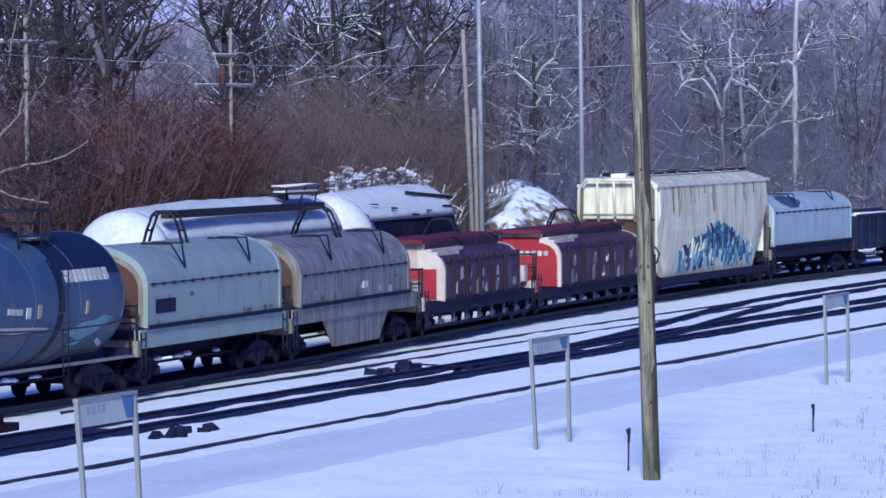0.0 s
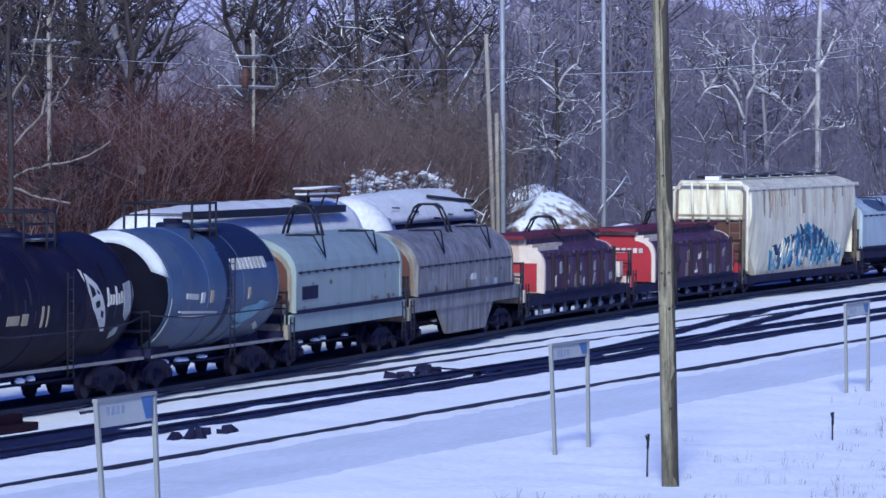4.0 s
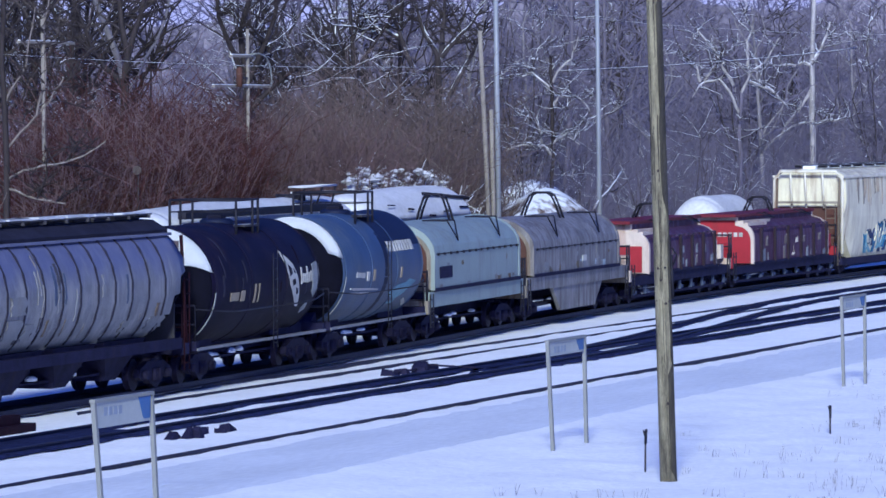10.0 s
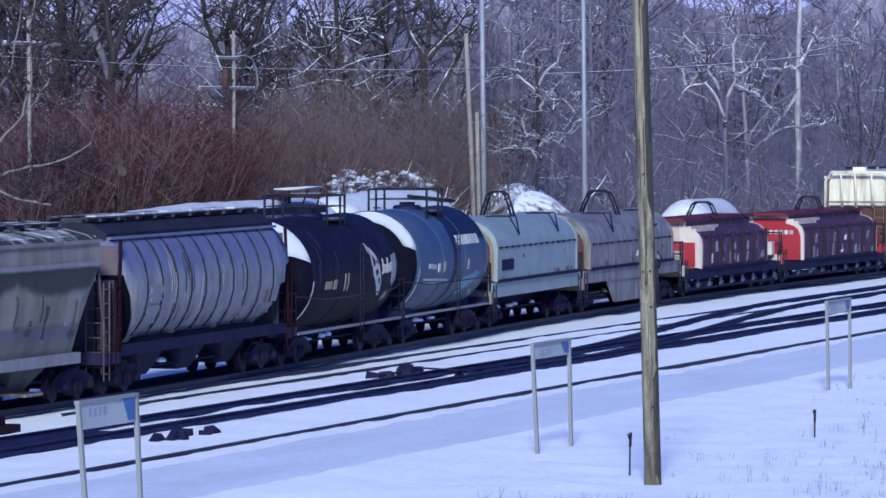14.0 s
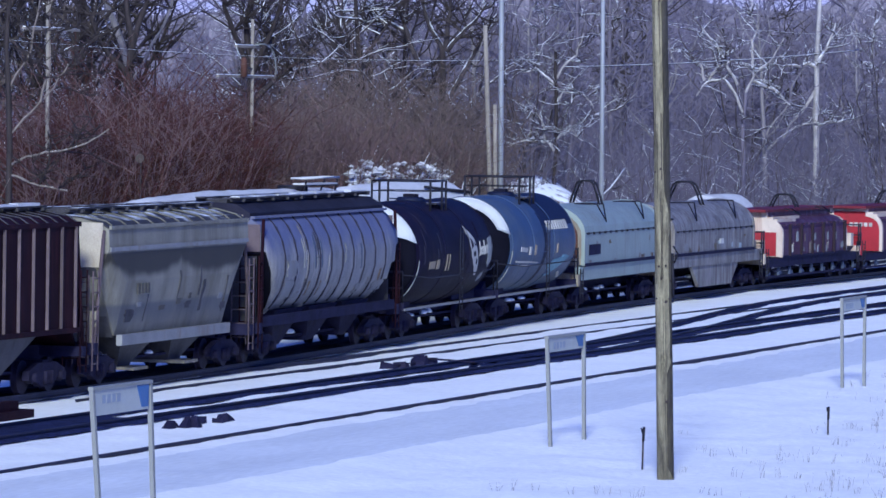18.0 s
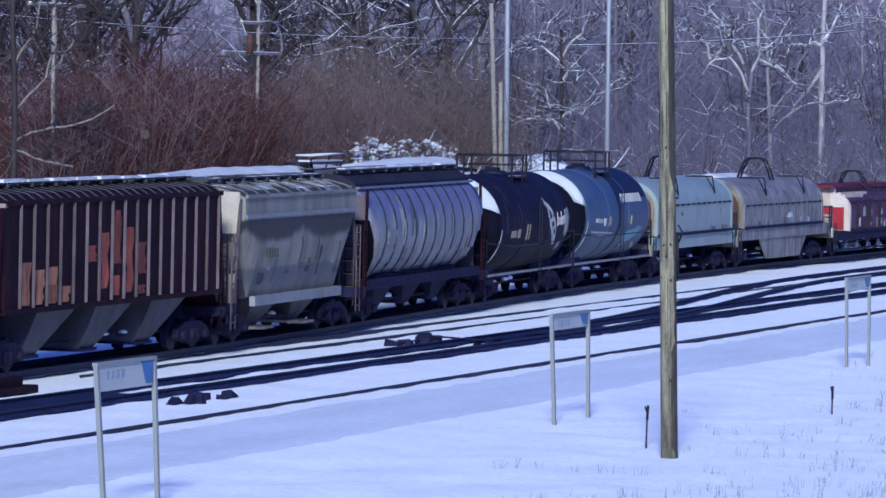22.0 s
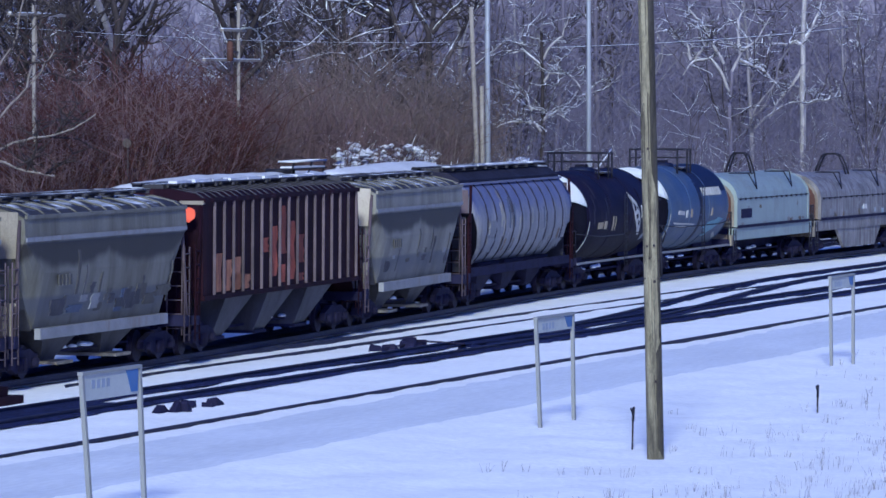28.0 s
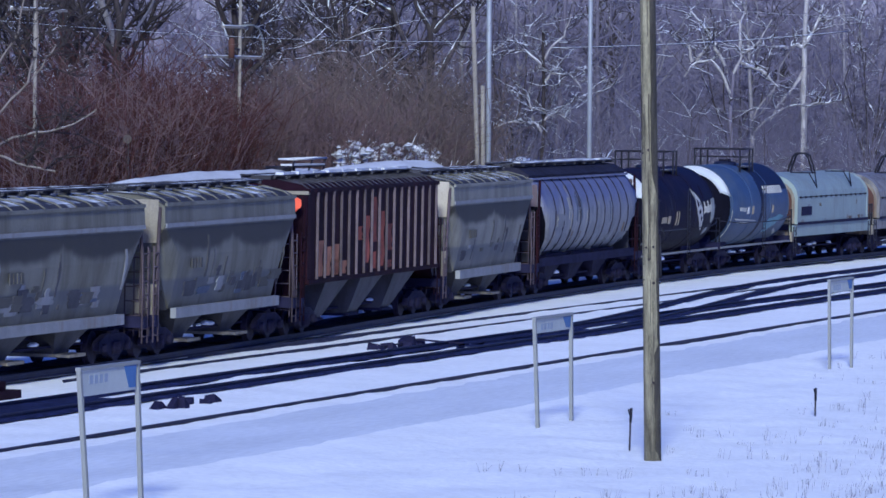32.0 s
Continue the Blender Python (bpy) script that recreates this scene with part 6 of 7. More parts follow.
# ---------------------------------------------------------------- beyond the train: parked tank cars, snow heaps
def parked_tank(x0, x1, r, zc, label, snow_deep, build_up=7.0):
    """Standing tank car whose upper half lies under snow."""
    car = empty("parked_tank_car", label, "tank car", "parked tank cars")
    y0 = 58.2
    prof = [(x0, 0.06), (x0 + 0.04, 0.5), (x0 + 0.2, 0.82), (x0 + 0.45, 0.96), (x0 + 0.8, 1.0), ((x0 + x1) / 2, 1.0), (x1 - 0.8, 1.0), (x1 - 0.45, 0.96), (x1 - 0.2, 0.82), (x1 - 0.04, 0.5), (x1, 0.06)]
    bm = bmesh.new()
    loft(bm, [[(x, y0 + r * k * math.cos(2 * math.pi * i / 32), zc + r * k * math.sin(2 * math.pi * i / 32)) for i in range(32)] for x, k in prof])
    part("tank", bm, M["black_tank"], car)
    bm = bmesh.new()
    rows = []
    for i in range(40):
        x = x0 - 0.02 + (x1 - x0 + 0.04) * i / 39
        e = min(x - x0, x1 - x) + 0.05
        k = min(1.0, 0.25 + math.sqrt(max(0.0, min(1.0, e / 0.8))) * 0.75)
        row = []
        for j in range(15):
            a = radians(snow_deep + (180 - 2 * snow_deep) * j / 14)
            t = min(1.0, 0.1 + (x - x0) / build_up)
            q = r * k + 0.03 + 0.21 * t * math.sin(a) + 0.03 * noise.noise((x * 1.3, j * 0.5, 3))
            row.append((x, y0 - q * math.cos(a), zc + q * math.sin(a)))
        row += [(x, y0 + r * k * 0.9 * math.cos(radians(snow_deep)), zc + r * k * 0.6), (x, y0 - r * k * 0.9 * math.cos(radians(snow_deep)), zc + r * k * 0.6)]
        rows.append(row)
    loft(bm, rows)
    part("snow_cover", bm, M["grey_snow"], car, "thick snow lying on the tank")
    part("running_board", boxes([(x0 + 0.3, x1 - 0.3, y0 - 1.5, y0 - 1.3, 0.86, 1.05)]), M["underframe"], car)
    for tx in (x0 + 1.9, x1 - 1.9):
        f = part("side_frame", SIDEFRAME, None, car)
        f.location = (tx, y0 - 1.0, 0)
        for wx in (-0.89, 0.89):
            w = part("wheelset", WHEELSET, None, car)
            w.location = (tx + wx, y0, WHEEL_R)
        part("stub_sill", boxes([(tx - 1.9, tx + 1.9, y0 - 0.4, y0 + 0.4, 0.7, 1.2)]), M["underframe"], car)
    return car


car = parked_tank(153.9, 172.6, 1.42, 2.70, "parked dark tank car under thick snow", 17)
def head_snow(car, x, r, zc):
    bm = bmesh.new()
    loft(bm, [[(x + dx, 58.2 + (r + 0.02) * k * math.cos(2 * math.pi * i / 32), zc + (r + 0.02) * k * math.sin(2 * math.pi * i / 32)) for i in range(32)] for dx, k in ((-0.16, 0.2), (-0.12, 0.54), (0.05, 0.85), (0.3, 0.98), (0.65, 1.025), (1.2, 1.02))])
    part("head_snow", bm, M["grey_snow"], car, "snow plastered over the tank's end")


head_snow(car, 153.9, 1.42, 2.70)
part("top_pipe", boxes([(154.6, 169.6, 56.72, 56.98, 3.92, 4.16)]), M["hoop"], car, "dark top beam along the tank")
part("dome", bars([([(168.4, 58.1, 4.0), (168.4, 58.1, 4.46)], 0.5)], 14), M["hoop"], car)
part("platform", boxes([(166.8, 170.2, 57.1, 57.6, 4.46, 4.51)]), M["hoop"], car)
part("platform_snow", boxes([(166.9, 170.1, 57.12, 57.58, 4.51, 4.56)]), M["grey_snow"], car, "snow on the top platform")
part("platform_rail", bars([([(166.8, 57.1, 4.72), (170.2, 57.1, 4.74), (170.2, 57.6, 4.74), (166.8, 57.6, 4.72), (166.8, 57.1, 4.72)], 0.035)], 6), M["grey_snow"], car, "snow-covered platform rail")
for xa, xb in ((166.9, 166.9), (170.1, 170.1), (168.4, 168.8)):
    part("platform_post", bars([([(xa, 57.3, 3.9), (xb, 57.1, 4.73)], 0.03)], 6), M["hoop"], car)
car = parked_tank(173.6, 185.0, 1.58, 2.70, "parked dark tank car with snow sliding off", 25)
head_snow(car, 173.6, 1.58, 2.70)
for i in range(5):
    wr = random.Random(i + 500)
    xx = 175.0 + i * 2.0 + wr.uniform(-0.3, 0.3)
    a = radians(wr.uniform(25, 46))
    part("bare_streak", bars([([(xx, 58.2 - 1.80 * math.cos(a), 2.70 + 1.80 * math.sin(a)), (xx + wr.uniform(0.4, 1.1), 58.2 - 1.80 * math.cos(a), 2.68 + 1.80 * math.sin(a))], wr.uniform(0.02, 0.04))], 5), M["black_tank"], car, "dark steel showing through the snow")
part("top_pipe", bars([([(180, 57.2, 4.3), (184, 57.0, 4.1), (184.2, 56.8, 4.05)], 0.06)], 6), M["hoop"], car)
car = parked_tank(221.4, 228.0, 1.1, 2.15, "short parked tank car under thick snow", -20, 0.7)
head_snow(car, 221.4, 1.14, 2.20)


def heap(x, y, lx, ly, h, label, material, seed, lumps=0.35):
    bm = bmesh.new()
    n, k = 12, 28
    rows = []
    for i in range(n):
        u = i / (n - 1)
        ring = []
        for j in range(k):
            a = 2 * math.pi * j / k
            q = math.cos(0.5 * math.pi * u * 0.98)
            b = 1 + lumps * noise.noise((math.cos(a) * 1.5 + seed, math.sin(a) * 1.5, u * 2))
            px, py = lx * q * b * math.cos(a), ly * q * b * math.sin(a)
            rise = (1 - q ** 1.9) * (1 + 0.22 * q * noise.noise((math.cos(a) * 1.3, math.sin(a) * 1.3 + u * 2, seed)))
            ring.append((x + px, y + py, -0.3 + h * rise + q * 0.22 * noise.noise((px * 1.4, py * 1.4, seed))))
        rows.append(ring)
    loft(bm, rows)
    return tagged(part("snow_mound", bm, material), label, "snow mound")


heap(154.2, 57.0, 2.2, 1.2, 2.6, "bank of snow against the parked tank", M["snow_cap"], 21.0, 0.2)
heap(220.2, 64.5, 6.6, 3.4, 4.15, "heap of earth and brush under snow", M["dirt_pile"], 1.0, 0.5)
heap(211.0, 62.6, 4.5, 2.4, 3.35, "snow heap beside the brush pile", M["dirt_pile"], 4.0)
heap(226.0, 65.0, 6.0, 3.0, 3.0, "low heap of snow over cut brush", M["dirt_pile"], 7.0)
heap(205.5, 66.0, 6.0, 3.5, 4.4, "brush pile covered with snow", M["dirt_pile"], 9.0, 0.6)
heap(236.8, 70.0, 7.2, 3.2, 4.25, "snowy heap behind the earth heap", M["dirt_pile"], 15.0, 0.5)
heap(236.0, 67.0, 8.0, 3.0, 2.2, "low heap of snow over cut brush", M["dirt_pile"], 12.0)

# ---------------------------------------------------------------- poles and wires behind
def back_pole(x, y, top, r, material, label, lean=0.0, arms=()):
    th = empty("line_pole", label, "utility pole", "poles behind the tracks")
    bm = bmesh.new()
    tube(bm, [(x + lean, y, -0.4), (x + lean * 0.5, y, top * 0.5), (x, y, top)], r, r * 0.8, 10)
    part("shaft", bm, material, th)
    for z, x0, x1 in arms:
        part("crossarm", boxes([(x0, x1, y - 0.06, y + 0.06, z - 0.05, z + 0.04)]), material, th)
        part("arm_snow", boxes([(x0 + 0.05, x1 - 0.1, y - 0.05, y + 0.05, z + 0.04, z + 0.065)]), M["snow_cap"], th, "snow along the crossarm")
        for k in range(4):
            xx = x0 + (k + 0.5) * (x1 - x0) / 4
            part("insulator", bars([([(xx, y, z + 0.03), (xx, y, z + 0.16)], 0.03)], 6), M["hoop"], th)
    return th


back_pole(202.55, 62.0, 10.3, 0.105, M["old_pole"], "grey wooden pole without arms", 1.6)
back_pole(204.05, 62.0, 7.2, 0.10, M["old_pole"], "short grey wooden stub pole", 0.5)
back_pole(204.6, 62.0, 14.0, 0.12, M["galv"], "tall pale galvanised pole", 0.55)
back_pole(219.4, 62.0, 14.0, 0.11, M["galv"], "tall thin pale pole", 0.5)
back_pole(186.5, 66.0, 10.2, 0.075, M["old_pole"], "grey line pole with two snow-covered crossarms", 0.2, ((9.2, 184.7, 187.2), (8.1, 182.8, 188.9)))
back_pole(166.2, 66.0, 10.4, 0.08, M["old_pole"], "grey line pole with a long snow-covered crossarm", 0.3, ((9.5, 164.1, 169.0),))

th = empty("line_transformer", "small rust-brown can hung beside the line pole", "transformer")
bm = bmesh.new()
loft(bm, [[(185.05 + q * math.cos(2 * math.pi * i / 12), 65.8 + q * math.sin(2 * math.pi * i / 12), z) for i in range(12)] for q, z in ((0.04, 8.05), (0.12, 8.08), (0.12, 8.72), (0.04, 8.8))])
part("can", bm, M["rust"], th)
part("bracket", bars([([(185.1, 65.85, 8.4), (186.5, 66.0, 8.4)], 0.03)], 6), M["hoop"], th)
th = empty("round_sign", "small weathered round sign on a post in the brush", "sign")
bm = bmesh.new()
loft(bm, [[(164.4 + 0.09 * d, 62.0 + 0.15 * math.cos(2 * math.pi * i / 16) + 0.02 * d, 5.3 + 0.15 * math.sin(2 * math.pi * i / 16)) for i in range(16)] for d in (0, 1)])
part("disc", bm, M["lit_twig"], th)
part("post", bars([([(164.5, 62.0, -0.2), (164.5, 62.0, 5.16)], 0.025)], 6), M["twig"], th)


def wire(p, q, sag, r=0.022):
    pts = []
    for i in range(15):
        u = i / 14
        a = Vector(p).lerp(Vector(q), u)
        pts.append((a.x, a.y, a.z - sag * 4 * u * (1 - u)))
    return tagged(part("overhead_wire", bars([(pts, r)], 4), M["snow_twig"]), "overhead wire with frost on it", "wire", "overhead wires")


wire((215.6, 62.5, 8.80), (270.0, 62.5, 10.25), 0.15, 0.026)
th = empty("drop_cable", "pale snow-lined cable looping between the pole's crossarms", "cable")
part("loop", bars([([(186.6, 65.9, 9.28), (187.6, 65.9, 9.30), (188.3, 65.9, 9.18), (188.75, 65.9, 8.8), (188.9, 65.9, 8.4), (188.85, 65.9, 8.1)], 0.030)], 6), M["tag_grey"], th)
wire((150, 66, 9.35), (210, 62, 9.05), 0.4, 0.012)
wire((205, 62, 11.2), (320, 63, 11.8), 0.6, 0.012)

# ---------------------------------------------------------------- bare trees
class Wood:
    """Collects tapered three- to six-sided branches as plain vertex lists."""

    def __init__(self):
        self.v, self.f = [], []

    def branch(self, pts, r0, r1, seg):
        base = len(self.v)
        n = len(pts)
        for i, p in enumerate(pts):
            d = (pts[min(i + 1, n - 1)] - pts[max(i - 1, 0)])
            d.normalize()
            a = d.cross(Vector((0.31, 0.17, 0.94)) if abs(d.z) < 0.85 else Vector((1, 0.1, 0)))
            a.normalize()
            b = d.cross(a)
            r = r0 + (r1 - r0) * i / (n - 1)
            for k in range(seg):
                q = 2 * math.pi * k / seg
                self.v.append(tuple(p + (a * math.cos(q) + b * math.sin(q)) * r))
        for i in range(n - 1):
            for k in range(seg):
                k2 = (k + 1) % seg
                self.f.append((base + i * seg + k, base + i * seg + k2, base + (i + 1) * seg + k2, base + (i + 1) * seg + k))

    def mesh(self, name, material):
        me = bpy.data.meshes.new(name)
        me.from_pydata(self.v, [], self.f)
        me.materials.append(material)
        me.polygons.foreach_set("use_smooth", [True] * len(me.polygons))
        return me


def crooked(rnd, p, d, length, n, wob, up=0.0):
    pts = [Vector(p)]
    d = Vector(d).normalized()
    for i in range(n):
        d = (d + Vector((rnd.uniform(-wob, wob), rnd.uniform(-wob, wob), rnd.uniform(-wob, wob) + up))).normalized()
        pts.append(pts[-1] + d * (length / n))
    return pts


def tree_meshes(seed, height, spread, trunk_r, fork, twigs, bark, crown, wob=0.2, up=0.12):
    """Trunk with main limbs, and the crown of finer branches and twigs."""
    rnd = random.Random(seed)
    trunk, fine = Wood(), Wood()
    main = crooked(rnd, (0, 0, -0.4), (rnd.uniform(-0.06, 0.06), rnd.uniform(-0.06, 0.06), 1), height * 0.8, 8, 0.05, 0.05)
    trunk.branch(main, trunk_r, trunk_r * 0.3, 7)
    limbs = []
    for i in range(9):
        u = fork + (1 - fork) * i / 9 + rnd.uniform(-0.03, 0.03)
        k = min(7, max(1, int(u * 8)))
        p = main[k].lerp(main[min(8, k + 1)], rnd.random())
        a = rnd.uniform(0, 2 * math.pi)
        tilt = rnd.uniform(0.5, 1.0)
        ln = height * rnd.uniform(0.28, 0.48) * spread * (1.15 - 0.5 * u)
        pts = crooked(rnd, p, (math.cos(a) * tilt, math.sin(a) * tilt, rnd.uniform(0.5, 1.2)), ln, 8, wob, up)
        (trunk if trunk_r > 0.1 else fine).branch(pts, trunk_r * (0.5 - 0.25 * u), 0.025, 5)
        limbs.append((pts, ln))
    for pts, ln in limbs:
        for j in range(twigs):
            k = rnd.randint(1, 7)
            p = pts[k].lerp(pts[k + 1], rnd.random())
            a = rnd.uniform(0, 2 * math.pi)
            sub = crooked(rnd, p, (math.cos(a), math.sin(a), rnd.uniform(0.1, 1.1)), ln * rnd.uniform(0.25, 0.55), 4, wob + 0.06, up * 0.6)
            fine.branch(sub, 0.048, 0.016, 4)
            for m in range(3):
                kk = rnd.randint(1, 3)
                q = sub[kk].lerp(sub[kk + 1], rnd.random())
                b = rnd.uniform(0, 2 * math.pi)
                fine.branch(crooked(rnd, q, (math.cos(b), math.sin(b), rnd.uniform(-0.1, 0.8)), ln * rnd.uniform(0.10, 0.24), 3, 0.3), 0.022, 0.009, 3)
    # side shoots low on the trunk
    for i in range(7):
        k = rnd.randint(1, 4)
        p = main[k].lerp(main[k + 1], rnd.random())
        a = rnd.uniform(0, 2 * math.pi)
        pts = crooked(rnd, p, (math.cos(a), math.sin(a), rnd.uniform(0.0, 0.6)), height * rnd.uniform(0.1, 0.22), 5, 0.3)
        fine.branch(pts, 0.045, 0.012, 4)
        for m in range(4):
            kk = rnd.randint(1, 4)
            b = rnd.uniform(0, 2 * math.pi)
            fine.branch(crooked(rnd, pts[kk], (math.cos(b), math.sin(b), 0.4), height * 0.07, 3, 0.3), 0.018, 0.007, 3)
    return trunk.mesh("trunk", bark), fine.mesh("crown", crown)


def plant(meshes, x, y, turn, size, label, name="bare_tree"):
    th = empty(name, label, "tree", "bare trees behind the yard")
    part("trunk", meshes[0], None, th)
    part("crown", meshes[1], None, th)
    for limb in meshes[2:]:
        part("limb", limb, None, th, "crooked limb with snow on it")
    th.matrix_basis = Matrix.LocRotScale((x, y, ground_z(x, y)), Euler((0, 0, turn)), (size, size, size))
    return th


DARK_TREES = [tree_meshes(20 + i, 17, 1.0, 0.17, 0.36, 8, M["bark"], (M["snow_twig"], M["twig"], M["lit_twig"], M["snow_twig"])[i]) for i in range(4)]
GREY_TREES = [tree_meshes(40 + i, 16, 0.85, 0.17, 0.25, 5, M["pale_bark"], M["snow_twig"] if i % 2 else M["haze_twig"], 0.34, 0.05) for i in range(4)]
# Pale bark and twigs give the far trees their painted-in haze.
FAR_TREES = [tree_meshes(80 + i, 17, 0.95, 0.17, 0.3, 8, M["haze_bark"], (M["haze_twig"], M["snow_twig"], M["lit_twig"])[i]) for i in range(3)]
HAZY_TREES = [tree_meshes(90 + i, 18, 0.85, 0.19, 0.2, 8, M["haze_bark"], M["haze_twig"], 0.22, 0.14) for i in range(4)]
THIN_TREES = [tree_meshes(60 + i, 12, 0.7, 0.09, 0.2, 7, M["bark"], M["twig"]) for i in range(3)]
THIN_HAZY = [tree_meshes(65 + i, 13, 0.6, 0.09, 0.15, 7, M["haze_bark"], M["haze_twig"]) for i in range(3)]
rnd = random.Random(11)
# trees that stand out: dark forked trees and pale trunks
for x, y, k, turn, size in ((196, 78, 1, 1.2, 0.95), (206, 80, 2, 2.0, 1.05), (219, 77, 3, 0.4, 1.0), (221.5, 73, 0, 2.6, 1.1), (232, 75, 1, 4.0, 1.0), (199, 79, 3, 3.0, 1.0), (188, 77, 2, 5.0, 1.0)):
    plant(DARK_TREES[k], x, y, turn, size, "dark bare tree with forked limbs")
for x, y, k, turn, size in ((250, 74, 2, 2.0, 0.9), (288, 72, 0, 3.0, 1.0), (330, 76, 2, 4.0, 1.0), (275, 74, 2, 2.2, 0.9)):
    plant(GREY_TREES[k], x, y, turn, size, "pale bare tree with snow along its limbs")
for i in range(84):
    y = rnd.uniform(74, 125)
    x0, x1 = y * 2.35, y * 4.75
    x = rnd.uniform(x0, x1)
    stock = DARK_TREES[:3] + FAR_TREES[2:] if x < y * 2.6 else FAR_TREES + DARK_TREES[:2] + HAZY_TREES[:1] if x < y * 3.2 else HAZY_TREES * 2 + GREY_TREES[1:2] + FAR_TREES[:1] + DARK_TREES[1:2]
    plant(rnd.choice(stock), x, y, rnd.uniform(0, 6.28), rnd.uniform(0.85, 1.25), "bare winter tree in the wood")
for i in range(46):
    y = rnd.uniform(76, 96)
    x = rnd.uniform(y * 2.4, y * 4.7)
    plant(rnd.choice(THIN_TREES if x < y * 3.2 else THIN_HAZY), x, y, rnd.uniform(0, 6.28), rnd.uniform(0.8, 1.3), "thin bare sapling among the brush", "sapling")


# trees with a shape of their own; limbs as (metres across the view, height) from the foot
def hero_tree(x, y, limbs, r, bark, twig, seed, label, limb_mat=None, bushy=16, slim=0.58):
    rnd = random.Random(seed)
    trunk, fine, arms = Wood(), Wood(), []
    across = Vector((0.27, -0.963, 0.0))
    deep = Vector((0.963, 0.27, 0.0))
    for n, limb in enumerate(limbs):
        lean = rnd.uniform(-0.35, 0.35) if n else 0.0
        pts = []
        z0 = limb[0][1]
        for i, (d, z) in enumerate(limb):
            pts.append(across * d + deep * lean * max(0.0, z - z0) + Vector((0, 0, z)))
        full = []
        for p, q in zip(pts, pts[1:]):
            for k in range(3):
                full.append(p.lerp(q, k / 3) + Vector([rnd.uniform(-0.05, 0.05) for _ in range(3)]) * (1 if k else 0))
        full.append(pts[-1])
        k = 1.0 if n == 0 else slim
        bole = trunk
        if n and limb_mat:
            bole = Wood()
            arms.append(bole)
        bole.branch(full, r * k, r * (0.62 if n == 0 else 0.2), 7)
        for j in range(5 if n == 0 else bushy):
            i = rnd.randint(len(full) // 3, len(full) - 2)
            a = rnd.uniform(0, 6.28)
            sub = crooked(rnd, full[i], (math.cos(a), math.sin(a), rnd.uniform(0.0, 1.1)), rnd.uniform(0.8, 2.6), 4, 0.38)
            fine.branch(sub, r * 0.22, 0.015, 4)
            for m in range(4):
                kk = rnd.randint(1, 3)
                b = rnd.uniform(0, 6.28)
                fine.branch(crooked(rnd, sub[kk], (math.cos(b), math.sin(b), rnd.uniform(0, 0.9)), rnd.uniform(0.4, 1.2), 3, 0.35), 0.024, 0.009, 3)
    meshes = (trunk.mesh("trunk", bark), fine.mesh("crown", twig)) + tuple(w.mesh("limb", limb_mat) for w in arms)
    return plant(meshes, x, y, 0.0, 1.0, label)


hero_tree(222.6, 70.0, [[(0, -0.4), (0, 5), (-0.05, 9.4)], [(0, 9.2), (-0.65, 10.4), (-1.05, 11.8), (-1.15, 14)], [(0.05, 9.3), (0.27, 11), (0.3, 14)], [(0.1, 9.3), (0.6, 9.85), (1.25, 10.5), (1.9, 11.4)], [(0.3, 7.4), (1.1, 8.8), (1.6, 9.8), (2.3, 10.9)], [(-1.1, 8.8), (-1.7, 10.4), (-2.2, 11.9), (-2.3, 13)], [(-1.6, 10.1), (-2.6, 10.6), (-3.9, 10.4)]], 0.22, M["bark"], M["twig"], 71, "tall dark tree forking into heavy snow-lined limbs", M["snowy_limb"], 10)
hero_tree(186.5, 71.0, [[(0, -0.4), (0.1, 5), (0.3, 9.2)], [(0.3, 8.8), (0.0, 10.6), (-0.4, 13), (-0.5, 16)], [(0.3, 8.8), (0.9, 11), (1.3, 14)], [(0.2, 7.6), (-1.0, 9.0), (-2.0, 11.5)]], 0.22, M["bark"], M["twig"], 72, "dark bare tree with two upright stems")
hero_tree(203.5, 72.0, [[(0, -0.4), (-0.1, 5), (0.0, 8.6)], [(0.0, 8.2), (-0.3, 10.2), (0.3, 12.5), (0.4, 15)], [(0.0, 8.2), (1.0, 10.6), (1.6, 13.5)], [(0.0, 8.0), (-1.1, 10.8), (-1.4, 13.5)], [(0, 7.0), (1.4, 8.4), (2.6, 9.2)]], 0.22, M["bark"], M["twig"], 73, "dark bare tree with spreading stems")
hero_tree(194.0, 73.0, [[(0, -0.4), (-0.2, 6), (-0.9, 9), (-2.2, 12.5), (-2.6, 15)], [(-0.5, 7.6), (0.6, 9.6), (1.4, 12.2), (1.6, 14)]], 0.17, M["pale_bark"], M["twig"], 74, "leaning bare tree with pale bark", None, 10, 0.4)
hero_tree(267.4, 68.0, [[(0, -0.4), (0.05, 4), (0.0, 6.2), (0.1, 7.9)], [(0.1, 7.8), (0.55, 8.8), (1.4, 9.5), (2.0, 10.6)], [(0.5, 8.7), (0.46, 9.5), (0.4, 10.5), (0.7, 11.1), (0.3, 11.8), (0.5, 13)], [(0, 6.8), (-0.46, 7.8), (-1.04, 8.5), (-1.9, 8.3), (-2.4, 7.6)], [(-0.3, 8.2), (-0.9, 9.2), (-1.04, 9.65), (-1.7, 10.5), (-2.3, 11.2)], [(-1.76, 8.4), (-1.33, 9.1), (-0.7, 9.4)], [(-2.0, 8.4), (-2.2, 9.2), (-2.9, 9.6)], [(0.5, 8.4), (1.6, 8.0), (2.4, 7.2)]], 0.15, M["haze_bark"], M["snow_twig"], 75, "pale twisted tree with snow on its limbs", M["pale_limb"], 8)
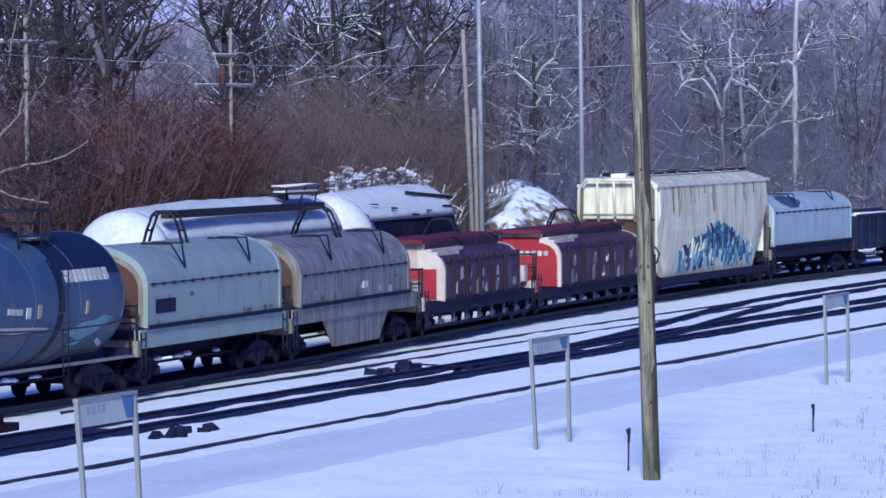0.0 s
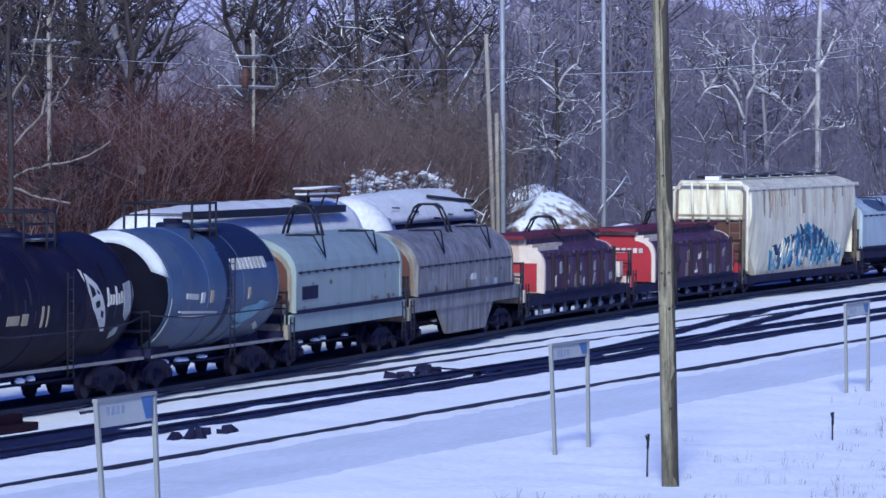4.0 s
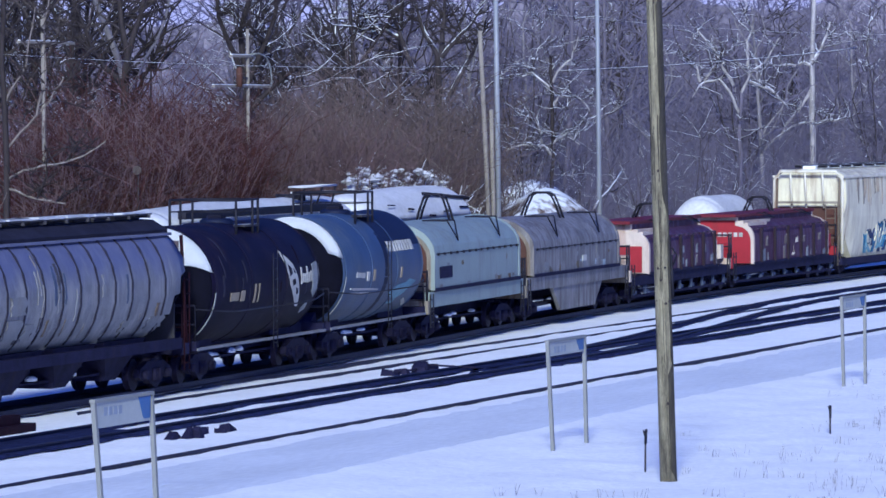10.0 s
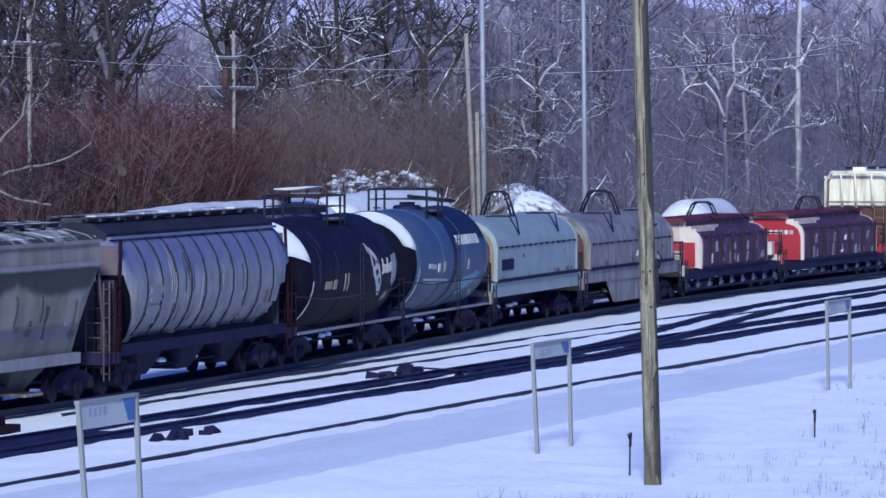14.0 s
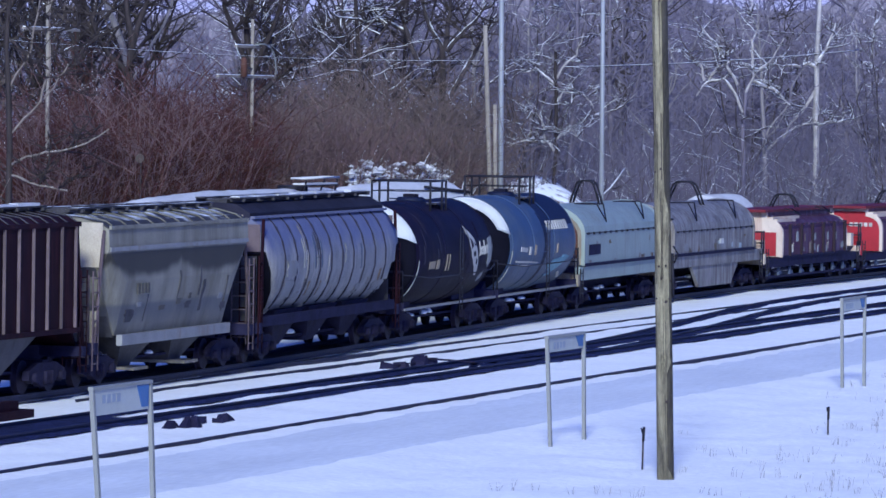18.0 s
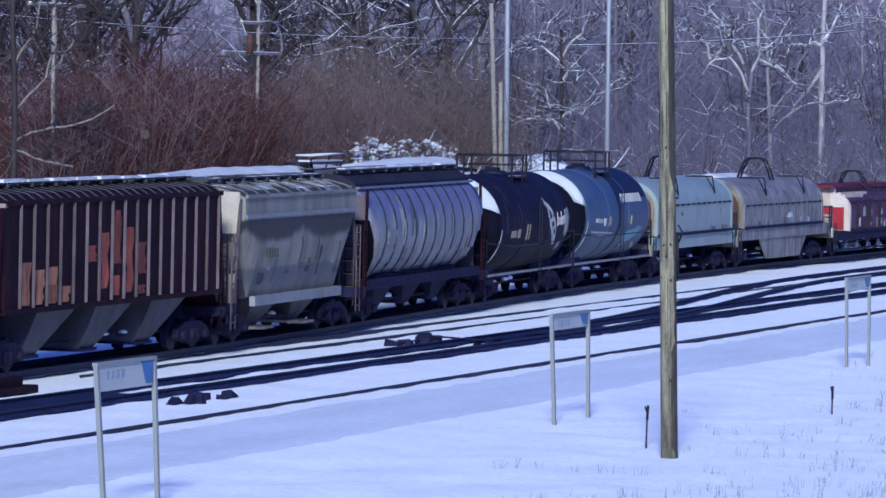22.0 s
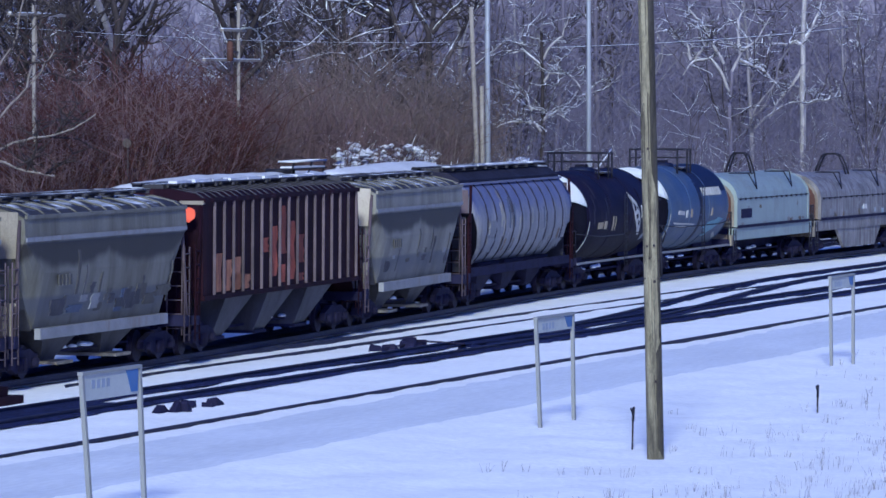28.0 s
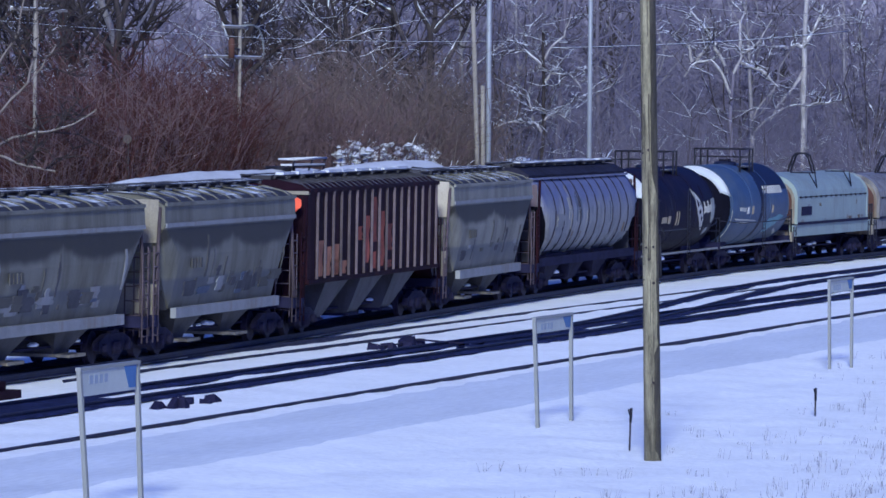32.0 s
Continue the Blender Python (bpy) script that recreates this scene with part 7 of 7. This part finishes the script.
hero_tree(233.2, 68.0, [[(0, -0.4), (0.0, 4), (0.03, 7.2), (-0.05, 9.4)], [(0, 8.1), (0.4, 8.8), (0.9, 9.2), (1.2, 10.2)], [(0, 7.1), (0.3, 7.55), (1.2, 7.5), (1.7, 6.9)], [(0.05, 5.4), (0.7, 5.9), (1.25, 5.35)], [(-0.05, 4.9), (-0.45, 5.4), (-0.6, 6.2), (-1.1, 7.0)], [(-0.3, 5.3), (-1.3, 5.35), (-2.2, 5.0)], [(0, 7.8), (-0.9, 8.6), (-1.5, 8.4)]], 0.11, M["bark"], M["snow_twig"], 76, "small crooked tree with snowy drooping limbs", M["pale_limb"], 9)
hero_tree(296.0, 71.0, [[(0, -0.4), (0, 5), (-0.05, 9), (0.05, 14)], [(0, 9.2), (0.5, 10.0), (1.0, 11.4)], [(0, 8.9), (-0.4, 9.15), (-1.0, 8.95), (-1.7, 9.0), (-2.2, 9.6)], [(0, 5.6), (0.8, 5.85), (1.7, 5.95)], [(-0.1, 7.6), (-0.7, 6.6), (-1.4, 5.8), (-1.9, 4.8)]], 0.20, M["pale_limb"], M["snow_twig"], 77, "straight pale trunk with few limbs", M["pale_limb"], 9)
hero_tree(318.0, 72.0, [[(0, -0.4), (0.4, 4), (1.4, 8), (2.6, 12)], [(0.5, 4.5), (-0.6, 7), (-0.9, 10), (-0.6, 13)], [(1.2, 7.4), (2.6, 8.8), (4.0, 9.6)]], 0.15, M["snowy_limb"], M["snow_twig"], 78, "pale tree leaning out of the wood")

hero_tree(156.7, 63.5, [[(0, -0.4), (0.0, 3), (0.05, 6), (-0.1, 9), (0.1, 13)], [(0, 5.1), (0.6, 5.5), (1.6, 5.68), (2.5, 5.95), (3.2, 6.4)], [(0, 6.1), (0.7, 6.9), (1.4, 7.7), (1.8, 8.4)], [(0, 4.95), (1.0, 4.6), (1.9, 4.45)], [(1.0, 7.2), (1.25, 8.2), (1.15, 9.8), (1.3, 11)], [(0, 7.6), (0.7, 8.8), (1.0, 10.6)]], 0.12, M["bark"], M["twig"], 79, "bare dark tree reaching long pale limbs over the brush", M["dusty_limb"], 8, 0.36)
hero_tree(211.0, 67.0, [[(0, -0.4), (0.1, 3), (0.0, 5.2)], [(0.0, 4.6), (-0.8, 5.6), (-1.2, 6.4), (-2.3, 6.2)], [(0.0, 4.9), (0.6, 6.0), (1.5, 6.3), (2.1, 5.9)], [(0.0, 5.1), (0.2, 6.6), (0.0, 8.0)]], 0.08, M["bark"], M["lit_twig"], 81, "small dark tree bent over the snow heaps")

for x, y, seed in ((306.0, 69.5, 83), (292.0, 74.0, 84), (246.0, 73.0, 85), (257.0, 76.0, 86)):
    fr = random.Random(seed)
    fan = [[(0, -0.4), (0, 1.2), (0.05, 2.2)]]
    for k in range(9):
        d = (k - 4) * 0.42 + fr.uniform(-0.2, 0.2)
        z = fr.uniform(1.6, 2.4)
        fan.append([(0.02, z), (d * 0.3, z + 1.6), (d * 0.8, z + 3.6), (d * 1.15 + fr.uniform(-0.4, 0.4), z + 5.6), (d * 1.3 + fr.uniform(-0.7, 0.7), z + fr.uniform(7, 9.5))])
    hero_tree(x, y, fan, 0.11, M["snowy_limb"], M["haze_twig"], seed, "many-stemmed bare tree fanning out with snow on its stems")

# ---------------------------------------------------------------- brush, as stuff
def brush(name, label, material, count, y0, y1, fx0, fx1, h0, h1, seed, shoots=4, r=0.022):
    rnd = random.Random(seed)
    w = Wood()
    for i in range(count):
        y = y0 + (y1 - y0) * rnd.random()
        x = y * (fx0 + (fx1 - fx0) * rnd.random())
        h = rnd.uniform(h0, h1) * (0.75 + 0.5 * noise.noise((x * 0.11, y * 0.11, seed)))
        p = Vector((x, y, -0.2))
        pts = crooked(rnd, p, (rnd.uniform(-0.25, 0.25), rnd.uniform(-0.25, 0.25), 1), h, 5, 0.13)
        w.branch(pts, r * 1.4, r * 0.4, 3)
        for s in range(shoots):
            k = rnd.randint(1, 4)
            q = pts[k].lerp(pts[k + 1], rnd.random())
            a = rnd.uniform(0, 6.28)
            w.branch(crooked(rnd, q, (math.cos(a) * 0.8, math.sin(a) * 0.8, rnd.uniform(0.2, 1.0)), h * rnd.uniform(0.18, 0.4), 3, 0.25), r * 0.7, r * 0.3, 3)
    ob = new(name, w.mesh(name, material))
    return tagged(ob, label, "brush", kind="stuff")


brush("red_brush", "dense reddish-brown leafless brush", M["red_brush"], 2500, 62.5, 72, 2.42, 2.82, 4.8, 8.6, 1.5, 6, 0.020)
brush("brown_brush", "dense brown leafless brush", M["brown_brush"], 5200, 62.5, 76, 2.5, 3.2, 5.0, 8.4, 2.5, 5, 0.019)
brush("olive_brush", "olive-brown leafless brush", M["olive_brush"], 2400, 63, 74, 2.86, 3.28, 4.6, 8.6, 6.5, 5, 0.019)
brush("dead_stalks", "pale dead stalks before the brush", M["stalk"], 330, 61.8, 63.2, 2.42, 3.25, 2.6, 5.6, 3.5, 5, 0.022)
brush("grey_brush", "haze-tinted leafless undergrowth at the wood's edge", M["haze_twig"], 3400, 66, 88, 3.1, 4.8, 3.0, 8.0, 4.5, 5, 0.024)
brush("snowy_brush", "undergrowth with snow on its twigs", M["snow_twig"], 450, 65, 80, 3.1, 4.8, 2.5, 7.0, 5.5, 6, 0.024)
brush("frosted_bush", "bush thick with snow behind the parked cars", M["frost_twig"], 420, 62.2, 65.0, 2.98, 3.22, 3.9, 5.6, 8.5, 10, 0.036)
tuft_v, tuft_f = [], []
rnd = random.Random(88)
for i in range(800):
    y = rnd.uniform(62.2, 64.2)
    x = y * rnd.uniform(3.0, 3.2)
    z = rnd.uniform(2.6, 4.75 + 0.5 * noise.noise((x * 0.5, y, 3.0)))
    q = rnd.uniform(0.08, 0.30)
    n0 = len(tuft_v)
    tuft_v += [(x + q * a * rnd.uniform(0.6, 1.3), y + q * b * rnd.uniform(0.6, 1.3), z + 0.55 * q * c * rnd.uniform(0.6, 1.2)) for a, b, c in ((1, 0, 0), (-1, 0, 0), (0, 1, 0), (0, -1, 0), (0, 0, 1), (0, 0, -1))]
    tuft_f += [tuple(n0 + k for k in f) for f in ((0, 2, 4), (2, 1, 4), (1, 3, 4), (3, 0, 4), (2, 0, 5), (1, 2, 5), (3, 1, 5), (0, 3, 5))]
tuft = bpy.data.meshes.new("snow_tufts")
tuft.from_pydata(tuft_v, [], tuft_f)
tuft.materials.append(M["grey_snow"])
tagged(new("snow_tufts", tuft), "tufts of snow caught in the bush", "snow", kind="stuff")
th = empty("fallen_branch", "pale cut branch leaning on the heap", "branch")
part("limb", bars([([(218.9, 62, 3.0), (219.9, 62, 3.4), (221.2, 62, 3.72), (222.4, 62, 4.15), (223.3, 62, 4.5)], 0.045)], 6), M["pale_bark"], th)
part("side_limb", bars([([(221.2, 62, 3.72), (221.9, 62, 3.68), (222.8, 62, 3.8)], 0.03), ([(219.9, 62, 3.4), (220.4, 62, 3.75), (220.5, 62, 4.1)], 0.02), ([(222.4, 62, 4.15), (222.6, 62, 4.5)], 0.018)], 6), M["bark"], th)
heap(223, 62, 6.0, 2.0, 2.8, "heap of earth and brush under snow", M["dirt_pile"], 15.0)
brush("far_wood", "far wood of thin trunks in a haze tint", M["far_wood"], 1900, 125, 200, 2.2, 5.0, 9, 18, 6.5, 5, 0.08)

# distant wooded rise, its haze put into the colour
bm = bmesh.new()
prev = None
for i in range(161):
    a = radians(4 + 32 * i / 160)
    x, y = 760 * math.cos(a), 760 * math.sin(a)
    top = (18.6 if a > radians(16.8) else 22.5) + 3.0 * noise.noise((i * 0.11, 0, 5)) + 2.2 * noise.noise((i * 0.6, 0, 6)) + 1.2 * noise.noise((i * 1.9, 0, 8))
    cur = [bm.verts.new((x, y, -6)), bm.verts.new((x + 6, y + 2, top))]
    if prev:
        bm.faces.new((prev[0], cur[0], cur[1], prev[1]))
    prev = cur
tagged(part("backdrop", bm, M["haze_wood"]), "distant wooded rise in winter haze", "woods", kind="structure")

# pale winter sky low over the horizon
sky_mat = bpy.data.materials.new("pale_horizon_sky")
sky_mat.use_nodes = True
glow = sky_mat.node_tree.nodes.new("ShaderNodeEmission")
glow.inputs["Color"].default_value, glow.inputs["Strength"].default_value = (1.0, 0.93, 0.72, 1), 0.62
sky_mat.node_tree.links.new(glow.outputs[0], sky_mat.node_tree.nodes["Material Output"].inputs["Surface"])
bm = bmesh.new()
prev = None
for i in range(33):
    a = radians(2 + 36 * i / 32)
    cur = [bm.verts.new((2400 * math.cos(a), 2400 * math.sin(a), z)) for z in (-20, 150)]
    if prev:
        bm.faces.new((prev[0], cur[0], cur[1], prev[1]))
    prev = cur
tagged(part("backdrop_sky", bm, sky_mat), "pale hazy winter sky over the horizon", "sky", kind="structure")

# the wood goes on beyond the view: unseen trees added to shade its left
rnd = random.Random(61)
for i in range(34):
    y = rnd.uniform(64, 96)
    x = y * 2.42 - rnd.uniform(8, 62)
    plant(rnd.choice(FAR_TREES + DARK_TREES), x, y, rnd.uniform(0, 6.28), rnd.uniform(0.9, 1.15), "bare winter tree in the wood")

# ---------------------------------------------------------------- small things along the tracks
def lump(bm, x, y, z, sx, sy, sz, seed):
    """A squat broken block: eight jittered corners, slightly tilted."""
    r = random.Random(seed)
    t = r.uniform(-0.12, 0.12)
    low = [(x + sx * a + r.uniform(-0.06, 0.06), y + sy * b, z) for a, b in ((-1, -1), (1, -1), (1, 1), (-1, 1))]
    top = [(x + sx * a * 0.85 + r.uniform(-0.1, 0.1), y + sy * b * 0.8, z + sz * r.uniform(0.75, 1.1) + t * a) for a, b in ((-1, -1), (1, -1), (1, 1), (-1, 1))]
    loft(bm, [low, top], smooth=False)


th = empty("switch_machine", "dark switch machine half covered with snow beside the rails", "switch machine")
for i, (x, y, sx, sz) in enumerate(((144.2, 46.8, 0.26, 0.18), (145.0, 46.7, 0.2, 0.15), (145.9, 46.45, 0.22, 0.3), (146.5, 46.35, 0.2, 0.22))):
    bm = bmesh.new()
    lump(bm, x, y, -0.25, sx, 0.22, sz, i + 3)
    part("housing", bm, M["underframe"], th)
part("throw_rod", bars([([(144.2, 46.75, -0.12), (146.5, 46.4, -0.10)], 0.03), ([(146.3, 46.4, 0.0), (146.6, 45.0, -0.08)], 0.03)], 6), M["truck"], th)
rnd = random.Random(21)
for i in range(9):
    x = 115.1 + i * 0.4 + rnd.uniform(-0.12, 0.12)
    y = 42.55 + rnd.uniform(-0.25, 0.2)
    bm = bmesh.new()
    lump(bm, x, y, -0.24, rnd.uniform(0.12, 0.3), rnd.uniform(0.08, 0.16), rnd.uniform(0.10, 0.2), i)
    tagged(part("tie_scrap", bm, M["underframe"]), "dark scrap of old tie lying in the snow", "scrap", "scraps along the rail")
th = empty("timber_stack", "low stack of dark reddish timbers beside the rails", "timber")
for i in range(3):
    part("timber", boxes([(108.5, 117.6, 46.9 + i * 0.27, 47.14 + i * 0.27, -0.26, -0.02)]), M["brown"], th)
part("timber", boxes([(109.5, 117.0, 47.05, 47.3, -0.02, 0.2)]), M["brown"], th)

# ties: under the train and where the middle track lies bare
tie_me = mesh_of("tie", boxes([(-0.115, 0.115, -0.05, 1.3, -0.30, -0.155)]), M["tie"])
for i in range(230):
    s = 112 + i * 0.52
    y, slope = train_line(s)
    t = part("tie", tie_me, None, train_track)
    t.location, t.rotation_euler = (s, y, 0.005), (0, 0, math.atan(slope))

# dry grass standing out of the snow on the bank
w = Wood()
rnd = random.Random(31)
for i in range(2600):
    x = 92 + 58 * rnd.random()
    lim = 35.2
    y = lim - 0.4 - (lim - 21.0) * rnd.random()
    dense = noise.noise((x * 0.25, y * 0.25, 2)) + 0.5 * noise.noise((x * 0.9, y * 0.9, 5)) + (x - y * 3.3) * 0.02 + (29.0 - y) * 0.09
    if dense < 0.62:
        continue
    h = rnd.uniform(0.08, 0.28)
    for s in range(rnd.randint(1, 4)):
        p = Vector((x + rnd.uniform(-0.08, 0.08), y + rnd.uniform(-0.08, 0.08), ground_z(x, y) - 0.03))
        w.branch(crooked(rnd, p, (rnd.uniform(-0.35, 0.45), rnd.uniform(-0.3, 0.3), 1), h, 3, 0.2), 0.006, 0.003, 3)
tagged(new("dry_grass", w.mesh("dry_grass", M["grass"])), "dry grass stalks poking through the snow", "grass", kind="stuff")

# ---------------------------------------------------------------- movement
def motions():
    """The train rolls slowly along its track; every wheelset turns with it."""
    times = [i * 1.0 for i in range(33)]
    for car, s0, reach in CARS:
        rows = []
        for t in times:
            s = s0 + travelled(t)
            ya, yb = train_line(s - reach)[0], train_line(s + reach)[0]
            rows.append((t, pose(s, (ya + yb) / 2, 0, 0, 0, math.degrees(math.atan2(yb - ya, 2 * reach)))))
        walk(car, rows)
    n = 168
    for w, x in WHEELS:
        rows = []
        for i in range(n + 1):
            t = 32.0 * i / n
            rows.append((t, pose(x, 0, WHEEL_R, 0, math.degrees(travelled(t) / WHEEL_R), 0)))
        walk(w, rows)


motions()
